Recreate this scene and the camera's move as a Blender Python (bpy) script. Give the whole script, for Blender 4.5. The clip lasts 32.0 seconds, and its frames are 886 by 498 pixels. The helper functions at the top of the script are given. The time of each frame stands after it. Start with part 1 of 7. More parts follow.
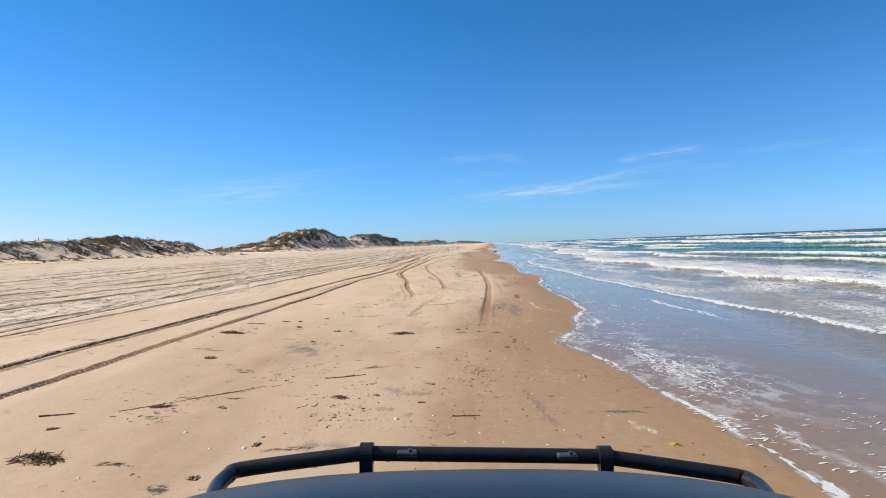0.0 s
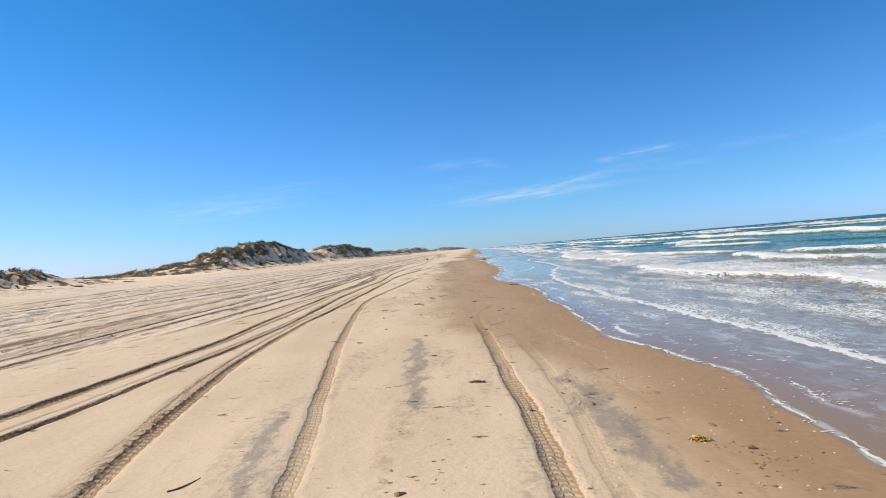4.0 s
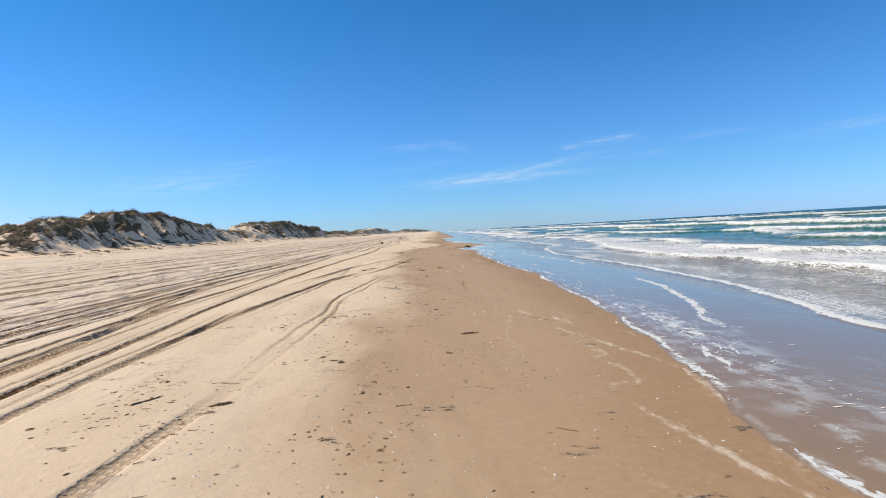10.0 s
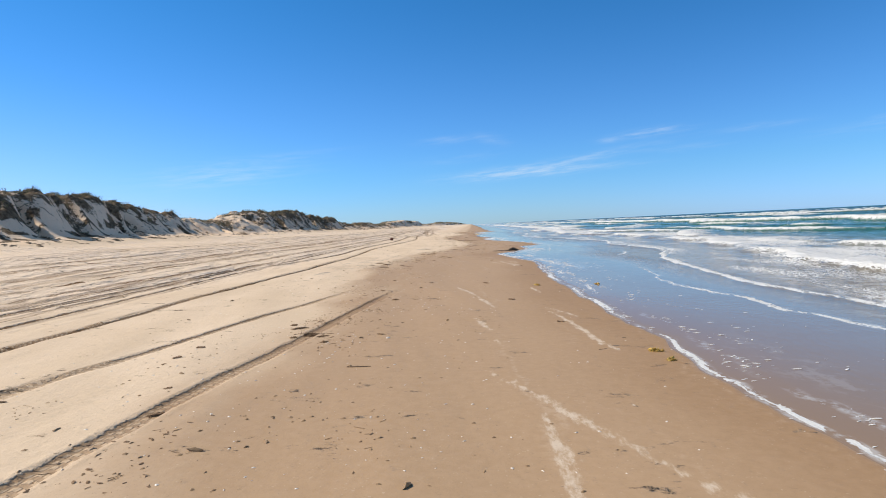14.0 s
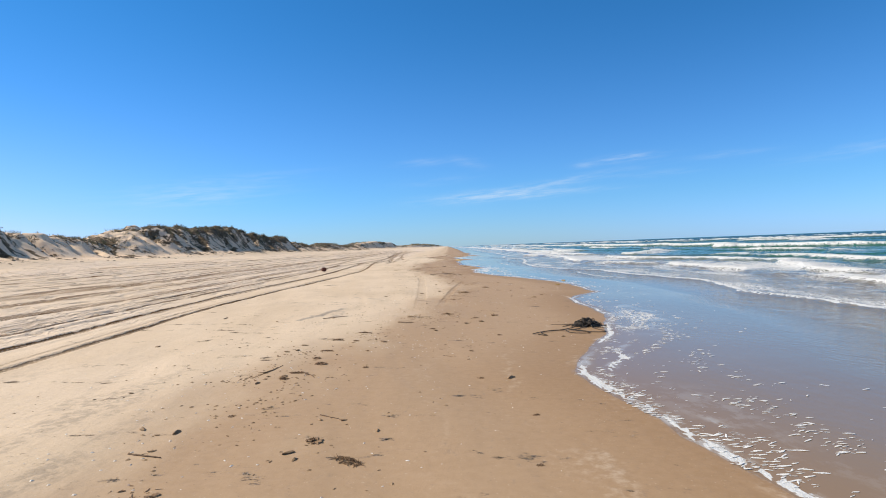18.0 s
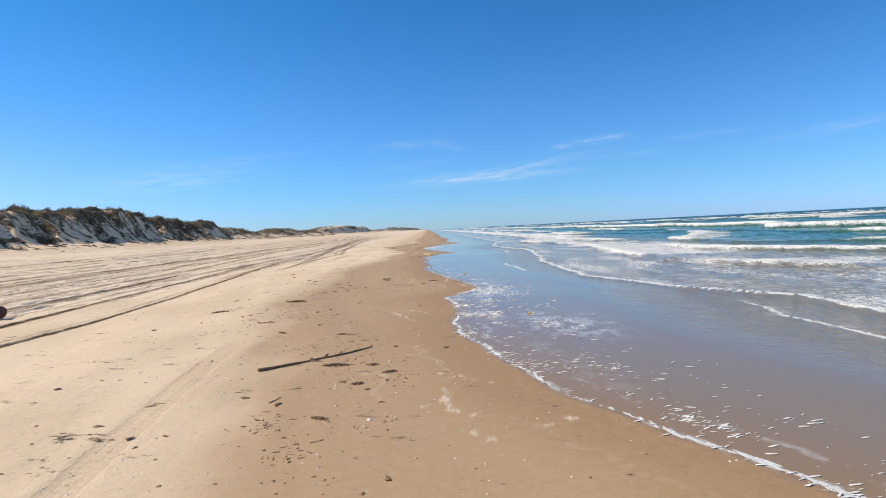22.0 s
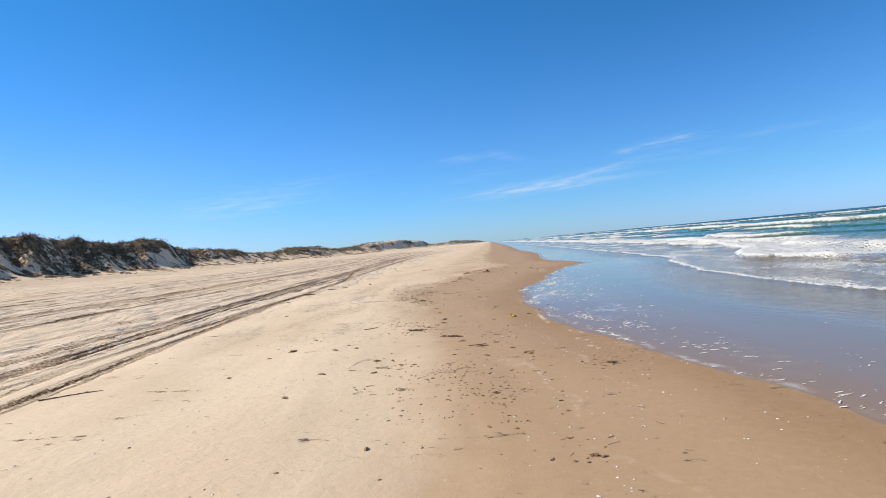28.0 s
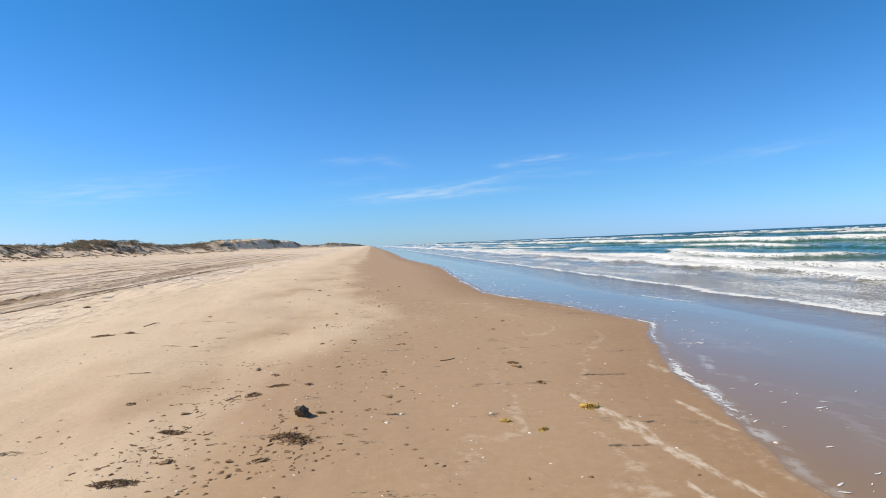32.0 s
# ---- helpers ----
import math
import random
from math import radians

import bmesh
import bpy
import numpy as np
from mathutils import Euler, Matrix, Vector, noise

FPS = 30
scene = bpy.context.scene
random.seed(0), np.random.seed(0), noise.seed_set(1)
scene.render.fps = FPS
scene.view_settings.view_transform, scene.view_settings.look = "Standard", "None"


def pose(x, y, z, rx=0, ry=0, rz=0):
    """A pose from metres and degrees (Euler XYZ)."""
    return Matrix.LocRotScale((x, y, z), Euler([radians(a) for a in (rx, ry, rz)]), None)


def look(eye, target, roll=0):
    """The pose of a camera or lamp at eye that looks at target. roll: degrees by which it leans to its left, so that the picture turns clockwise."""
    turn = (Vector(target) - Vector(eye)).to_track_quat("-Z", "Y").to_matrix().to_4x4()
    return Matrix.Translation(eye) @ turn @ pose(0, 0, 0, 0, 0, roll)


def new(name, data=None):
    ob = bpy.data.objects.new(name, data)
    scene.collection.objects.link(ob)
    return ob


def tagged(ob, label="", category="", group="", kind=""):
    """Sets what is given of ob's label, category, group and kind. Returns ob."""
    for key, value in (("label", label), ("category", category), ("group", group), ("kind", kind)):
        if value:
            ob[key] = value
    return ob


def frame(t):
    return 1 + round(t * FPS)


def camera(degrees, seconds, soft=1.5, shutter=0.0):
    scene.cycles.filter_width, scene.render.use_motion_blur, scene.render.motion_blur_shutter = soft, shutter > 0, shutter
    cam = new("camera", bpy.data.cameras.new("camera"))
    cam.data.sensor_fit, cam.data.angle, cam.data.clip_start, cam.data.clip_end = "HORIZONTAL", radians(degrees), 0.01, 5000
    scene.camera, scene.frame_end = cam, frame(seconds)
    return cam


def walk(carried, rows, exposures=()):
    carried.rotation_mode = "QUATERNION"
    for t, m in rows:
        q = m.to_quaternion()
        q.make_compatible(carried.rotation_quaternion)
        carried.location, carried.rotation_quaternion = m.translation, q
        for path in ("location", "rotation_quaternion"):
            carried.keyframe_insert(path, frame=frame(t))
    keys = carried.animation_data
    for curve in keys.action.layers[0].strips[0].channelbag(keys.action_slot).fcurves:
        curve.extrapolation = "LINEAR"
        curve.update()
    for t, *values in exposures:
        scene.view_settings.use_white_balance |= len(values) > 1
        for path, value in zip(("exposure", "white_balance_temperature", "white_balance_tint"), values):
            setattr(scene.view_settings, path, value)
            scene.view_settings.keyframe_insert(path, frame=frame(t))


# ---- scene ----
cam = camera(74.6, 32.0, soft=1.0)
PATH = [
    (0, (1.179, 4.392, 2.114), (1.017, 6.385, 2.099), -2.2),
    (0.5, (1.016, 7.797, 2.13), (0.862, 9.791, 2.118), -2.6),
    (1, (0.87, 11.22, 2.111), (0.719, 13.214, 2.072), -3.2),
    (1.5, (0.731, 14.705, 2.069), (0.581, 16.698, 2.016), -3.4),
    (2, (0.543, 18.354, 2.028), (0.409, 20.349, 1.977), -2.6),
    (2.5, (0.391, 22.126, 2.023), (0.278, 24.123, 2.034), -2.5),
    (3, (0.325, 25.815, 2.114), (0.228, 27.812, 2.145), -3.5),
    (3.5, (0.297, 29.329, 2.201), (0.212, 31.327, 2.22), -4.8),
    (5.5, (-0.438, 42.645, 2.39), (-0.614, 44.637, 2.378), -3.8),
    (6, (-0.746, 45.91, 2.392), (-0.952, 47.899, 2.376), -4.1),
    (6.5, (-1.055, 49.215, 2.354), (-1.284, 51.202, 2.335), -4.4),
    (7, (-1.252, 52.585, 2.34), (-1.48, 54.572, 2.337), -4.7),
    (7.5, (-1.512, 55.979, 2.341), (-1.712, 57.969, 2.331), -4.5),
    (8, (-1.727, 59.383, 2.344), (-1.892, 61.376, 2.331), -4.4),
    (8.5, (-1.758, 62.763, 2.297), (-1.873, 64.76, 2.283), -4.6),
    (9, (-1.69, 66.147, 2.28), (-1.748, 68.146, 2.255), -4.5),
    (9.5, (-1.595, 69.596, 2.22), (-1.606, 71.595, 2.165), -3.9),
    (10, (-1.494, 73.089, 2.119), (-1.474, 75.088, 2.056), -3.3),
    (10.5, (-1.317, 76.695, 2.06), (-1.271, 78.694, 2.01), -3.3),
    (11, (-1.091, 80.444, 2.039), (-1.016, 82.443, 2.013), -3.3),
    (11.5, (-0.86, 84.281, 2.048), (-0.774, 86.279, 2.041), -3.6),
    (12, (-0.699, 88.106, 2.069), (-0.636, 90.105, 2.069), -3.7),
    (12.5, (-0.6, 91.717, 2.104), (-0.565, 93.717, 2.114), -4.1),
    (13, (-0.522, 95.135, 2.123), (-0.527, 97.135, 2.12), -5.5),
    (13.5, (-0.593, 98.345, 2.086), (-0.662, 100.342, 2.002), -4.8),
    (14, (-0.781, 101.621, 2.01), (-0.881, 103.617, 1.929), -2.7),
    (14.5, (-0.902, 105.004, 1.984), (-1.0, 107.001, 1.946), -2.8),
    (16.5, (-1.076, 119.373, 2.071), (-1.155, 121.372, 2.055), -2.1),
    (17, (-1.122, 123.064, 2.062), (-1.183, 125.063, 2.041), -2.1),
    (17.5, (-1.148, 126.837, 2.037), (-1.191, 128.836, 1.997), -2.1),
    (18, (-1.122, 130.697, 2.04), (-1.139, 132.697, 2.031), -2.1),
    (18.5, (-0.995, 134.571, 2.019), (-1.005, 136.571, 2.014), -2.2),
    (19, (-0.91, 138.493, 2.018), (-0.917, 140.493, 1.995), -2.1),
    (19.5, (-0.813, 142.439, 2.009), (-0.81, 144.439, 1.999), -2.1),
    (20, (-0.661, 146.432, 2.034), (-0.619, 148.432, 2.021), -2.0),
    (20.5, (-0.437, 150.488, 2.085), (-0.361, 152.486, 2.083), -2.4),
    (21, (-0.168, 154.57, 2.148), (-0.084, 156.569, 2.144), -3.1),
    (21.5, (0.134, 158.584, 2.199), (0.211, 160.583, 2.195), -3.7),
    (22, (0.326, 162.517, 2.173), (0.377, 164.515, 2.103), -2.9),
    (22.5, (0.383, 166.515, 2.118), (0.403, 168.514, 2.066), -2.0),
    (23, (0.478, 170.408, 2.086), (0.467, 172.408, 2.047), -1.9),
    (23.5, (0.512, 174.34, 2.088), (0.471, 176.339, 2.054), -1.8),
    (24, (0.504, 178.383, 2.096), (0.425, 180.381, 2.059), -2.0),
    (24.5, (0.433, 182.522, 2.043), (0.317, 184.518, 2.023), -1.8),
    (26.5, (-0.387, 199.05, 1.907), (-0.623, 201.036, 1.903), -2.1),
    (27, (-0.673, 203.145, 1.887), (-0.9, 205.132, 1.892), -2.6),
    (27.5, (-0.95, 207.176, 1.883), (-1.134, 209.167, 1.905), -4.0),
    (28, (-1.121, 211.114, 1.918), (-1.285, 213.108, 1.907), -5.3),
    (28.5, (-1.287, 214.891, 1.925), (-1.423, 216.886, 1.933), -5.4),
    (29, (-1.445, 218.608, 1.884), (-1.562, 220.604, 1.854), -4.8),
    (29.5, (-1.543, 222.346, 1.854), (-1.643, 224.343, 1.813), -3.8),
    (30, (-1.636, 226.229, 1.812), (-1.704, 228.227, 1.766), -2.8),
    (30.5, (-1.596, 230.186, 1.783), (-1.614, 232.186, 1.73), -2.6),
    (31, (-1.471, 234.076, 1.771), (-1.42, 236.075, 1.765), -2.1),
    (31.5, (-1.152, 237.68, 1.801), (-0.99, 239.673, 1.79), -2.5),
    (32, (-0.698, 241.176, 1.82), (-0.451, 243.161, 1.798), -2.5),
]
walk(cam, [(t, look(eye, target, roll)) for t, eye, target, roll in PATH])

# ---- sky, sun ----
SUN_EL, SUN_AZ = 40.0, -80.0     # degrees; azimuth from +y towards +x (the land side is minus)


class Nodes:
    """Short way to write node trees."""

    def __init__(self, tree):
        self.t = tree
        tree.nodes.clear()

    def add(self, kind, **kw):
        n = self.t.nodes.new(kind)
        for k, v in kw.items():
            if k.startswith("i_"):
                self.put(n.inputs[k[2:].replace("__", " ")], v)
            elif k.startswith("n_"):
                self.put(n.inputs[int(k[2:])], v)
            elif k == "operation":
                n.operation = v
            elif k == "use_clamp":
                n.use_clamp = v
            elif k == "data_type":
                n.data_type = v
            elif k == "blend_type":
                n.blend_type = v
            elif k == "clamp_result":
                n.clamp_result = v
            elif k == "interpolation_type":
                n.interpolation_type = v
            elif k == "vector_type":
                n.vector_type = v
            elif k == "feature":
                n.feature = v
            elif k == "attribute_name":
                n.attribute_name = v
            elif k == "sky_type":
                n.sky_type = v
            elif k == "sun_disc":
                n.sun_disc = v
            elif k == "sun_elevation":
                n.sun_elevation = v
            elif k == "sun_rotation":
                n.sun_rotation = v
            else:
                raise KeyError(k)
        return n

    def put(self, socket, v):
        if isinstance(v, bpy.types.NodeSocket):
            self.t.links.new(v, socket)
        else:
            socket.default_value = v

    def math(self, op, a, b=0.0, c=0.0, clamp=False):
        n = self.add("ShaderNodeMath", operation=op, use_clamp=clamp, n_0=a, n_1=b)
        if op in ("MULTIPLY_ADD", "SMOOTH_MIN", "SMOOTH_MAX"):
            self.put(n.inputs[2], c)
        return n.outputs[0]

    def ramp(self, v, lo, hi, a=0.0, b=1.0):
        return self.add("ShaderNodeMapRange", interpolation_type="SMOOTHSTEP", n_0=v, n_1=lo, n_2=hi, n_3=a, n_4=b).outputs[0]

    def mix(self, f, a, b):
        n = self.add("ShaderNodeMix", data_type="RGBA")
        self.put(n.inputs[0], f), self.put(n.inputs[6], a), self.put(n.inputs[7], b)
        return n.outputs[2]

    def noise(self, vec, scale, detail=3.0, rough=0.55):
        n = self.add("ShaderNodeTexNoise", i_Scale=scale, i_Detail=detail, i_Roughness=rough)
        self.put(n.inputs["Vector"], vec)
        return n.outputs[0]

    def pos(self, scale=(1, 1, 1)):
        g = self.add("ShaderNodeNewGeometry").outputs["Position"]
        m = self.add("ShaderNodeMapping", vector_type="POINT", i_Vector=g)
        m.inputs["Scale"].default_value = scale
        return m.outputs[0]

    def attr(self, name):
        return self.add("ShaderNodeAttribute", attribute_name=name).outputs["Fac"]


def build_world():
    w = bpy.data.worlds.new("sky")
    scene.world = w
    w.use_nodes = True
    n = Nodes(w.node_tree)
    sky = n.add("ShaderNodeTexSky", sky_type="NISHITA", sun_disc=False, sun_elevation=radians(SUN_EL), sun_rotation=radians(SUN_AZ))
    sky.air_density, sky.dust_density, sky.ozone_density, sky.altitude = SKY_AIR, SKY_DUST, SKY_OZONE, 0
    way = n.add("ShaderNodeTexCoord").outputs["Generated"]
    sep = n.add("ShaderNodeSeparateXYZ", n_0=way)
    x, y, z = sep.outputs
    az = n.math("MULTIPLY", n.math("ARCTAN2", x, y), 57.2958)
    el = n.math("MULTIPLY", n.math("ARCSINE", z), 57.2958)
    wob = n.noise(n.add("ShaderNodeCombineXYZ", n_0=n.math("MULTIPLY", az, 0.25), n_1=el).outputs[0], 0.7, 4.0)
    fine = n.noise(n.add("ShaderNodeCombineXYZ", n_0=n.math("MULTIPLY", az, 0.12), n_1=n.math("MULTIPLY_ADD", az, -0.07, el)).outputs[0], 2.6, 6.0, 0.62)
    total = 0.0
    # thin cirrus wisps: centre azimuth, centre elevation, half length, half height, tilt, density
    for a0, e0, la, le, tilt, dens in (
        (5.6, 4.85, 5.8, 0.5, 0.05, 0.6), (11.8, 5.9, 5.2, 0.38, 0.12, 0.34), (11.0, 4.75, 5.0, 0.26, 0.02, 0.26), (2.0, 4.7, 4.0, 0.45, 0.05, 0.22),
        (17.1, 7.6, 2.7, 0.32, 0.05, 0.55), (13.2, 7.25, 0.8, 0.25, 0.05, 0.35), (-1.9, 8.25, 2.4, 0.35, 0.03, 0.22),
        (2.3, 8.1, 1.7, 0.5, -0.2, 0.18), (-23.0, 5.5, 6.0, 0.9, 0.07, 0.36), (-19.0, 7.0, 6.0, 0.5, 0.1, 0.14),
        (25.8, 7.2, 3.0, 0.3, 0.03, 0.2), (20.0, 6.0, 3.0, 0.3, 0.0, 0.15), (36.0, 6.6, 5.0, 0.5, 0.1, 0.2), (-1.0, 6.4, 3.5, 0.4, 0.08, 0.12)):
        da = n.math("DIVIDE", n.math("SUBTRACT", az, a0), la)
        de = n.math("SUBTRACT", el, n.math("MULTIPLY_ADD", n.math("SUBTRACT", az, a0), tilt, e0))
        de = n.math("DIVIDE", n.math("ADD", de, n.math("MULTIPLY_ADD", wob, 0.5, -0.25)), le)
        r = n.math("ADD", n.math("MULTIPLY", da, da), n.math("MULTIPLY", de, de))
        total = n.math("ADD", n.math("MULTIPLY", n.math("EXPONENT", n.math("MULTIPLY", r, -1.0)), dens), total)
    cloud = n.math("MULTIPLY", n.math("MULTIPLY", total, 0.72), n.ramp(fine, 0.28, 0.74), clamp=True)
    # clear marine air: deeper blue higher up, paler towards the horizon
    low = n.ramp(el, 0.0, 6.0)
    tint = n.mix(low, HORIZON_TINT, MID_TINT)
    tint = n.mix(n.ramp(el, 5.0, 24.0), tint, UPPER_TINT)
    # unseen sky overhead tinted warm, added to take the blue out of shade
    tint = n.mix(n.ramp(el, 25.0, 50.0), tint, ZENITH_TINT)
    # warmer haze on the sun's side, bluer over the sea
    haze = n.mix(n.math("MULTIPLY", n.ramp(az, -12.0, -50.0), n.ramp(el, 15.0, 3.0)), (1, 1, 1, 1), (1.42, 0.98, 0.96, 1))
    haze = n.mix(n.math("MULTIPLY", n.ramp(az, 2.0, 30.0), n.ramp(el, 5.0, 0.0)), haze, (0.96, 1.03, 1.22, 1))
    tint = n.add("ShaderNodeMix", data_type="RGBA", blend_type="MULTIPLY", clamp_result=False, n_0=1.0, n_6=tint, n_7=haze).outputs[2]
    blue = n.add("ShaderNodeMix", data_type="RGBA", blend_type="MULTIPLY", clamp_result=False)
    blue.inputs[0].default_value = 1.0
    n.put(blue.inputs[6], sky.outputs[0]), n.put(blue.inputs[7], tint)
    col = n.mix(cloud, blue.outputs[2], CLOUD)
    bg = n.add("ShaderNodeBackground", i_Color=col, i_Strength=SKY)
    n.add("ShaderNodeOutputWorld", i_Surface=bg.outputs[0])


SKY, SKY_AIR, SKY_DUST, SKY_OZONE = 0.115, 1.0, 0.1, 3.2
HORIZON_TINT, MID_TINT, UPPER_TINT, ZENITH_TINT = (0.48, 0.79, 1.37, 1), (0.42, 0.83, 1.32, 1), (0.22, 0.76, 1.16, 1), (1.35, 0.98, 0.62, 1)
CLOUD = (6.6, 7.4, 8.2, 1.0)
build_world()
sun = new("sun", bpy.data.lights.new("sun", "SUN"))
sun.data.energy, sun.data.angle, sun.data.color = 5.25, radians(0.53), (1.0, 0.895, 0.755)
toward = Vector((math.sin(radians(SUN_AZ)) * math.cos(radians(SUN_EL)), math.cos(radians(SUN_AZ)) * math.cos(radians(SUN_EL)), math.sin(radians(SUN_EL))))
sun.matrix_world = look(toward * 50, (0, 0, 0))

# ---- plan of the beach: x grows towards the sea, y runs along the shore ----
SHORE_Y = [-40, 0, 10, 14, 17, 20, 24, 30, 34, 39, 43, 47, 54, 59, 62, 66, 69, 72, 78, 83, 89, 95, 100, 106, 113, 120, 128, 131, 137, 140, 144, 148, 153, 157, 162, 166, 170, 174, 181, 184, 187, 191, 196, 201, 205, 209, 213, 215, 218, 223, 228, 233, 237, 242, 249, 254, 258, 263, 271, 290, 320, 420, 700]
SHORE_X = [4.4, 4.4, 4.2, 3.7, 2.8, 3.5, 4.3, 4.0, 3.8, 4.2, 4.6, 3.6, 3.4, 3.4, 3.7, 3.3, 2.8, 1.9, 1.7, 2.5, 3.0, 3.0, 3.3, 2.7, 2.5, 2.3, 2.4, 2.7, 1.5, 1.1, 2.6, 3.7, 3.6, 5.6, 5.7, 4.4, 2.2, 1.1, 1.1, 2.3, 1.7, 0.9, 0.4, 0.2, 0.3, 0.35, 1.3, 2.9, 2.3, 0.9, -0.1, 0.1, 1.1, 2.0, 3.8, 5.8, 5.3, 3.6, 4.0, 5.2, 4.0, 5.0, 5.0]
WET_Y = [-40, 11, 22, 28, 42, 50, 59, 64, 75, 84, 91, 98, 115, 128, 139, 146, 160, 165, 172, 180, 196, 206, 212, 217, 223, 228, 234, 246, 251, 256, 262, 290, 330, 700]
WET_X = [0.3, 0.3, 0.2, 1.6, 2.3, -0.6, -1.4, -1.8, -2.2, -3.2, -2.4, -3.2, -4.0, -5.1, -4.2, -2.3, -0.6, -1.3, -2.4, -4.2, -4.0, -2.8, -2.2, -1.8, -2.8, -3.4, -4.7, -2.4, -2.0, 0.2, -1.5, -2.2, -1.5, -1.0]
CREST_Y = [-200, 20, 55, 70, 79, 90, 97, 102, 118, 125, 132, 141, 158, 168, 178, 186, 196, 206, 215, 223, 240, 254, 264, 285, 300, 320, 335, 352, 380, 400, 440, 495, 550, 600, 640, 690, 800, 1200, 2000, 4000]
CREST_Z = [5.0, 4.4, 3.9, 4.1, 4.7, 3.9, 2.9, 2.3, 2.2, 2.4, 3.6, 5.9, 7.9, 8.2, 7.4, 6.0, 5.2, 5.0, 6.2, 7.2, 7.5, 8.2, 7.1, 6.2, 5.2, 4.4, 3.9, 5.0, 4.2, 4.2, 5.9, 7.0, 6.7, 6.7, 4.5, 4.2, 5.0, 7.0, 8.0, 8.0]
BASE_X = [-400, -60, -42, -24, -12, -5, 0, 3, 8, 14, 30, 200, 6000]
BASE_Z = [2.2, 2.4, 1.8, 1.07, 0.37, 0.20, 0.0, -0.11, -0.40, -0.85, -2.0, -6.0, -8.0]
SEA_LEVEL = -0.45

_perm = np.random.RandomState(7).permutation(4096)
_ang = np.random.RandomState(8).uniform(0, 2 * np.pi, 4096)


def fade(t):
    return t * t * t * (t * (t * 6 - 15) + 10)


def pn(x, y, seed=0):
    """Gradient noise on arrays, about -0.7 to 0.7."""
    xi, yi = np.floor(x).astype(np.int64), np.floor(y).astype(np.int64)
    xf, yf = x - xi, y - yi

    def corner(ix, iy, dx, dy):
        a = _ang[_perm[(_perm[(ix + seed * 57) & 4095] + iy) & 4095]]
        return np.cos(a) * dx + np.sin(a) * dy
    u, v = fade(xf), fade(yf)
    lo = corner(xi, yi, xf, yf) * (1 - u) + corner(xi + 1, yi, xf - 1, yf) * u
    hi = corner(xi, yi + 1, xf, yf - 1) * (1 - u) + corner(xi + 1, yi + 1, xf - 1, yf - 1) * u
    return lo * (1 - v) + hi * v


def fbm(x, y, seed=0, octaves=4):
    s, a = 0.0, 1.0
    for k in range(octaves):
        s = s + a * pn(x * 2 ** k, y * 2 ** k, seed + k)
        a *= 0.5
    return s


def smooth(a, b, x):
    t = np.clip((x - a) / (b - a), 0, 1)
    return t * t * (3 - 2 * t)


def shore(y):
    return np.interp(y, SHORE_Y, SHORE_X) + 0.25 * pn(y / 2.3, y * 0 + 3.3, 5) + 0.12 * pn(y / 0.7, y * 0 + 8.1, 6)


def wetline(y):
    return np.interp(y, WET_Y, WET_X)


# dark heavy-mineral streaks: x, y, x, y, width; and pale lines of dried foam: x, y, x, y
MINERAL_1 = [(-7.3, 130.6, -7.1, 131.6, 0.15), (-7.1, 124.4, -6.8, 125.8, 0.31), (-6.9, 131.7, -6.2, 132.3, 0.17), (-6.7, 133.7, -5.6, 134.7, 0.23), (-6.4, 129.5, -6.2, 130, 0.13), (-6.3, 231.5, -6.1, 233.6, 0.13), (-6.1, 230.8, -4.8, 230.8, 0.13), (-6.1, 231.5, -6.1, 231.9, 0.08), (-6.1, 233, -5.4, 233.5, 0.08), (-6, 231.8, -6, 232.4, 0.05), (-5.9, 234.6, -5.6, 234.7, 0.04), (-5.8, 132.9, -5.8, 134.2, 0.08), (-5.7, 224.6, -5.5, 224.8, 0.08), (-5.7, 231.7, -5.6, 231.7, 0.07), (-5.6, 232.2, -5.6, 232.6, 0.07), (-5.6, 235.4, -3.9, 235.5, 0.16), (-5.5, 223.2, -5, 223.3, 0.05), (-5.5, 231, -4.8, 230.9, 0.15), (-5.5, 236.2, -3.9, 236.1, 0.1)]
MINERAL_2 = [(-5.4, 56.5, -5.3, 58.4, 0.13), (-5.3, 59, -5.4, 58, 0.13), (-5.1, 71.7, -5, 71.8, 0.05), (-5.1, 146, -4.5, 149.1, 0.2), (-5.1, 154.5, -4.9, 154.7, 0.05), (-5.1, 225.4, -4.1, 225.6, 0.08), (-5, 232.7, -4.2, 233, 0.14), (-4.7, 234.2, -4.5, 234.5, 0.05), (-4.6, 51.8, -4.7, 52.3, 0.09), (-4.6, 246.1, -4, 246.6, 0.07), (-4.5, 146.7, -4.2, 147.1, 0.12), (-4.5, 152.8, -4.9, 153.4, 0.06), (-4.4, 78, -4.5, 74.4, 0.19), (-4.3, 239.7, -3.5, 240.2, 0.05), (-4.2, 54.2, -4, 55.2, 0.1), (-4.2, 152.6, -3.7, 152.6, 0.06), (-4.2, 239, -4.1, 239.1, 0.05), (-4.1, 75.2, -3.5, 74.9, 0.3), (-4, 88.3, -3.6, 88.4, 0.15)]
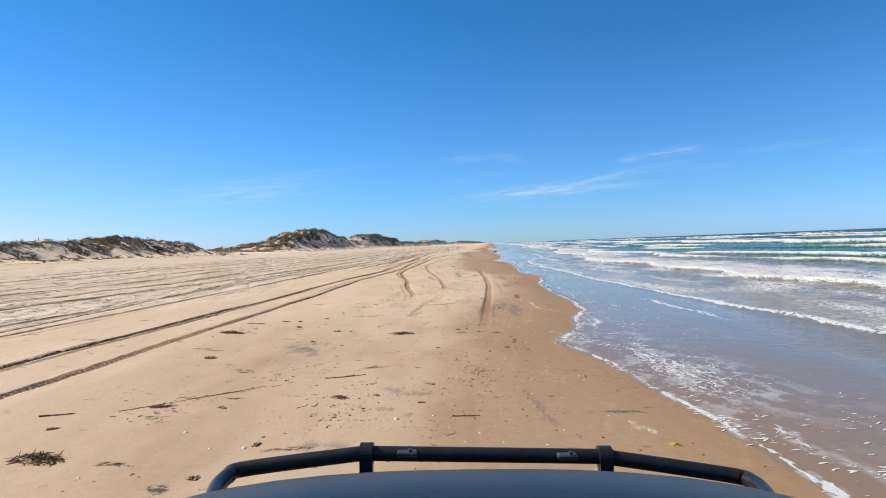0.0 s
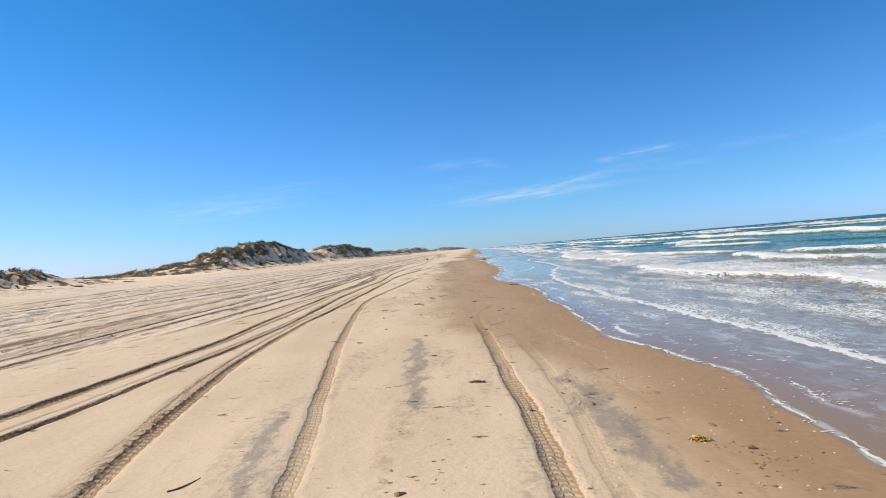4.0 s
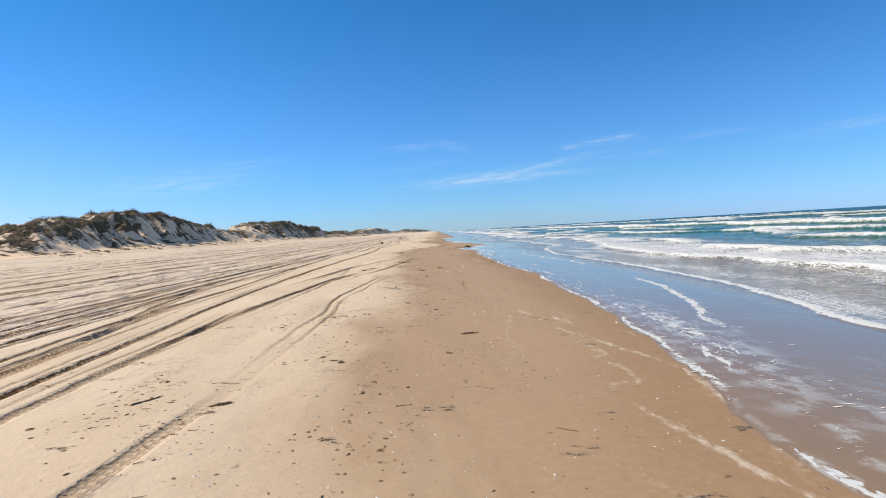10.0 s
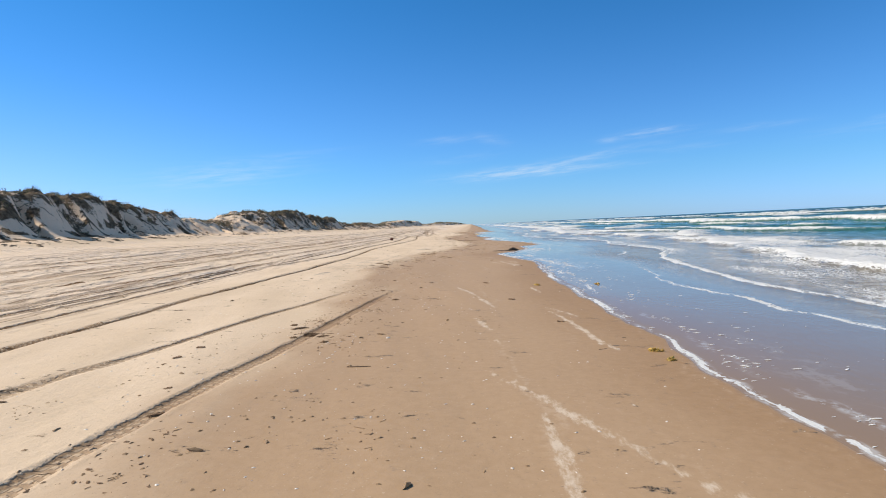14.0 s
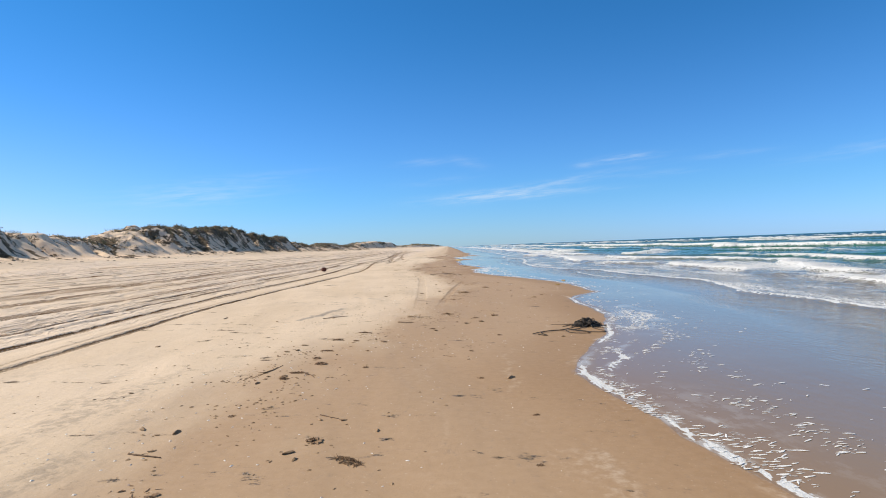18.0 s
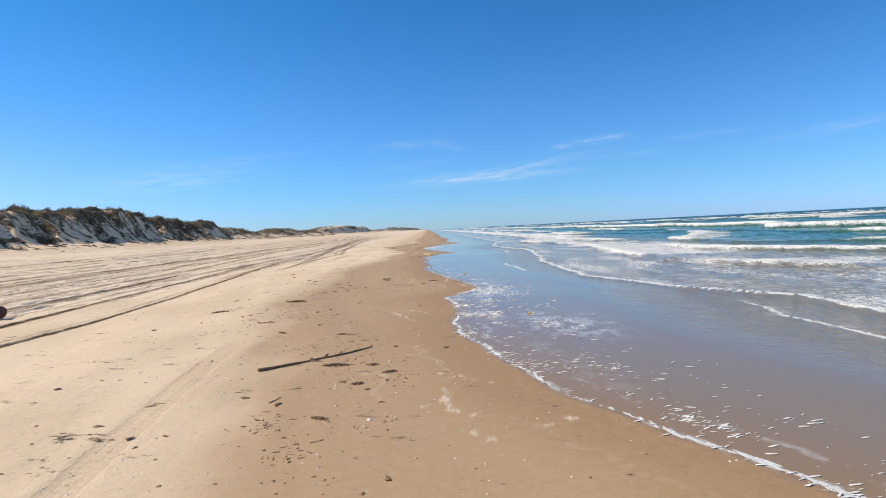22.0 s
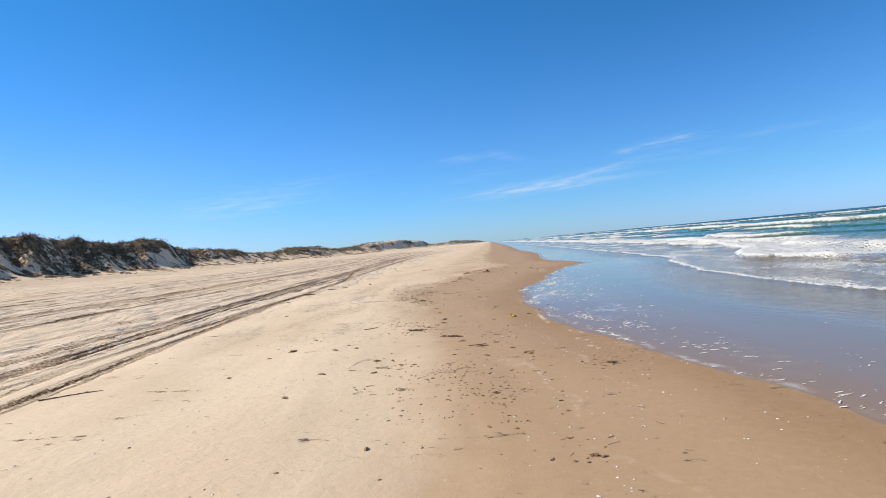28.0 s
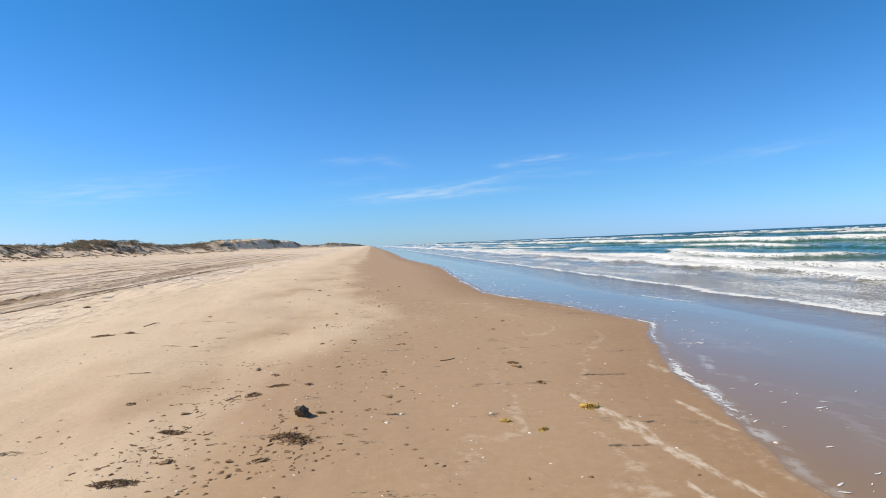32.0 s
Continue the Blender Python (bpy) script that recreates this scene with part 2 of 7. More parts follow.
MINERAL_3 = [(-3.8, 32.6, -3.4, 31.1, 0.07), (-3.8, 60.5, -3.8, 61.8, 0.16), (-3.8, 95, -2.5, 93.4, 0.28), (-3.7, 213.5, -3.7, 214.8, 0.08), (-3.5, 73.5, -3.1, 73.6, 0.14), (-3.5, 96.6, -1.8, 95.2, 0.25), (-3.5, 220.4, -3.4, 220.7, 0.07), (-3.5, 220.7, -3.2, 220.9, 0.1), (-3.3, 16.1, -2.6, 16.1, 0.2), (-3.2, 130.9, -2.9, 131.1, 0.06), (-3.1, 54.6, -2.8, 55.5, 0.14), (-3, 63, -2.6, 63.3, 0.18), (-2.9, 21.1, -1.9, 21.5, 0.2), (-2.7, 16.1, -2.3, 15.2, 0.26), (-2.7, 41.1, -2.2, 37.8, 0.21), (-2.5, 34, -2, 32.1, 0.11), (-1.5, 33.4, -1.1, 33.5, 0.06), (-1.5, 35.3, -1.5, 34.5, 0.2), (-1.4, 47.8, -0.8, 40.9, 0.3)]
MINERAL_4 = [(-1.4, 88.7, -1.1, 88.6, 0.1), (-1.3, 21.3, -1.1, 22.3, 0.24), (-1.3, 22.1, -1.2, 25.7, 0.17), (-1.2, 10.5, -0.4, 10.4, 0.09), (-1.1, 24.4, -0.1, 25.2, 0.28), (-1, 36.5, -0.6, 34.1, 0.08), (-0.7, 19.6, -0.5, 20.3, 0.08), (-0.7, 73.4, -0.6, 72.6, 0.1), (-0.5, 11.9, 0.1, 11.6, 0.12), (-0.4, 12.8, 0.2, 12.6, 0.17), (-0.4, 37.7, 0.7, 36.7, 0.39), (-0.2, 20.7, 0.4, 20.8, 0.06), (-0.2, 64.6, 0.1, 63.7, 0.23), (0.2, 61.6, 0.5, 61.6, 0.1), (0.6, 55.2, 0.6, 54.3, 0.14), (0.8, 23.9, 0.8, 20.9, 0.07), (1, 55, 1.2, 55, 0.17), (1.1, 52.5, 1.3, 52.1, 0.14), (1.2, 24.3, 1.2, 21.3, 0.15)]
MINERAL_5 = [(-4.28, 239.65, -3.9, 239.95, 0.06), (-3.95, 239.9, -3.45, 240.2, 0.08), (-4.3, 239.0, -3.9, 239.1, 0.1), (1.6, 13, 1.9, 11.3, 0.08), (1.6, 25.5, 1.5, 22.7, 0.14), (1.6, 43, 2, 38.2, 0.43), (1.8, 34.7, 1.9, 32.9, 0.12), (1.9, 24.6, 1.9, 21.6, 0.29), (2.5, 36.8, 2.5, 34, 0.06)]
MINERAL = MINERAL_1 + MINERAL_2 + MINERAL_3 + MINERAL_4 + MINERAL_5
RESIDUE_1 = [(-2.7, 191, -1.1, 189.4), (-1.5, 102.4, -0.9, 102.3), (-1.5, 132.2, -1.2, 132.2), (-1.3, 76.2, -0.5, 75.3), (-1.3, 119.7, -0.7, 117.4), (-1.2, 185.1, -0.9, 185), (-1.1, 184.4, -0.4, 184.3), (-1.1, 189.4, -0.4, 188.2), (-1, 102.6, -1, 101.7), (-1, 105.5, -0.6, 104.5), (-0.8, 113.6, -0.5, 112.4), (-0.8, 178.2, 0, 176.2), (-0.7, 103.9, 0.2, 103.4), (-0.7, 109.5, 0.9, 106), (-0.7, 117.4, -0.3, 115.2), (-0.7, 178.8, 0.4, 177.6), (-0.5, 111.5, -0.4, 111.2), (-0.5, 186.4, -0.3, 187.2), (-0.4, 103.2, -0.4, 102), (-0.4, 188.2, -0.4, 187.4), (-0.4, 240.9, -0.3, 240.9), (-0.1, 107.6, -0.1, 105.2), (-0.1, 225.8, 0, 224.2), (0.1, 75.2, 0.8, 74.4)]
RESIDUE_2 = [(0.1, 132.1, 0.6, 130.5), (0.1, 186.1, 0.3, 185.7), (0.2, 169.6, 0.9, 169.1), (0.3, 77.5, 0.7, 76.7), (0.3, 171.3, 1.1, 170.6), (0.3, 221.3, 0.5, 221), (0.3, 222, 0.5, 221.7), (0.3, 223.1, 0.5, 222.6), (0.4, 170.4, 0.5, 169.6), (0.5, 87.8, 0.7, 86.9), (0.6, 103, 1.2, 102.8), (0.7, 75.5, 1.2, 74.1), (0.7, 79.8, 1.3, 77), (0.7, 132.5, 0.8, 131.4), (0.7, 168.6, 1, 168.3), (0.8, 131.4, 1.1, 130.3), (0.9, 85.1, 2, 81.4), (0.9, 106, 2.1, 104.6), (0.9, 114.7, 1.4, 110.7), (0.9, 115.2, 1.4, 114), (0.9, 131.1, 1.2, 129.6), (0.9, 186.8, 1.3, 185.8), (0.9, 259.5, 4.2, 258.2), (1, 119.7, 1.1, 118.2)]
RESIDUE_3 = [(1.1, 86.7, 1.3, 85.5), (1.1, 113.5, 1.3, 111.8), (1.1, 130.3, 1.5, 129.1), (1.1, 188.3, 1, 186.4), (1.2, 73.5, 1.5, 72.9), (1.2, 102.4, 1.5, 101.8), (1.2, 111.3, 1.4, 111), (1.2, 129.6, 1.2, 129), (1.3, 72.9, 1.6, 72.3), (1.3, 104.4, 1.8, 103.5), (1.3, 130, 1.5, 129.4), (1.3, 185.8, 1.9, 185), (1.5, 168.8, 2.1, 169.1), (1.5, 185.2, 1.8, 184.4), (1.6, 245, 2.1, 243.7), (1.6, 245.3, 1.5, 244.3), (1.6, 247.3, 2, 244.9), (1.6, 247.8, 1.9, 246.4), (1.8, 103.5, 2.4, 102.6), (1.9, 102.8, 2.4, 101.6), (1.9, 154.5, 1.9, 154.2), (2, 81.4, 1.7, 79.2), (2.5, 18.7, 2.8, 18.4), (2.5, 26, 2.7, 23.2)]
RESIDUE_4 = [(2.7, 59.5, 3.4, 57.3), (2.7, 247.4, 2.7, 246.4), (2.8, 11.7, 3, 11.2), (2.8, 23.8, 3.3, 22.5), (2.9, 60.8, 2.8, 59.7), (3.2, 168.5, 3.4, 168.1), (3.3, 62.2, 3.3, 61.3), (3.3, 64.2, 3.8, 63.3), (3.5, 250.1, 3.3, 248.6), (3.6, 153.1, 3.7, 152.1), (3.6, 154.2, 3.6, 153.1), (3.7, 88.4, 4.2, 87.1), (4.2, 258.2, 6, 255.3), (4.8, 156.1, 4.4, 154.6), (5, 159.1, 5, 156.9)]
RESIDUE = RESIDUE_1 + RESIDUE_2 + RESIDUE_3 + RESIDUE_4

# wheel tracks: knots y, knots x, half width, depth
TRACKS = [
    ([-20, 22, 36, 52, 66, 81, 92, 102, 114, 135, 150, 166, 179, 190, 204, 220, 232, 255, 281, 350], [-5.7, -5.9, -6.3, -6.2, -7.1, -7.4, -8.2, -8.5, -8.6, -8.3, -9.0, -8.5, -8.3, -9.1, -10.2, -9.6, -10.8, -11, -12.5, -13], 0.12, 0.06),
    ([-20, 23, 36, 48, 55, 71, 85, 92, 113, 131, 138, 155, 174, 192, 205, 221, 240, 281, 350], [-7.4, -7.4, -7.4, -7.2, -7.5, -8.3, -8.8, -10.3, -10.4, -11, -10.2, -10.5, -10.2, -11, -11.7, -11.2, -12.2, -14, -15], 0.12, 0.06),
    ([-20, 18, 34, 43, 60, 90, 110, 150, 200, 227, 275, 350], [-11.5, -11.1, -12.9, -13.3, -14, -14.5, -13.8, -13.5, -14, -15.5, -15, -17], 0.13, 0.06),
    ([-20, 35, 63, 79, 120, 240, 350], [-15.8, -16.3, -17.4, -17.2, -18, -18.1, -20], 0.13, 0.07),
    ([24, 28, 32, 37, 45, 60, 77, 90], [-1.7, -2.0, -2.8, -3.6, -5.1, -5.8, -6.5, -7.0], 0.12, 0.06),
    ([28, 37, 47, 59, 71, 75, 82], [-0.7, -1.6, -3.3, -4.8, -4.7, -4.6, -4.3], 0.12, 0.034),
    ([17, 24, 35, 46, 52], [0.9, 1.0, 1.0, 0.5, 0.1], 0.14, 0.035),
    ([42, 50, 57, 66], [0.8, 0.3, 0.1, -0.3], 0.06, 0.008),
    ([24, 32.4, 37, 43, 49], [1.7, 1.6, 1.4, 1.4, 1.0], 0.11, 0.012),
    ([6, 9, 12, 14.5], [0.95, 0.95, 0.9, 0.85], 0.06, 0.014),
    ([24, 26, 42, 47], [2.4, 2.5, 2.4, 2.0], 0.03, 0.012),
    ([60, 66, 80, 92, 100], [-9.0, -9.6, -10.3, -10.7, -11.5], 0.12, 0.06),
    ([50, 55, 66, 80, 92], [-9.1, -9.0, -8.6, -8.6, -9.4], 0.13, 0.05),
    ([80, 86, 88, 90, 94, 102], [-4.5, -4.6, -4.5, -4.7, -4.6, -3.9], 0.055, 0.055),
    ([97, 101, 103.6, 108.5, 113, 120], [-5.5, -5.2, -4.6, -4.1, -3.7, -3.0], 0.13, 0.035),
    ([82, 88, 94, 98.6, 104], [-6.9, -6.7, -6.5, -6.2, -5.2], 0.15, 0.06),
    ([98, 104, 106.6, 110.5, 114.4, 120], [-6.2, -6.3, -6.6, -6.0, -5.4, -4.2], 0.11, 0.038),
    ([95, 98, 104, 110], [-7.6, -7.4, -6.8, -6.4], 0.13, 0.05),
    ([145, 152, 160, 166, 171, 175], [-2.0, -2.2, -2.5, -2.8, -3.3, -3.5], 0.19, 0.010),
    ([147, 154, 160, 165.5], [-1.6, -1.2, -0.7, -0.2], 0.12, 0.018),
    ([91, 98], [-0.6, -0.4], 0.12, 0.03),
    ([48, 70, 90, 110, 135], [-9.9, -10.4, -11.4, -11.9, -12.3], 0.13, 0.055),
    ([56, 80, 100, 124], [-11.3, -11.5, -12.4, -12.8], 0.13, 0.05),
    ([40, 66, 92, 118], [-12.1, -12.6, -13.1, -13.2], 0.13, 0.06),
    ([70, 84, 97, 112], [-8.0, -9.3, -9.6, -10.6], 0.12, 0.05),
    ([128, 150, 172, 196], [-11.2, -11.6, -11.9, -12.9], 0.13, 0.055),
    ([218, 228, 246, 263, 300], [-8.9, -9.3, -10.3, -13.4, -15], 0.12, 0.06),
    ([198, 209.4, 212.3, 217, 227], [-6.7, -6.7, -6.6, -7.8, -8.9], 0.055, 0.05),
    ([193, 211, 217, 227, 250], [-8.2, -8.3, -7.9, -8.9, -10.6], 0.10, 0.055),
    ([188, 210, 230, 250, 290], [-9.8, -9.8, -10.6, -12.0, -14], 0.09, 0.055),
    ([192, 215, 240, 280], [-10.7, -10.8, -11.9, -13.6], 0.11, 0.06),
    ([196, 216, 236, 262], [-7.4, -8.8, -9.5, -11.4], 0.07, 0.045),
    ([198, 207.8, 210.4, 217], [-5.1, -5.2, -5.2, -5.7], 0.05, 0.022),
    ([200, 214, 230, 250, 275], [-8.9, -9.2, -11.0, -12.4, -14.5], 0.12, 0.06),
]
_r = random.Random(41)
x0 = -10.4
for k in range(8):      # the much-driven strip below the dunes: pairs of wheel tracks
    ys = list(range(-20, 420, 40))
    x0, gap = x0 - _r.uniform(0.5, 3.2), _r.choice((1.5, 1.6, 1.75))
    mid, deep = [x0 - 0.016 * yy * (0.3 + 0.08 * k) + _r.uniform(-0.9, 0.9) for yy in ys], _r.uniform(0.045, 0.1)
    TRACKS.append((ys, [v + gap / 2 for v in mid], 0.15, deep))
    TRACKS.append((ys, [v - gap / 2 for v in mid], 0.15, deep * _r.uniform(0.5, 1.0)))

for ky, kx, w, depth in list(TRACKS):      # wheels that followed a little to the side, and edges that slid in
    if depth > 0.04:
        off = _r.choice((-1, 1)) * _r.uniform(0.22, 0.36)
        TRACKS.append((ky, [v + off + _r.uniform(-0.1, 0.1) for v in kx], _r.uniform(0.035, 0.07), depth * _r.uniform(0.45, 0.8)))


def spline(y, ky, kx):
    """Smooth curve through knots (cubic Hermite)."""
    ky, kx = np.array(ky, float), np.array(kx, float)
    m = np.gradient(kx, ky)
    i = np.clip(np.searchsorted(ky, y) - 1, 0, len(ky) - 2)
    h = ky[i + 1] - ky[i]
    t = np.clip((y - ky[i]) / h, 0, 1)
    return (2 * t**3 - 3 * t**2 + 1) * kx[i] + (t**3 - 2 * t**2 + t) * h * m[i] + (-2 * t**3 + 3 * t**2) * kx[i + 1] + (t**3 - t**2) * h * m[i + 1]


def runs(x, y):
    """Where roots and slumped turf run down the cut faces."""
    return pn(y / 2.6 + 0.16 * x, x / 8.0, 26) + 0.5 * pn(y / 1.1 + 0.1 * x, x / 5.0, 27)


def bare(y):
    """Blown-out gaps of clean sand between the dunes."""
    return np.clip(np.exp(-((y - 195) / 6) ** 2) + np.exp(-((y - 213) / 4) ** 2) + 0.35 * np.exp(-((y - 66) / 4) ** 2) + 0.5 * np.exp(-((y - 330) / 8) ** 2), 0, 1)


def dune_part(x, y):
    """Height that the dunes add, and how far up the dune a place is (0 toe, 1 crest)."""
    crest = np.interp(y, CREST_Y, CREST_Z) - 0.32 * smooth(110, 135, y) + 0.25 * pn(y / 5.0, y * 0 + 1.7, 21)
    toe = -36.0 + 2.2 * pn(y / 11.0, y * 0 + 4.4, 22)
    gully = 2.6 * pn(y / 4.6 + 0.10 * x, x / 20.0, 23) + 1.2 * pn(y / 1.9, x / 12.0, 24)
    d = toe - x + gully * smooth(3, 9, toe - x)
    d = d - 1.5 * smooth(0.05, 0.4, runs(x, y)) * smooth(4, 7, d) * (1 - smooth(11, 14, d))
    t = np.clip(d / 11.0, 0, 1)
    up = 0.40 * t ** 1.35 + 0.60 * smooth(0.46, 0.93, t) * (1 - 0.05 * smooth(0.9, 1.0, t))
    back = 1.0 - 0.5 * smooth(13.0, 19, d) - 0.48 * smooth(19, 32, d)
    lump = fbm(x / 6.0, y / 6.0, 25, 4) * 0.85 * smooth(4, 11, d) + 0.55 * pn(x / 1.8, y / 1.8, 29) * smooth(5, 9, d) - 0.5 * np.abs(pn(x / 3.5, y / 2.2, 28)) * smooth(4, 8, d) + (0.3 * pn(x / 0.9, y / 0.7, 35) - 0.25 * np.abs(pn(x / 1.6 + y / 5.0, y / 0.8, 37))) * smooth(3.5, 6, d)
    amount = np.clip((crest - 2.5) / 2.0, 0, 1)
    return np.where(x < -30, (crest - 1.95) * up * back + lump * amount * up, 0.0), up, d


def ground_base(x, y):
    z = np.interp(x, BASE_X, BASE_Z)
    beach = smooth(-13, -8, x) * (1 - smooth(2.5, 6, x))
    z = z + beach * 0.05 * pn(x / 6.0, y / 11.0, 31)
    z = z + smooth(-14, -9, x) * smooth(1.5, -1.5, x) * (0.035 * pn(x / 1.3 + y / 6.0, y / 5.0, 33) + 0.012 * np.abs(pn(x / 0.5 + y / 3.0, y / 2.4, 34)))
    z = z + 0.14 * pn(x / 9.0, y / 14.0, 32) * smooth(-12, -18, x) * 1.0
    dz, _, _ = dune_part(x, y)
    return z + dz


def rut_fields(x, y):
    """Depth of the wheel tracks and how churned the sand is."""
    dz, churn, lateral = np.zeros_like(x), np.zeros_like(x), np.full_like(x, 9.0)
    for ky, kx, w, depth in TRACKS:
        on = (y > ky[0]) & (y < ky[-1]) & (x > min(kx) - 1.6) & (x < max(kx) + 1.6)
        if not on.any():
            continue
        xx, yy = x[on], y[on]
        c = spline(yy, ky, kx) + 0.05 * pn(yy / 3.0, yy * 0 + kx[0], 41)
        ends = np.minimum(smooth(ky[0], ky[0] + 9, yy), 1 - smooth(ky[-1] - 4, ky[-1], yy))
        fickle = 0.35 if len(ky) == 11 else 0.45 if w < 0.08 else 0.0
        live = ends * (0.65 - fickle + (0.5 + fickle) * np.clip(pn(yy / 6.0, yy * 0 + 7 * kx[0], 42) + 0.4, 0, 1))
        side = (xx - c + 0.034 * pn(xx / 0.16, yy / 0.42, 43) + 0.03 * pn(yy / 0.9, yy * 0 + 5 * kx[0], 44)) / (0.95 * w)
        u = np.abs(side)
        berm = np.clip(0.55 + 1.5 * pn(xx / 0.3, yy / 0.55, 45), 0.0, 1.4)
        dz[on] += 0.95 * live * (-depth * (1 - smooth(0.84, 1.08, u)) + 0.3 * depth * berm * np.exp(-((u - 1.35) / 0.25) ** 2))
        lateral[on] = np.where(u < np.abs(lateral[on]), side, lateral[on])
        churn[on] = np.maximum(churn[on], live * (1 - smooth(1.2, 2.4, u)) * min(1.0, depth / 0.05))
    return dz, churn, lateral


def marks(lines, x, y, width=None, ragged=0.8):
    """How strongly a place lies on one of the streaks: 1 on the line, 0 off it."""
    out = np.zeros_like(x)
    for x0, y0, x1, y1, *w in lines:
        r = 0.5 * (w[0] if w else width)
        on = (x > min(x0, x1) - 3 * r - 0.3) & (x < max(x0, x1) + 3 * r + 0.3) & (y > min(y0, y1) - 3 * r - 0.5) & (y < max(y0, y1) + 3 * r + 0.5)
        if not on.any():
            continue
        xx, yy = x[on], y[on]
        long = max(math.hypot(x1 - x0, y1 - y0), 0.05)
        ux, uy = (x1 - x0) / long, (y1 - y0) / long
        s = (xx - x0) * ux + (yy - y0) * uy
        wave = 0.5 * r * pn(s / 0.8, s * 0 + 3 * x0 + y0, 46)
        t = np.clip(s / long, 0, 1)
        off = np.hypot(s - t * long, (xx - x0) * uy - (yy - y0) * ux + wave) / (r * (0.45 + 0.75 * np.sin(np.pi * np.clip(t, 0.08, 0.92))))
        out[on] = np.maximum(out[on], 1 - smooth(0.0, 1.5, off + ragged * pn(xx / 0.22, yy / 0.4, 47)))
    return out


def sand_top(x, y):
    """Height of the sand at single places, for setting things down."""
    a, b = np.array([float(x)]), np.array([float(y)])
    return float((ground_base(a, b) + rut_fields(a, b)[0])[0])


def grid_mesh(name, X, Y, Z, material, **attrs):
    """One sheet from arrays of rows and columns, with float attributes on its points."""
    rows, cols = X.shape
    me = bpy.data.meshes.new(name)
    me.vertices.add(rows * cols)
    me.vertices.foreach_set("co", np.stack([X, Y, Z], -1).astype(np.float32).ravel())
    i = (np.arange(rows - 1)[:, None] * cols + np.arange(cols - 1)[None, :]).ravel()
    quads = np.stack([i, i + 1, i + cols + 1, i + cols], -1).astype(np.int32)
    me.loops.add(quads.size)
    me.loops.foreach_set("vertex_index", quads.ravel())
    me.polygons.add(len(quads))
    me.polygons.foreach_set("loop_start", np.arange(0, quads.size, 4, dtype=np.int32))
    me.polygons.foreach_set("use_smooth", np.ones(len(quads), dtype=bool))
    me.update(calc_edges=True)
    for k, v in attrs.items():
        me.attributes.new(k, "FLOAT", "POINT").data.foreach_set("value", v.astype(np.float32).ravel())
    me.materials.append(material)
    return new(name, me)


# ---- materials ----
def material(name):
    m = bpy.data.materials.new(name)
    m.use_nodes = True
    return m, Nodes(m.node_tree)


def finish(n, **kw):
    b = n.add("ShaderNodeBsdfPrincipled")
    for k, v in kw.items():
        n.put(b.inputs[k.replace("_", " ")], v)
    n.add("ShaderNodeOutputMaterial", i_Surface=b.outputs[0])
    return b


def bump(n, height, strength, distance, normal=None):
    b = n.add("ShaderNodeBump", i_Height=height, i_Strength=strength, i_Distance=distance)
    if normal is not None:
        n.put(b.inputs["Normal"], normal)
    return b.outputs[0]


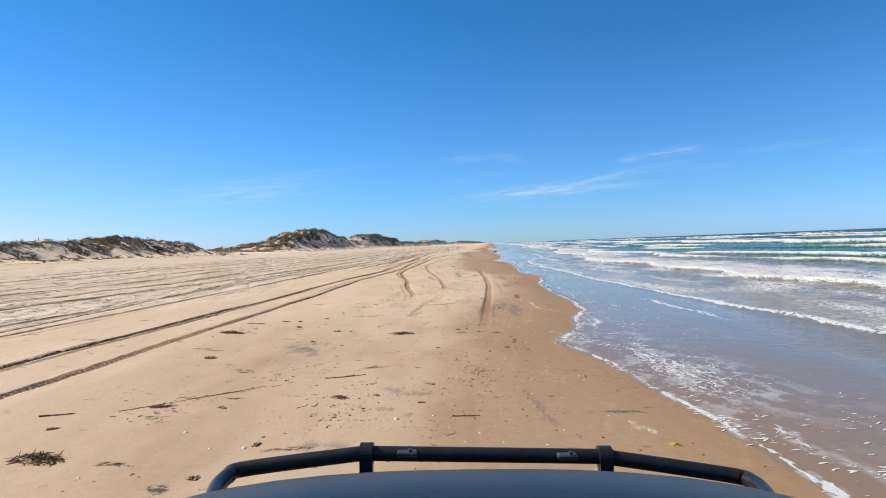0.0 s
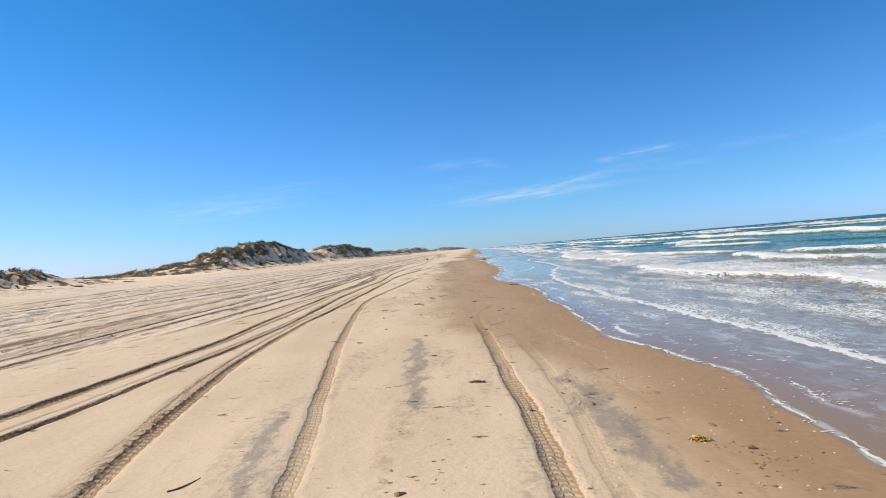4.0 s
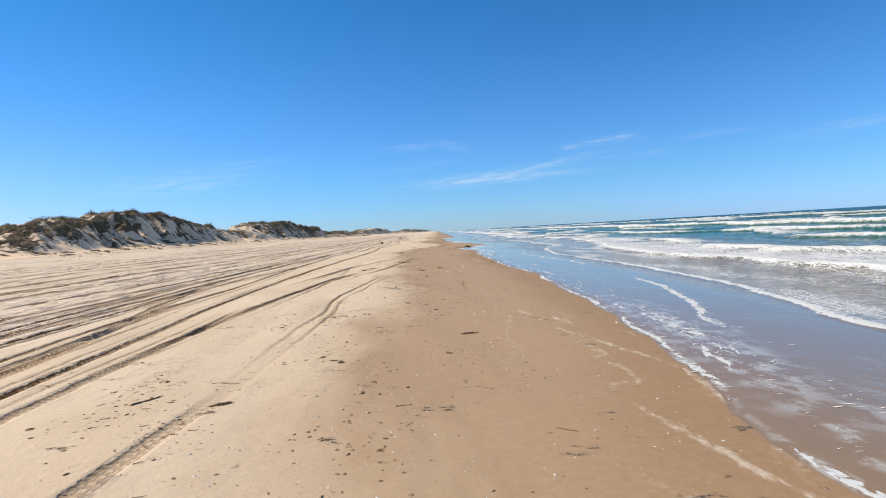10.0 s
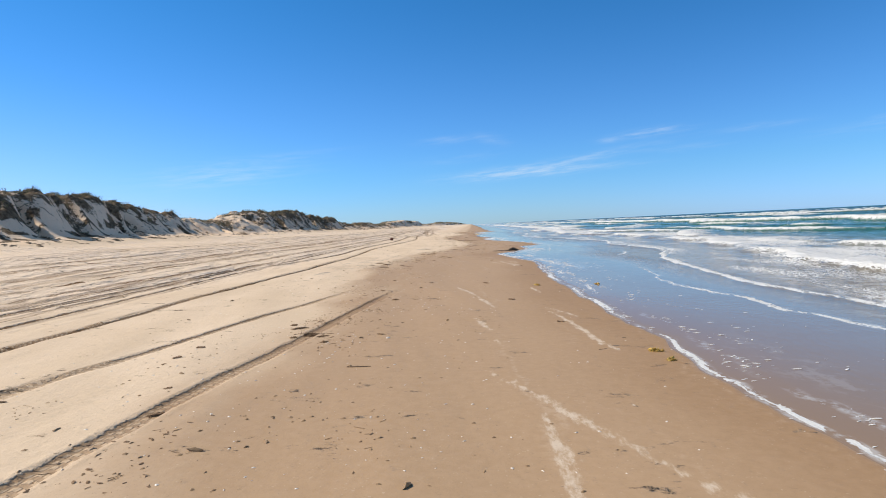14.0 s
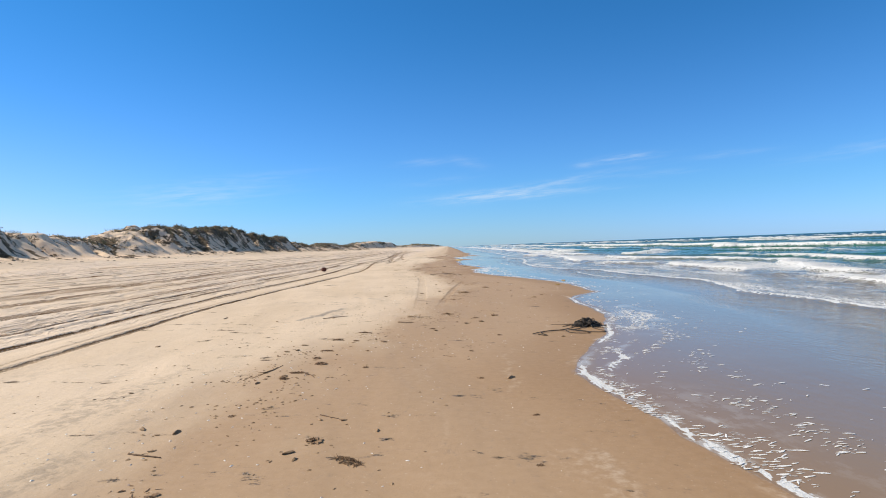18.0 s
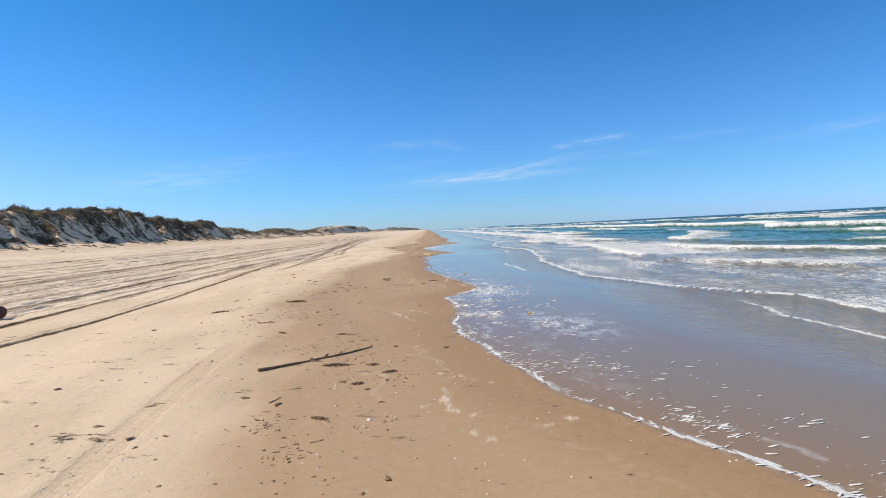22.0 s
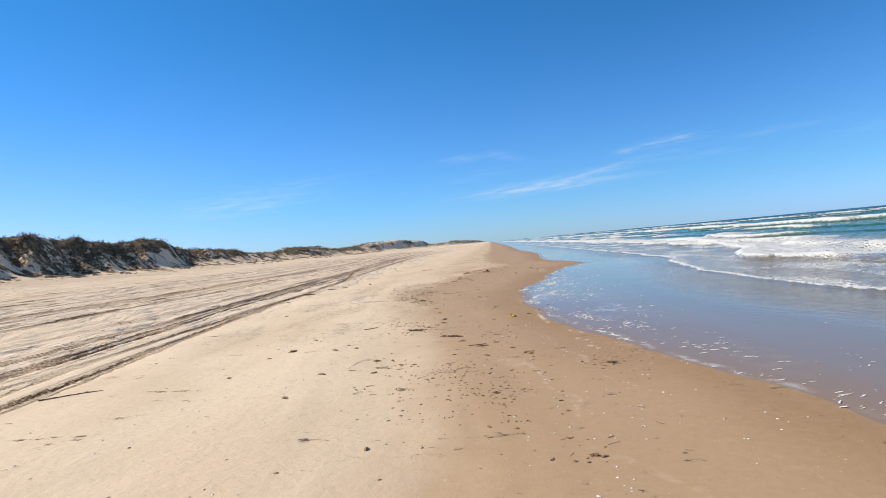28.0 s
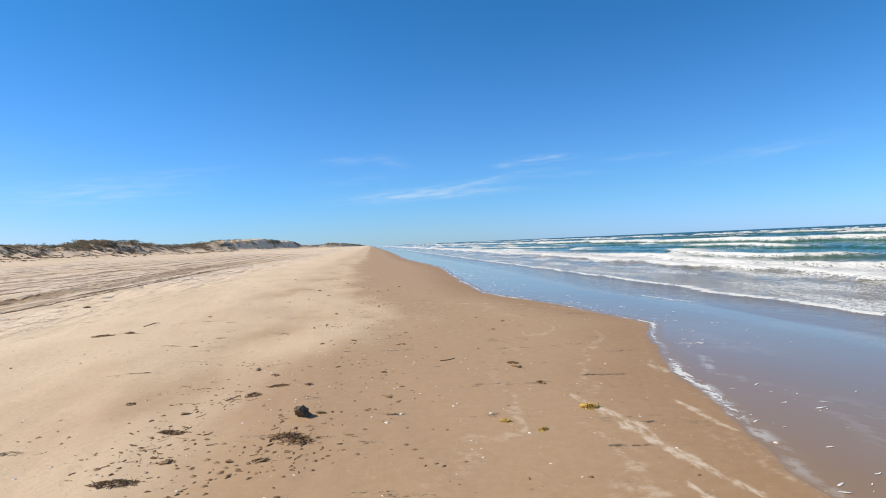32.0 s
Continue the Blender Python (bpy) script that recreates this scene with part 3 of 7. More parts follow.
def sand_material():
    m, n = material("sand")
    p = n.pos()
    wet, film, churn, litter = n.attr("wet"), n.attr("film"), n.attr("churn"), n.attr("litter")
    blotch = n.noise(n.pos((1, 0.45, 1)), 0.55, 5.0)
    fine = n.noise(p, 9.0, 6.0, 0.65)
    grain = n.noise(p, 260.0, 2.0)
    w = n.ramp(n.math("ADD", wet, n.math("MULTIPLY_ADD", blotch, 1.2, -0.6)), 0.14, 0.86)
    dry = n.mix(n.ramp(blotch, 0.3, 0.7), (0.622, 0.475, 0.332, 1), (0.715, 0.556, 0.402, 1))
    dry = n.mix(n.math("MULTIPLY", n.ramp(grain, 0.35, 0.7), 0.35), dry, (0.50, 0.385, 0.255, 1))
    damp = n.mix(n.ramp(fine, 0.3, 0.7), (0.395, 0.262, 0.150, 1), (0.440, 0.298, 0.178, 1))
    dry = n.mix(n.math("MULTIPLY", n.attr("pale"), 0.8), dry, n.mix(n.ramp(blotch, 0.3, 0.7), (0.690, 0.555, 0.400, 1), (0.785, 0.645, 0.485, 1)))
    damp = n.mix(n.math("MULTIPLY", n.attr("pale"), 0.5), damp, (0.500, 0.345, 0.212, 1))
    back = n.attr("trodden")
    dry = n.mix(n.math("MULTIPLY", back, 0.75), dry, n.mix(n.ramp(fine, 0.3, 0.7), (0.790, 0.650, 0.520, 1), (0.850, 0.715, 0.585, 1)))
    # dune sand mixed warmer, standing in for bounced light in the faces' shade
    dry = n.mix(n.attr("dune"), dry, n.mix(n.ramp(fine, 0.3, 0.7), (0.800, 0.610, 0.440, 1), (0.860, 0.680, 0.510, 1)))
    damp = n.mix(n.attr("soaked"), damp, n.mix(n.ramp(fine, 0.3, 0.7), (0.345, 0.218, 0.116, 1), (0.385, 0.248, 0.138, 1)))
    col = n.mix(w, dry, damp)
    col = n.mix(n.math("MULTIPLY", film, 0.45), col, (0.26, 0.17, 0.10, 1))
    # wheel tracks: damp sand pressed and turned up in cross lugs, shade painted in
    yy = n.add("ShaderNodeSeparateXYZ", n_0=p).outputs[1]
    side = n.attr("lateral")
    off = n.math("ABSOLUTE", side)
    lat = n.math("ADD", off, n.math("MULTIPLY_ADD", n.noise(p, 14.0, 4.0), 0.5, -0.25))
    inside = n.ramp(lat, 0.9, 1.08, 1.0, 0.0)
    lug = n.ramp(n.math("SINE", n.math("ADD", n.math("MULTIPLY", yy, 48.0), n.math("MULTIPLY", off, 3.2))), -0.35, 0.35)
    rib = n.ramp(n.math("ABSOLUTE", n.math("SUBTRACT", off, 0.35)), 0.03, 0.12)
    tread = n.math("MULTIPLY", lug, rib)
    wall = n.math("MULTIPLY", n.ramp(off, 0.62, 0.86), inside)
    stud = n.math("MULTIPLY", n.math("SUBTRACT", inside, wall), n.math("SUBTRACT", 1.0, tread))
    # damp brown also stands in for shade on rut walls and between lugs
    turned_and_shade = n.math("MULTIPLY", churn, n.math("ADD", n.math("MULTIPLY", wall, 0.9), n.math("MULTIPLY_ADD", stud, 0.5, n.math("MULTIPLY", inside, 0.3)), clamp=True))
    col = n.mix(turned_and_shade, col, (0.205, 0.106, 0.040, 1))
    # heavy-mineral streaks, dark grey, along the upper swash limit
    streak = n.noise(n.pos((1.5, 0.30, 1)), 1.0, 5.0, 0.62)
    band = n.attr("band")
    mineral = n.math("MULTIPLY", n.math("MULTIPLY", n.ramp(streak, 0.48, 0.62), band), n.ramp(n.math("ADD", n.math("MULTIPLY", fine, 0.6), n.math("MULTIPLY", n.noise(n.pos((1, 0.7, 1)), 5.0, 4.0, 0.7), 0.4)), 0.44, 0.58, 0.06, 0.68))
    col = n.mix(mineral, col, (0.115, 0.105, 0.095, 1))
    lode = n.math("ADD", n.attr("lode"), n.math("ADD", n.math("MULTIPLY_ADD", n.noise(n.pos((1.6, 0.7, 1)), 5.5, 5.0, 0.68), 2.2, -1.15), n.math("MULTIPLY_ADD", n.noise(p, 24.0, 4.0, 0.7), 1.4, -0.7)))
    col = n.mix(n.math("MULTIPLY", n.ramp(lode, 0.15, 1.0), 0.52), col, (0.125, 0.128, 0.138, 1))
    # swash marks: broken pale lines of dried foam and shell hash
    arc = n.math("ADD", n.math("MULTIPLY", n.attr("inland"), 0.11), n.math("MULTIPLY", n.noise(n.pos((1.0, 0.45, 1)), 0.55, 4.0), 0.35))
    line = n.math("SUBTRACT", 1.0, n.ramp(n.math("ABSOLUTE", n.math("SUBTRACT", n.math("FRACT", n.math("MULTIPLY", arc, 7.0)), 0.5)), 0.0, 0.09))
    line = n.math("MULTIPLY", n.math("MULTIPLY", line, n.ramp(n.math("ADD", n.math("MULTIPLY", fine, 0.55), n.math("MULTIPLY", blotch, 0.45)), 0.47, 0.62)), n.math("MULTIPLY", n.attr("swash"), 0.6))
    line = n.math("MULTIPLY", line, 0.55)
    scum = n.math("ADD", n.attr("residue"), n.math("MULTIPLY_ADD", n.noise(n.pos((1.5, 0.6, 1)), 6.0, 6.0, 0.72), 3.0, -1.75))
    line = n.math("MAXIMUM", line, n.math("MULTIPLY", n.ramp(scum, 0.22, 1.0), 0.7))
    col = n.mix(line, col, (0.74, 0.63, 0.50, 1))
    grit = n.noise(p, 38.0, 3.0, 0.7)
    col = n.mix(n.math("MULTIPLY", n.ramp(grit, 0.6, 0.74), 0.4), col, (0.20, 0.15, 0.10, 1))
    col = n.mix(n.math("MULTIPLY", n.ramp(n.noise(p, 27.0, 2.0), 0.66, 0.76), 0.35), col, (0.66, 0.56, 0.43, 1))
    # leaf litter and roots on the dunes
    lit = n.noise(n.pos((0.35, 1.0, 0.5)), 2.2, 6.0, 0.7)
    lit = n.math("ADD", n.math("MULTIPLY", lit, 0.55), n.math("MULTIPLY", n.noise(n.pos((0.6, 1.0, 0.6)), 5.0, 5.0, 0.75), 0.45))
    turf = n.ramp(n.math("ADD", litter, n.math("MULTIPLY_ADD", lit, 4.0, -1.95)), 0.36, 0.60)
    col = n.mix(turf, col, n.mix(n.ramp(n.noise(n.pos((0.7, 1.0, 0.7)), 3.6, 6.0, 0.75), 0.38, 0.62), (0.092, 0.066, 0.043, 1), (0.265, 0.198, 0.128, 1)))
    rough = n.math("SUBTRACT", n.math("MULTIPLY_ADD", w, -0.28, 0.95), n.math("MULTIPLY", film, 0.42))
    ripples = n.noise(n.pos((0.5, 2.2, 1)), 1.3, 4.0)
    h = n.math("ADD", n.math("MULTIPLY", fine, 0.5), n.math("MULTIPLY", ripples, 0.8))
    soft = n.math("MULTIPLY_ADD", w, -0.55, 0.8)
    nor = bump(n, h, n.math("MAXIMUM", n.math("SUBTRACT", soft, film), 0.04), 0.035)
    nor = bump(n, grain, 0.18, 0.004, nor)
    nor = bump(n, n.math("SUBTRACT", n.math("MULTIPLY", n.math("MULTIPLY", tread, inside), 0.4), n.math("MULTIPLY", inside, 0.6)), churn, 0.045, nor)
    # trodden, wind-pitted back shore
    pits = n.math("ADD", n.math("MULTIPLY", n.noise(n.pos((1, 0.35, 1)), 1.5, 3.0, 0.6), 1.0), n.math("MULTIPLY", n.ramp(n.noise(n.pos((1, 0.35, 1)), 2.6, 4.0), 0.51, 0.57), 0.3))
    rough_ = n.math("MULTIPLY", back, n.math("SUBTRACT", 1.0, n.math("MULTIPLY", churn, 0.8)))
    nor = bump(n, pits, n.math("MULTIPLY", rough_, 0.6), 0.2, nor)
    chop = n.math("ADD", n.ramp(n.noise(n.pos((1.0, 0.22, 1)), 2.4, 5.0, 0.62), 0.53, 0.6), n.math("MULTIPLY", n.ramp(n.noise(n.pos((1.0, 0.5, 1)), 4.2, 4.0, 0.6), 0.54, 0.64), 0.6))
    nor = bump(n, chop, rough_, 0.135, nor)
    nor = bump(n, n.noise(p, 3.5, 5.0, 0.7), n.math("MULTIPLY", turf, 0.9), 0.25, nor)
    nor = bump(n, n.noise(p, 22.0, 4.0), n.math("MULTIPLY", churn, 0.8), 0.03, nor)
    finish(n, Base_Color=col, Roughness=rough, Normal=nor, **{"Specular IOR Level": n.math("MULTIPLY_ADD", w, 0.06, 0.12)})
    return m


def water_material():
    m, n = material("sea_water")
    p = n.pos()
    depth, foam = n.attr("depth"), n.attr("foam")
    blotch = n.noise(n.pos((1, 0.3, 1)), 0.25, 4.0)
    d = n.math("ADD", depth, n.math("MULTIPLY_ADD", blotch, 5.0, -2.5))
    col = n.mix(n.ramp(depth, 0.0, 1.6), (0.285, 0.195, 0.118, 1), (0.262, 0.196, 0.134, 1))
    col = n.mix(n.ramp(depth, 1.0, 7.0), col, (0.215, 0.178, 0.125, 1))
    col = n.mix(n.ramp(d, 5.0, 17.0), col, (0.19, 0.182, 0.152, 1))
    col = n.mix(n.ramp(d, 15.0, 34.0), col, (0.026, 0.112, 0.088, 1))
    col = n.mix(n.ramp(d, 60.0, 260.0), col, (0.010, 0.062, 0.054, 1))
    lace = n.add("ShaderNodeTexVoronoi", feature="DISTANCE_TO_EDGE", i_Scale=2.6)
    warp = n.add("ShaderNodeVectorMath", operation="MULTIPLY_ADD")
    n.put(warp.inputs[0], n.add("ShaderNodeTexNoise", i_Scale=1.6, i_Detail=4.0, i_Vector=p).outputs["Color"])
    warp.inputs[1].default_value = (1.1, 1.6, 0)
    n.put(warp.inputs[2], n.pos((3.0, 1.0, 0)))
    n.put(lace.inputs["Vector"], warp.outputs[0])
    net = n.ramp(lace.outputs["Distance"], 0.0, 0.3, 1.0, 0.0)
    froth = n.noise(n.pos((1.5, 0.6, 1)), 4.2, 8.0, 0.72)
    froth = n.math("ADD", n.math("MULTIPLY", froth, 0.55), n.math("MULTIPLY", n.noise(n.pos((1.3, 0.8, 1)), 13.0, 5.0, 0.65), 0.45))
    k = n.math("ADD", n.math("MULTIPLY", net, 0.35), n.math("MULTIPLY", froth, 0.8))
    white = n.ramp(n.math("ADD", n.math("MULTIPLY", foam, 1.25), k), 1.07, 1.17)
    col = n.mix(white, col, n.mix(froth, (0.52, 0.53, 0.52, 1), (0.84, 0.85, 0.85, 1)))
    # pale streaks: thin foam, plus the wavelets' sky glints put into the colour
    foam_glint = n.math("MULTIPLY", n.ramp(n.noise(n.pos((1.0, 0.7, 1)), 2.8, 6.0, 0.7), 0.47, 0.6), n.ramp(foam, 0.02, 0.25, 0.0, 0.52))
    col = n.mix(n.math("MULTIPLY", foam_glint, n.math("SUBTRACT", 1.0, white)), col, (0.62, 0.63, 0.62, 1))
    chop = n.noise(n.pos((1.3, 0.6, 1)), 1.7, 5.0, 0.6)
    small = n.noise(n.pos((1.0, 0.55, 1)), 7.0, 4.0, 0.6)
    big = n.noise(n.pos((0.5, 0.16, 1)), 0.5, 4.0, 0.6)
    lively = n.math("MULTIPLY", n.attr("lively"), n.ramp(depth, 0.3, 1.6))
    nor = bump(n, small, n.math("MAXIMUM", n.ramp(depth, 3.0, 8.0, 0.03, 0.85), n.math("MULTIPLY", lively, 0.8)), 0.05)
    nor = bump(n, chop, n.math("MULTIPLY", lively, 0.45), 0.12, nor)
    nor = bump(n, chop, n.ramp(depth, 4.0, 9.0, 0.0, 1.0), 0.22, nor)
    nor = bump(n, big, n.ramp(depth, 14.0, 60.0, 0.0, 1.0), 1.6, nor)
    nor = bump(n, froth, n.math("MULTIPLY", white, 0.7), 0.05, nor)
    rough = n.math("ADD", n.math("MULTIPLY", white, 0.55), n.math("ADD", n.ramp(depth, 10.0, 200.0, 0.07, 0.25), n.ramp(depth, 0.0, 0.15, 0.14, 0.0)))
    finish(n, Base_Color=col, Roughness=rough, Normal=nor, IOR=1.33, Specular_IOR_Level=n.ramp(depth, 6.0, 24.0, 0.14, 0.075))
    return m


SAND, WATER = sand_material(), water_material()

# ---- ground: one sheet, from behind the dunes to the sea bed, and on to the horizon ----
def steps(*spans):
    out = []
    for a, b, s in spans:
        out += list(np.arange(a, b - 1e-6, s))
    return np.array(out + [spans[-1][1]])


def far_steps(a, b, s, grow):
    out = [a]
    while out[-1] < b:
        out.append(out[-1] + s)
        s *= grow
    return out


gx = np.concatenate([-np.array(far_steps(144, 5500, 5, 1.4))[::-1], steps((-141, -71, 2.0), (-71, -58, 1.0), (-58, -36, 0.3), (-36, -28, 0.8), (-28, -13, 0.1), (-13, 3.2, 0.048), (3.2, 7, 0.19), (7, 15, 1.0)), np.array(far_steps(17, 6000, 4, 1.5))])
gy = np.concatenate([-np.array(far_steps(7, 5000, 3, 1.5))[::-1], steps((-4, 283, 0.2), (283, 360, 0.6), (360, 700, 2.0)), np.array(far_steps(704, 6000, 8, 1.25))])
X, Y = np.meshgrid(gx, gy)
Z = ground_base(X, Y)
rut, churn, lateral = rut_fields(X, Y)
_, up, dd = dune_part(X, Y)
back_shore = smooth(-8.5, -12.5, X + 2.0 * pn(X / 9.0, Y / 12.0, 57) - 1.5 * smooth(200, 215, Y)) * (1 - smooth(-36, -40, X))
near = (Y > -5) & (Y < 365) & (X > -30) & (X < 4)
print_marks = np.where(near, 0.06 * smooth(0.12, 0.3, pn(X / 0.55, Y / 1.2, 51)) + 0.05 * smooth(0.1, 0.3, pn(X / 0.35 + 0.02 * Y, Y / 7.0, 50)) * smooth(-0.1, 0.2, pn(X / 3.0, Y / 9.0, 49)) + 0.07 * np.abs(pn(X / 1.4, Y / 3.5, 52)), 0.0) * (1 - 0.9 * np.clip(churn, 0, 1))
Z = Z + rut - back_shore * print_marks
D = X - shore(Y)
WL = wetline(Y)
wet = smooth(-2.4, 2.0, X - WL) * (X > -20)
wet = np.maximum(wet, 0.45 * (1 - smooth(17, 27, Y)) * smooth(-7, -4, X))
wet = np.maximum(wet, (0.42 * smooth(236, 246, Y) + 0.25 * smooth(176, 184, Y) * (1 - smooth(190, 200, Y))) * smooth(-7.5, -3.5, X))
pale = (0.6 * smooth(60, 90, Y) + 0.4 * smooth(190, 210, Y)) * (1 - 0.5 * smooth(232, 246, Y))
film = np.maximum(smooth(-0.34, -0.16, D), 0) * (X > -8)
band = np.exp(-((X - WL + 1.1) / 2.3) ** 2) * (0.04 + 0.2 * smooth(-0.1, 0.4, pn(X / 5.0, Y / 7.0, 53)))
for y0, y1, x0, x1, strength in ((21, 36, -3.0, 0.6, 1.45), (34, 50, -3.2, 2.2, 1.0), (54, 76, -4.2, -1.0, 0.8), (78, 92, -6.5, -2.4, 0.8), (92, 103, -4.2, -1.8, 0.9), (124, 142, -9.0, -4.0, 1.0), (143, 153, -6.5, -3.8, 0.9), (221, 241, -7.5, -3.2, 1.0), (12, 22, -3.0, 1.6, 0.6)):
    zone = smooth(y0, y0 + 4, Y) * (1 - smooth(y1 - 4, y1, Y)) * smooth(x0 - 0.6, x0 + 0.6, X) * (1 - smooth(x1 - 0.6, x1 + 0.6, X))
    band = np.maximum(band, zone * strength * 0.5)
swash = smooth(-4.5, -2.0, D) * smooth(0.3, 1.6, X - WL) * (1 - smooth(-0.4, 0.1, D)) * (0.3 + 0.9 * smooth(-0.2, 0.3, pn(X / 4.0, Y / 9.0, 54)))
lode = marks([(*m[:4], 1.5 * m[4]) for m in MINERAL], X, Y, ragged=1.1)
residue = marks(RESIDUE, X, Y, 0.2, 0.5)
soaked = smooth(-2.6, -0.4, D + 0.7 * pn(X / 2.0, Y / 4.0, 56))
along = Y + 60 * pn(X / 38.0, Y / 45.0, 65) * smooth(-55, -80, X)
amount = np.clip((np.interp(along, CREST_Y, CREST_Z) - 2.2) / 1.2, 0, 1)
litter = (1 - 0.85 * bare(along)) * smooth(0.48, 0.92, up + 0.45 * fbm(X / 4.0, Y / 4.0, 55, 3)) * smooth(5.0, 7.5, dd) * (0.25 + 0.75 * amount) * (X < -35)
face = smooth(0.1, 0.34, runs(X, Y) + 0.25 * smooth(225, 245, Y)) * smooth(2.6, 5.0, dd) * (1 - smooth(12, 15, dd)) * (X < -35) * (1 - 0.9 * bare(Y)) * (0.2 + 0.8 * amount)
litter = np.maximum(0.9 * litter, 0.52 * face)
litter = np.maximum(litter, 0.8 * np.exp(-((Y - 75) / 9) ** 2) * smooth(0.25, 0.6, up + 0.3 * fbm(X / 3.0, Y / 3.0, 64, 3)) * (X < -35))
litter = litter * (1 - 0.7 * smooth(-78, -66, X) * (1 - 0.85 * smooth(222, 242, Y)) * smooth(0.05, 0.3, pn(X / 2.1, Y / 2.6, 60) + 0.4 * pn(X / 0.9, Y / 1.1, 61)))
litter = np.maximum(litter, 0.85 * smooth(0.12, 0.3, pn(X / 1.3, Y / 1.0, 62) + 0.4 * pn(X / 4.0, Y / 6.0, 63)) * smooth(2.0, 4.5, dd) * (1 - smooth(12, 15, dd)) * (X < -34) * (1 - 0.9 * bare(Y)) * amount)
litter = litter * (1 - smooth(400, 440, Y) * 0.92 * smooth(-0.22, 0.1, pn(X / 7.0, Y / 16.0, 59)))
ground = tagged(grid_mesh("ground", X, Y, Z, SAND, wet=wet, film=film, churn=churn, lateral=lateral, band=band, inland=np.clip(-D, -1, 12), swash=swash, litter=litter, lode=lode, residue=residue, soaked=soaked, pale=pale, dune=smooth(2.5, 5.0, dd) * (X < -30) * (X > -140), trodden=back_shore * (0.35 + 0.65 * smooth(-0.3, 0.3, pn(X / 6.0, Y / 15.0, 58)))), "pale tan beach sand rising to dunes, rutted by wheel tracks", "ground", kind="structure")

# ---- sea ----
SWASH_Y = [-40, 0, 19, 26, 32, 39, 46, 57, 68, 77, 87, 95, 108, 122, 135, 145, 157, 164, 172, 180, 189, 200, 212, 223, 233, 240, 248, 254, 273, 300, 400, 900]
SWASH_X = [12, 12, 10.6, 9.7, 8.5, 7.4, 6.9, 6.0, 5.3, 5.9, 7.6, 9.2, 9.4, 8.3, 10, 13, 12, 13.5, 12, 11.5, 7.3, 7.8, 9.5, 10.7, 8.7, 9, 10, 11.7, 12, 12, 12, 12]
BORE_Y = [-40, 30, 45, 60, 72, 84, 94, 106, 114, 125, 140, 154, 170, 185, 198, 208, 222, 234, 245, 252, 263, 280, 308, 400, 900]
BORE_X = [17.5, 17.4, 16, 15.5, 13.5, 12.5, 15.5, 15.4, 13.8, 14.5, 17, 20, 18.8, 20, 15, 15.5, 17, 17.2, 14, 16, 20, 20, 21, 22, 22]


def lively(y):
    """Where a wave is still running up the sand, not sliding back as a mirror."""
    return np.interp(y, [0, 20, 42, 56, 72, 83, 160, 172, 400], [0.1, 0.2, 0.35, 0.95, 0.85, 0.12, 0.1, 0.05, 0.05])


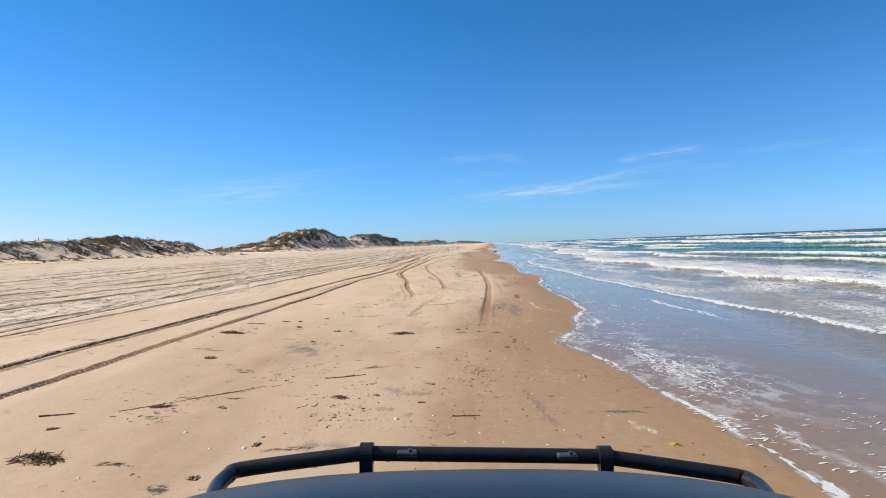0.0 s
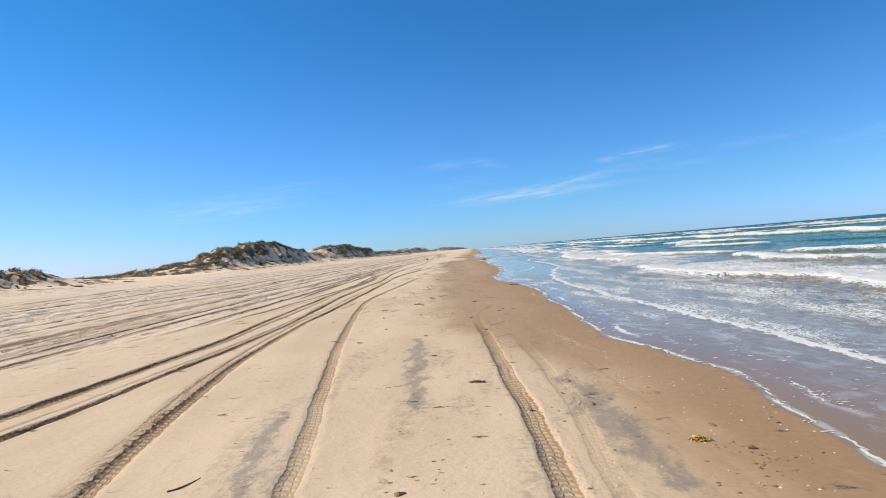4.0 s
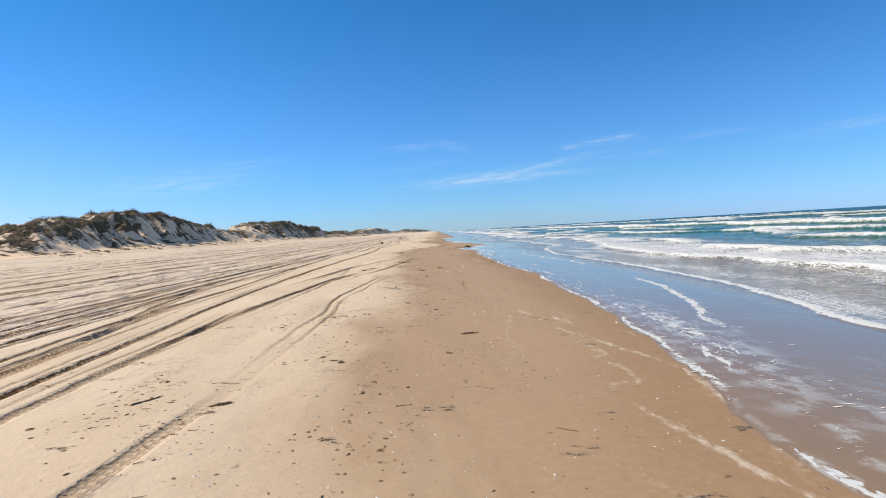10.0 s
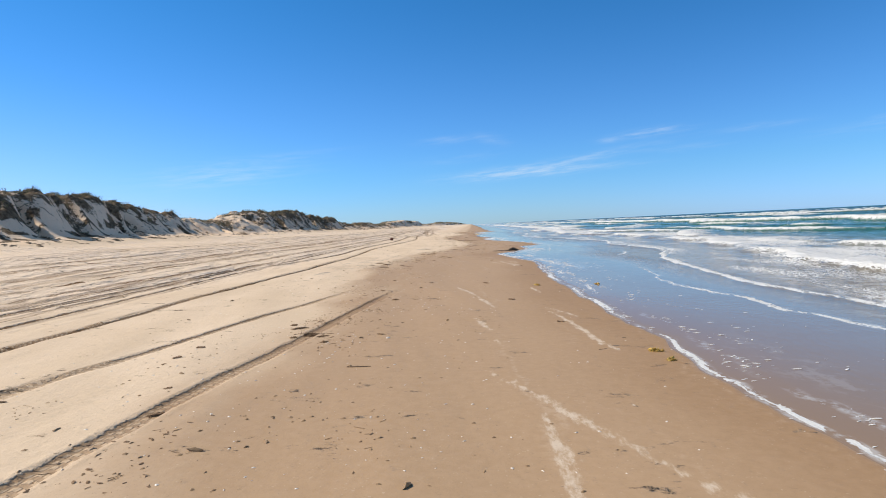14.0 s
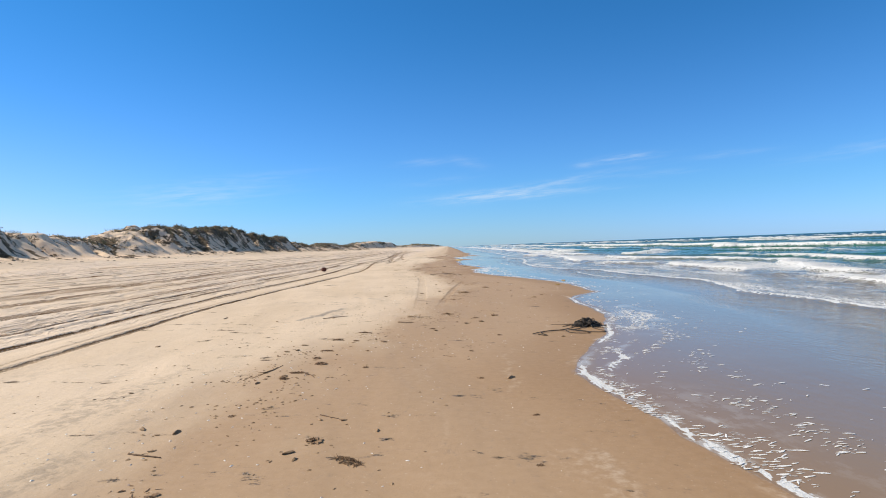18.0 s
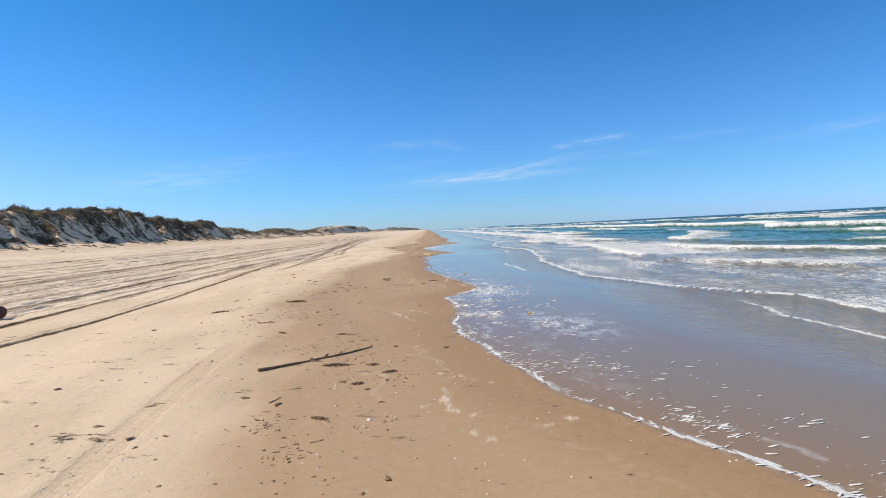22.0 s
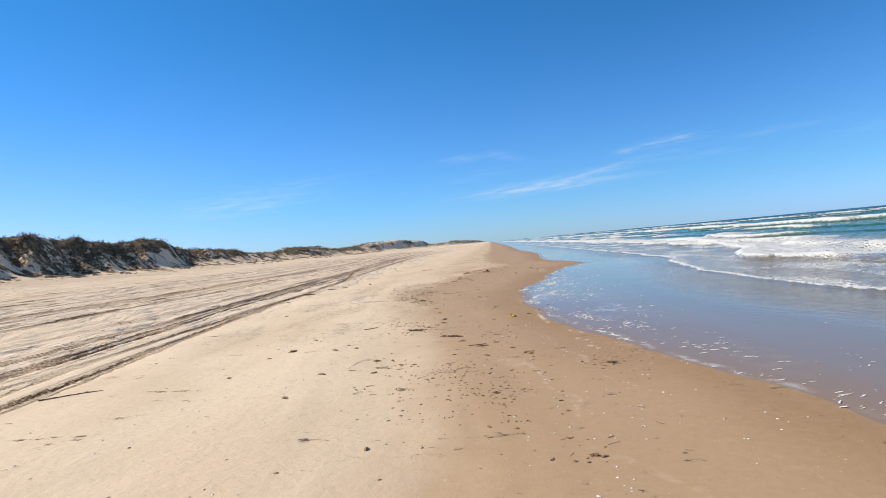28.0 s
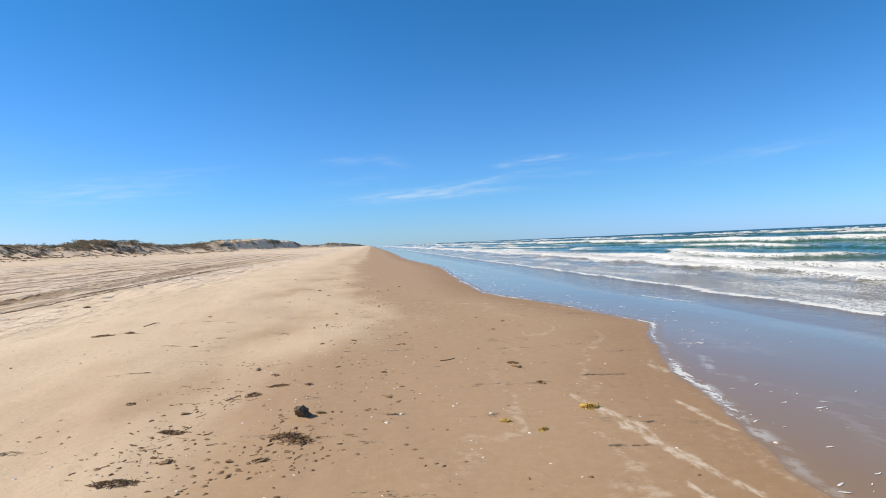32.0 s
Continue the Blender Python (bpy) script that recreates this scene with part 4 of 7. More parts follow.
def sea_fields(x, y, d):
    """Height of the water and its foam."""
    one = y * 0
    foam, z = np.zeros_like(x), np.zeros_like(x)
    still = np.interp(y, [110, 130, 186, 200, 240, 250], [1, 0.9, 1, 0.5, 0.5, 0.85])
    # last thin edge on the sand
    edge = np.clip(pn(y / 2.6, one + 2.0, 61) * 1.1 + 0.3 * pn(y / 0.6, one + 2.0, 60) + 0.62, 0.2, 1)
    foam = np.maximum(foam, np.exp(-((d + 0.14) / (0.06 + 0.07 * np.clip(0.3 + pn(y / 4.0, one + 6.5, 59), 0, 1))) ** 2) * edge * 0.74 * still)
    loop = 0.4 + 0.45 * pn(y / 1.9, one + 9.0, 67) + 0.25 * pn(y / 0.7, one + 9.0, 68)
    foam = np.maximum(foam, np.exp(-((d - loop) / 0.10) ** 2) * np.clip(pn(y / 3.1, one + 4.0, 69) * 1.6 + 0.3, 0, 1) * 0.66 * (2 * still - 1))
    patch = smooth(0.05, 0.5, pn(x / 1.6, y / 4.0, 62) + 0.15) * np.exp(-((d - 0.9) / 1.3) ** 2)
    strong = np.exp(-((y - 181) / 5) ** 2) + 0.7 * np.exp(-((y - 147) / 4) ** 2) + 0.6 * np.exp(-((y - 129) / 4) ** 2) + 0.6 * np.exp(-((y - 15) / 4) ** 2) + 0.55 * np.exp(-((y - 227) / 4) ** 2) + 0.5 * np.exp(-((y - 72) / 6) ** 2) + 0.25
    foam = np.maximum(foam, patch * np.clip(strong, 0, 1) * 0.40)
    # rafts of froth left by the last waves: y, distance from the edge, half length, half width, thickness
    for y0, d0, ly, ld, k in ((175.6, 2.2, 1.8, 1.2, 0.42), (15.5, 1.0, 3.5, 1.2, 0.40), (85.0, 0.7, 6.0, 0.7, 0.44), (131.0, 0.9, 3.0, 0.8, 0.44), (147.5, 0.8, 3.0, 0.8, 0.46)):
        foam = np.maximum(foam, k * np.exp(-((y - y0) / ly) ** 2 - ((d - d0) / ld) ** 2) * (0.8 + 0.6 * pn(x / 0.35, y / 0.4, 70)))
    foam = np.maximum(foam, lively(y) * (0.28 + 0.5 * pn(x / 0.9, y / 3.5, 110)) * smooth(0.1, 0.8, d) * (1 - smooth(8, 12, d)))
    # the running swash front
    f = np.interp(y, SWASH_Y, SWASH_X) + 0.5 * pn(y / 3.5, one + 5.0, 63) + 0.2 * pn(y / 1.1, one + 6.0, 64)
    q = x - f
    foam = np.maximum(foam, np.where(q > -0.05, np.exp(-q / 0.32), np.exp(-(q / 0.08) ** 2)) * (0.75 + 0.4 * pn(y / 5.0, one, 65)))
    foam = np.maximum(foam, smooth(0, 0.4, q) * (0.27 + 0.34 * pn(x / 2.0, y / 6.0, 66)) * (1 - smooth(9, 16, q)))
    g = f - 2.4 - 0.9 * pn(y / 9.0, one + 2.5, 98) + 0.25 * pn(y / 1.7, one + 3.5, 99)
    older = smooth(0.05, 0.3, pn(y / 11.0, one + 7.7, 100)) * smooth(0.8, 1.6, d)
    foam = np.maximum(foam, np.where(x > g, np.exp(-(x - g) / 0.16), np.exp(-((x - g) / 0.07) ** 2)) * older * 0.8)
    z = z + 0.05 * smooth(-0.25, 0.1, q) * (1 - smooth(0.5, 6, q))
    # breaking bores and rollers: centre line, height, foam width, how broken, drift seed
    for line, high, wide, full, seed in (
        (np.interp(y, BORE_Y, BORE_X), 0.26, 3.6, 0.62, 71), (24 + 0 * y, 0.3, 1.5, 0.36, 72), (35 + 0 * y, 0.4, 2.2, 0.34, 73),
        (47 + 0 * y, 0.5, 2.2, 0.14, 74), (66 + 0 * y, 0.85, 8.0, 0.8, 75), (88 + 0 * y, 0.6, 3.0, 0.14, 76), (128 + 0 * y, 0.8, 4.0, 0.16, 77),
        (176 + 0 * y, 1.0, 10.0, 0.8, 78), (240 + 0 * y, 0.9, 6.0, 0.22, 79), (330 + 0 * y, 0.9, 8.0, 0.16, 80)):
        c = line + (11.0 if seed > 71 else 1.4) * pn(y / (34.0 if seed > 71 else 7.0), one + seed, seed) * (1 + line / 60) + (3.2 if seed > 71 else 0.9) * pn(y / 7.5, one + seed, seed + 20) + (0.8 if seed > 71 else 0.4) * pn(y / 1.8, one + seed, seed + 40)
        q = x - c
        full = full * (np.interp(y, [0, 60, 75, 135, 155, 205, 260, 320], [1, 1, 0.95, 0.85, 0.5, 0.45, 0.6, 1.0]) if seed == 71 else 1.0)
        on = smooth(0.36 - full, 0.72 - full, pn(y / (14.0 + line * 0.4), one + 3 * seed, seed + 1) + 0.35 * pn(y / (4.0 + line * 0.1), one + 3 * seed, seed + 3) + 0.3)
        front = np.where(q < 0, np.exp(-(q / (0.35 + 0.3 * high)) ** 2), np.exp(-(q / (1.2 + 3.2 * high)) ** 2))
        z = z + high * (0.35 + 0.65 * on) * front
        break_ = on * np.where(q < 0, np.exp(-(q / (0.3 + 0.45 * high)) ** 2), np.exp(-(q / wide) ** 2))
        foam = np.maximum(foam, break_ * (0.82 + 0.35 * pn(x / 1.2, y / 2.2, seed + 2) + 0.3 * pn(x / 0.4, y / 0.7, seed + 6)))
        foam = np.maximum(foam, ((0.54 if seed == 71 else 0.47) + 0.36 * pn(x / 1.6, y / 3.5, seed + 4)) * (0.35 + 0.65 * on) * smooth(0, 0.5, q) * (1 - smooth(wide, wide * 3.6, q)))
    caps = smooth(0.42, 0.6, pn(x / (3 + x * 0.01), y / (9 + x * 0.02), 95)) * smooth(60, 140, x) * (1 - smooth(500, 1500, x))
    foam = np.maximum(foam, caps * 0.7)
    swell = 0.12 * pn(x / 9.0, y / 30.0, 96) * smooth(10, 30, x) + 0.25 * pn(x / 30.0, y / 90.0, 97) * smooth(50, 150, x)
    chop = (0.09 * pn(x / 0.9, y / 1.7, 101) + 0.05 * pn(x / 0.5, y / 0.9, 102)) * smooth(2.0, 7.0, x - f) * (1 - smooth(80, 200, x))
    return z + swell + chop, foam


wd = np.concatenate([steps((-0.4, 0.6, 0.05), (0.6, 14, 0.13), (14, 26, 0.24), (26, 70, 0.55), (70, 200, 1.6), (200, 360, 4)), np.array(far_steps(365, 4900, 12, 1.16))])
wy = np.concatenate([-np.array(far_steps(14, 4900, 8, 1.4))[::-1], steps((-6, 300, 0.3), (300, 460, 1.0), (460, 800, 4.0)), np.array(far_steps(805, 4950, 12, 1.15))])
DW, YW = np.meshgrid(wd, wy)
XW = DW * 1.0 + shore(YW) * (1 - smooth(8, 30, DW)) + 4.0 * smooth(8, 30, DW)
wave, foam = sea_fields(XW, YW, DW)
bed = np.interp(XW, BASE_X, BASE_Z) + smooth(-13, -8, XW) * (1 - smooth(2.5, 6, XW)) * 0.05 * pn(XW / 6.0, YW / 11.0, 31)
thin = bed + 0.006 + 0.012 * np.clip(DW, -1, 4) + 0.012 * np.minimum(DW, 0)
ZW = np.maximum(thin, SEA_LEVEL) + wave * smooth(1.0, 5.0, DW)
sea = tagged(grid_mesh("sea", XW, YW, ZW, WATER, depth=np.maximum(DW, 0), foam=foam, lively=lively(YW)), "blue-green sea with white breakers and thin swash on sand", "sea", kind="structure")
# places of loose things on the sand: (y, x, width), sticks (y, x, length, turn in degrees)
CLUMPS_1 = [(9.5, -1.62, 0.14), (9.8, -3.36, 0.57), (10.4, -1.39, 0.13), (10.7, -3.92, 0.14), (11.7, -3.2, 0.3), (11.7, -2.4, 0.12), (12.3, -0.98, 0.28), (14.9, -4.15, 0.21), (16.3, 0.03, 0.12), (16.4, -2, 0.1), (16.7, -2.73, 0.15), (17.7, -4.43, 0.09), (17.8, -5.03, 0.54), (18.1, -1.01, 0.11), (18.3, -2.6, 0.16), (18.4, -2.3, 0.12), (18.4, 1.28, 0.13), (18.5, 0.83, 0.11), (18.6, -4.78, 0.11), (18.8, -3.72, 0.2), (18.8, 0.31, 0.12), (19.1, -4.62, 0.08), (19.2, -1.77, 0.11), (19.4, -3.22, 0.08), (19.4, 0.51, 0.1), (19.5, -1.52, 0.08), (19.6, -3.56, 0.08), (19.8, -4.42, 0.23), (19.8, -4.04, 0.17), (20.4, -3.47, 0.13), (21.8, -3.35, 0.11), (24.5, -2.9, 0.11)]
CLUMPS_2 = [(27.1, 2.11, 0.15), (32.5, -0.11, 0.1), (37.2, -1.33, 0.11), (39.4, 2.57, 0.13), (42.6, 0.11, 0.29), (45.2, -0.8, 0.15), (53, -0.67, 0.12), (53.3, -4.8, 0.09), (54.8, -0.38, 0.1), (55.2, -3.43, 0.13), (56.5, -1.13, 0.1), (57.2, -9.87, 0.19), (57.4, -2.26, 0.45), (57.6, 0.15, 0.27), (57.9, -0.85, 0.09), (59.5, -11.18, 0.34), (60, -1.83, 0.17), (60, -0.05, 0.07), (60.4, -1.96, 0.17), (60.8, 0.74, 0.08), (60.9, -3.33, 0.12), (63.9, -10.38, 0.19), (64, 1.01, 0.06), (67, -4.18, 0.11), (67.7, -10.06, 0.16), (68.8, -1.21, 0.11), (71.3, 0.6, 0.11), (72.8, -5.42, 0.17), (72.8, 0.19, 0.1), (73, -1.42, 0.05), (74.4, -1.55, 0.06), (75.5, -6.7, 0.22)]
CLUMPS_3 = [(75.9, -3.02, 0.11), (76.4, -5.95, 0.22), (76.8, -2.67, 0.19), (77.4, -2.7, 0.13), (78.1, -5.6, 0.12), (78.4, -11.48, 0.22), (78.5, -11.92, 0.11), (78.5, -2.14, 0.1), (79.4, -6.02, 0.11), (80.1, -4.21, 0.25), (80.4, -7.22, 0.2), (81.8, -10.36, 0.12), (82.8, -1.4, 0.13), (84.7, -0.96, 0.31), (85.8, -4.97, 0.12), (86.4, -4.44, 0.08), (86.5, -8.14, 0.11), (86.6, -4.29, 0.08), (86.9, -4.53, 0.1), (87.2, -4.1, 0.13), (87.5, -2.32, 0.1), (88.6, -0.85, 0.08), (89.8, -2.41, 0.16), (89.9, -0.32, 0.09), (90.8, -2.8, 0.08), (93.9, -1.14, 0.13), (95.2, -0.7, 0.11), (97.5, -0.07, 0.11), (99.4, -2.03, 0.18), (101.7, -1.53, 0.11), (102.4, 0.12, 0.08), (103.1, -2.33, 0.34)]
CLUMPS_4 = [(103.3, -6.83, 0.24), (103.9, -5.47, 0.29), (104.4, -5.45, 0.34), (104.5, -1.2, 0.19), (105.3, -5.12, 0.43), (107.5, -4.17, 0.17), (108.4, -4.53, 0.11), (109.7, -4.76, 0.05), (110.1, -5.28, 0.14), (110.1, -3.87, 0.13), (110.8, -5.26, 0.14), (111.3, -3.35, 0.16), (111.7, -4, 0.16), (111.8, -3.5, 0.23), (112, -3.78, 0.56), (112.6, -4.16, 0.3), (113, -4.39, 0.16), (113.3, 0.9, 0.14), (113.7, -3.43, 0.09), (116.7, 0.17, 0.18), (116.8, -2.86, 0.21), (116.8, -1.73, 0.09), (117.2, -3.07, 0.12), (119, -3.52, 0.14), (120.5, 1.28, 0.15), (121, -0.38, 0.2), (121.2, -2.2, 0.13), (124.4, -11.53, 0.34), (128.3, -5.39, 0.1), (128.4, -4.88, 0.37), (128.5, -4.49, 0.06), (129.1, -4.03, 0.24)]
CLUMPS_5 = [(129.1, 1.5, 0.13), (129.4, -4.16, 0.25), (129.8, -5.7, 0.27), (130.1, -5.03, 0.42), (131.2, -5.55, 0.4), (132.7, -4, 0.1), (132.7, 0.22, 0.22), (133.3, -2.89, 0.18), (133.7, -3.91, 0.13), (134.3, 0.36, 0.11), (134.6, -4.26, 0.11), (134.6, -0.04, 0.11), (135.3, -3.56, 0.12), (136, -0.36, 0.1), (136.1, -2.12, 0.31), (136.6, -2.56, 0.19), (137.5, -3.73, 0.11), (137.6, -0.14, 0.11), (139.3, -3.89, 0.09), (139.3, -3.63, 0.19), (139.5, -0.7, 0.11), (139.7, -3.52, 0.25), (140.1, -2.52, 0.13), (140.4, -3.3, 0.2), (140.9, -3.5, 0.18), (140.9, -0.82, 0.09), (141.3, -2.24, 0.07), (141.6, -3.45, 0.22), (141.6, -2.7, 0.1), (141.7, -0.75, 0.11), (141.9, -1.31, 0.07), (142.4, -1.25, 0.08)]
CLUMPS_6 = [(142.7, -3.08, 0.13), (142.8, -3.47, 0.24), (143.8, -0.03, 0.14), (143.9, -3.06, 0.27), (144.6, -1.55, 0.14), (146, -0.96, 0.11), (146.9, -0.42, 0.17), (147.6, 0.14, 0.2), (147.7, -1.19, 0.31), (151.3, -3.62, 0.05), (152.4, -0.98, 0.17), (152.7, -0.73, 0.1), (153, 2.49, 0.08), (153.6, 2.2, 0.17), (153.9, -0.57, 0.12), (154.7, 2.67, 0.16), (155.6, -0.48, 0.39), (155.8, -3.62, 0.07), (158.3, 2.31, 0.23), (158.7, 3.37, 0.12), (158.9, -4.39, 0.1), (158.9, 0.64, 0.34), (160.4, 1.96, 0.11), (161.5, 0.11, 0.11), (161.7, -1.13, 0.12), (162.1, 0.24, 0.18), (165.9, -0.62, 0.11), (169.2, -1.02, 0.22), (169.8, -0.37, 0.1), (170.4, -0.6, 0.11), (170.7, -0.78, 0.19), (171.4, -0.36, 0.26)]
CLUMPS_7 = [(171.9, -1.25, 0.36), (171.9, -0.67, 0.18), (173.1, 0.57, 0.14), (173.4, -0.38, 0.13), (174.7, -1.58, 0.24), (175, -2.87, 0.24), (175.9, -2.26, 0.13), (176.4, -1.62, 0.11), (176.5, -3.53, 0.11), (177.7, -2.14, 0.11), (178.4, -5.4, 0.37), (179.2, 0.03, 0.11), (179.5, -3.7, 0.11), (180.4, -3.78, 0.69), (180.8, -4.19, 0.11), (183.1, -3.4, 0.14), (183.3, -3.07, 0.18), (183.5, -2.65, 0.15), (183.7, -0.32, 0.11), (184.3, -3.39, 0.09), (184.4, -2.49, 0.13), (184.6, -2.13, 0.17), (184.6, -0.91, 0.1), (185.3, -0.38, 0.14), (185.4, -2.8, 0.17), (185.9, 0.07, 0.19), (186.8, -3.07, 0.13), (187.2, -4.5, 0.19), (187.2, 0.48, 0.35), (187.5, -1.51, 0.24), (187.9, -4.88, 0.23), (188.1, -3.04, 0.1)]
CLUMPS_8 = [(190.1, -6.06, 0.16), (190.3, -4.44, 0.12), (191.5, -3.55, 0.1), (191.8, -6.49, 0.19), (191.8, -3.91, 0.11), (194, -2.56, 0.12), (195.9, -4.19, 0.14), (209.5, -0.29, 0.2), (209.5, -2.11, 0.13), (210, -2.67, 0.1), (210.8, -0.55, 0.07), (211.9, -2.31, 0.09), (212.8, 0.14, 0.09), (212.9, -1.34, 0.1), (214.7, -1.67, 0.16), (215.1, -1.35, 0.21), (216.1, -0.41, 0.12), (216.2, 2.02, 0.1), (218.2, -8.52, 0.4), (218.3, -1.22, 0.12), (219.7, -5.28, 0.11), (219.8, -3.05, 0.11), (219.8, 0.5, 0.17), (220.7, -3.18, 0.14), (220.8, -0.68, 0.16), (220.9, -1.89, 0.1), (221.2, -5.23, 0.09), (221.3, -0.9, 0.11), (221.3, 1.02, 0.07), (221.6, -1.43, 0.22), (221.8, -5.01, 0.19), (221.9, -1.19, 0.11), (222.2, -1.83, 0.13)]
CLUMPS_9 = [(222.8, -2, 0.31), (222.9, -2.24, 0.16), (223.9, -2.91, 0.35), (224.3, -2.69, 0.13), (224.9, -2.39, 0.14), (224.9, -1.91, 0.08), (225.1, -1.21, 0.1), (225.5, -0.74, 0.14), (226.5, -0.03, 0.11), (227, -2.69, 0.12), (227.5, 0.3, 0.11), (227.9, -7.31, 0.11), (228.1, -2.87, 0.13), (230.2, -3.77, 0.24), (230.5, -3.57, 0.21), (230.5, -2.82, 0.1), (231.9, -2.38, 0.12), (232.4, -3.44, 0.1), (232.7, -8.99, 0.11), (233.2, -2.56, 0.12), (233.5, -2.33, 0.08), (233.6, -3.89, 0.15), (234, -1.76, 0.11), (234.9, -2.24, 0.07), (235.4, -1.08, 0.05), (236, -9.21, 0.49), (236.8, -2.89, 0.12), (237.8, -1.24, 0.07), (237.9, -2.43, 0.11), (238.3, -3.59, 0.1), (238.6, -3.27, 0.04), (238.7, -3.52, 0.05)]
CLUMPS_10 = [(238.9, -9.02, 0.38), (239.4, 2.07, 0.11), (239.5, -8.49, 0.26), (239.9, -2.18, 0.15), (240.4, -3.01, 0.09), (240.5, 2.03, 0.16), (240.6, -2.32, 0.15), (240.7, -2.82, 0.14), (241, -2.76, 0.07), (241.4, -3.56, 0.1), (241.8, -2.5, 0.13), (242.1, 1.21, 0.11), (242.5, -2.91, 0.18), (242.8, -0.92, 0.08), (243.3, -2.3, 0.13), (243.5, 0.15, 0.13), (244, -2.24, 0.13), (244.5, -0.56, 0.14), (245.8, -2.67, 0.3), (245.9, -8.74, 0.11), (246.1, -1.68, 0.14), (246.2, -2.44, 0.13), (246.6, -1.47, 0.41), (246.7, -1.9, 0.05), (247, -2.66, 0.27), (248.1, -3.45, 0.13), (248.3, -2.15, 0.2), (248.5, 1.41, 0.17), (248.7, -1.94, 0.24), (248.7, -1.54, 0.13), (249.4, -2.08, 0.11), (249.5, 1.38, 0.15)]
CLUMPS_11 = [(249.8, -1.25, 0.1), (249.8, 1.37, 0.17), (250.4, 2.75, 0.07), (251, 5.06, 0.14), (251.1, 1.07, 0.08), (253.4, 1.82, 0.12), (253.6, -6.11, 0.34), (254, -5.75, 0.19), (254.7, 2.32, 0.13), (256.7, -4.85, 0.14), (260.1, -9.34, 0.21)]
CLUMPS = CLUMPS_1 + CLUMPS_2 + CLUMPS_3 + CLUMPS_4 + CLUMPS_5 + CLUMPS_6 + CLUMPS_7 + CLUMPS_8 + CLUMPS_9 + CLUMPS_10 + CLUMPS_11
SARGASSUM = [(10.8, 3.09, 0.11), (27.8, 2.16, 0.2), (39.4, 2.57, 0.2), (104.9, -1.46, 0.23), (110.1, 2.02, 0.15), (110.7, 1.98, 0.2), (120.3, 1.24, 0.2), (120.5, 3.18, 0.21), (161.3, 4.57, 0.2), (165.3, 5.65, 0.26), (177, 2.82, 0.2), (190.2, 2, 0.21), (225.5, -0.75, 0.2), (243.9, 2.19, 0.12), (244.4, 0.14, 0.14), (246.6, 0.87, 0.1), (246.9, 0.57, 0.1), (247.3, 1.61, 0.19)]
STICKS_1 = [(11.2, -4.27, 0.39, 26), (11.6, 0.8, 0.35, 0), (11.8, -1.36, 0.16, 45), (11.9, -1.16, 0.2, 59), (12.1, -2.93, 1.91, 41), (12.9, -2.1, 0.17, 41), (13.5, -1.19, 0.67, 12), (18.3, 0.43, 0.26, 6), (25.2, 2.17, 0.26, -27), (38.4, -2.82, 0.38, 30), (59.5, 0.68, 0.21, -24), (60.8, -0.86, 0.13, -14), (60.9, -1.48, 0.26, -9), (61.1, -1.42, 0.47, -17), (66, -2.47, 0.38, 21), (72.6, -4.01, 0.72, 90), (79, -0.26, 0.24, -32), (79.9, -1.99, 0.2, 30), (80.3, -5.19, 0.43, 57), (86.7, -1.62, 0.18, -52), (86.8, -2.68, 0.12, 25), (87.8, -2.84, 0.12, -18), (88.4, -0.63, 0.22, -92), (95.8, 0.32, 0.21, 26)]
STICKS_2 = [(97, -3.66, 0.8, 21), (109.5, -2.42, 0.33, -5), (110.8, 1.21, 0.18, 23), (128.6, -3.09, 0.12, 67), (128.7, -3.73, 0.38, -37), (130, -4.2, 0.14, 2), (132.7, -4.35, 0.38, 77), (136.2, -4.11, 0.39, -27), (137.4, -2.58, 0.27, -37), (139.6, -3.34, 0.5, -53), (139.9, -3.89, 0.59, 58), (141.2, -1.19, 0.21, -31), (145.6, -2.27, 0.41, -7), (146.7, -4.28, 0.8, 42), (146.8, -2.1, 0.4, -16), (146.9, -7.3, 0.46, 72), (153.1, 1.94, 0.16, -9), (157.1, 1.1, 0.29, -36), (160.1, -7.05, 0.8, 24), (161.4, 2.14, 0.24, -3), (165.4, -4.03, 0.36, 53), (168.8, -3.69, 0.2, 33), (170, -1.74, 0.28, 70), (176.3, -3.57, 0.44, 7)]
STICKS_3 = [(177.9, -4.17, 0.22, 37), (184.7, -3.08, 0.28, 3), (186.5, -5.51, 0.33, 76), (209.2, -2.43, 0.41, 64), (213, -1.73, 0.39, -3), (219, -7.31, 0.8, 32), (221.7, -1.52, 0.35, 17), (224.5, -4.05, 0.41, 40), (231.2, -1.38, 0.22, 56), (231.6, -3.87, 0.24, 102), (232.8, -2.93, 0.41, -46), (232.8, -2.7, 0.26, 50), (239.4, -3.04, 0.31, 20), (239.5, -3.53, 0.11, -9), (248.2, -2.35, 0.26, 51), (250.1, 0.45, 0.32, 7), (255.4, -5.78, 0.76, 79)]
STICKS = STICKS_1 + STICKS_2 + STICKS_3
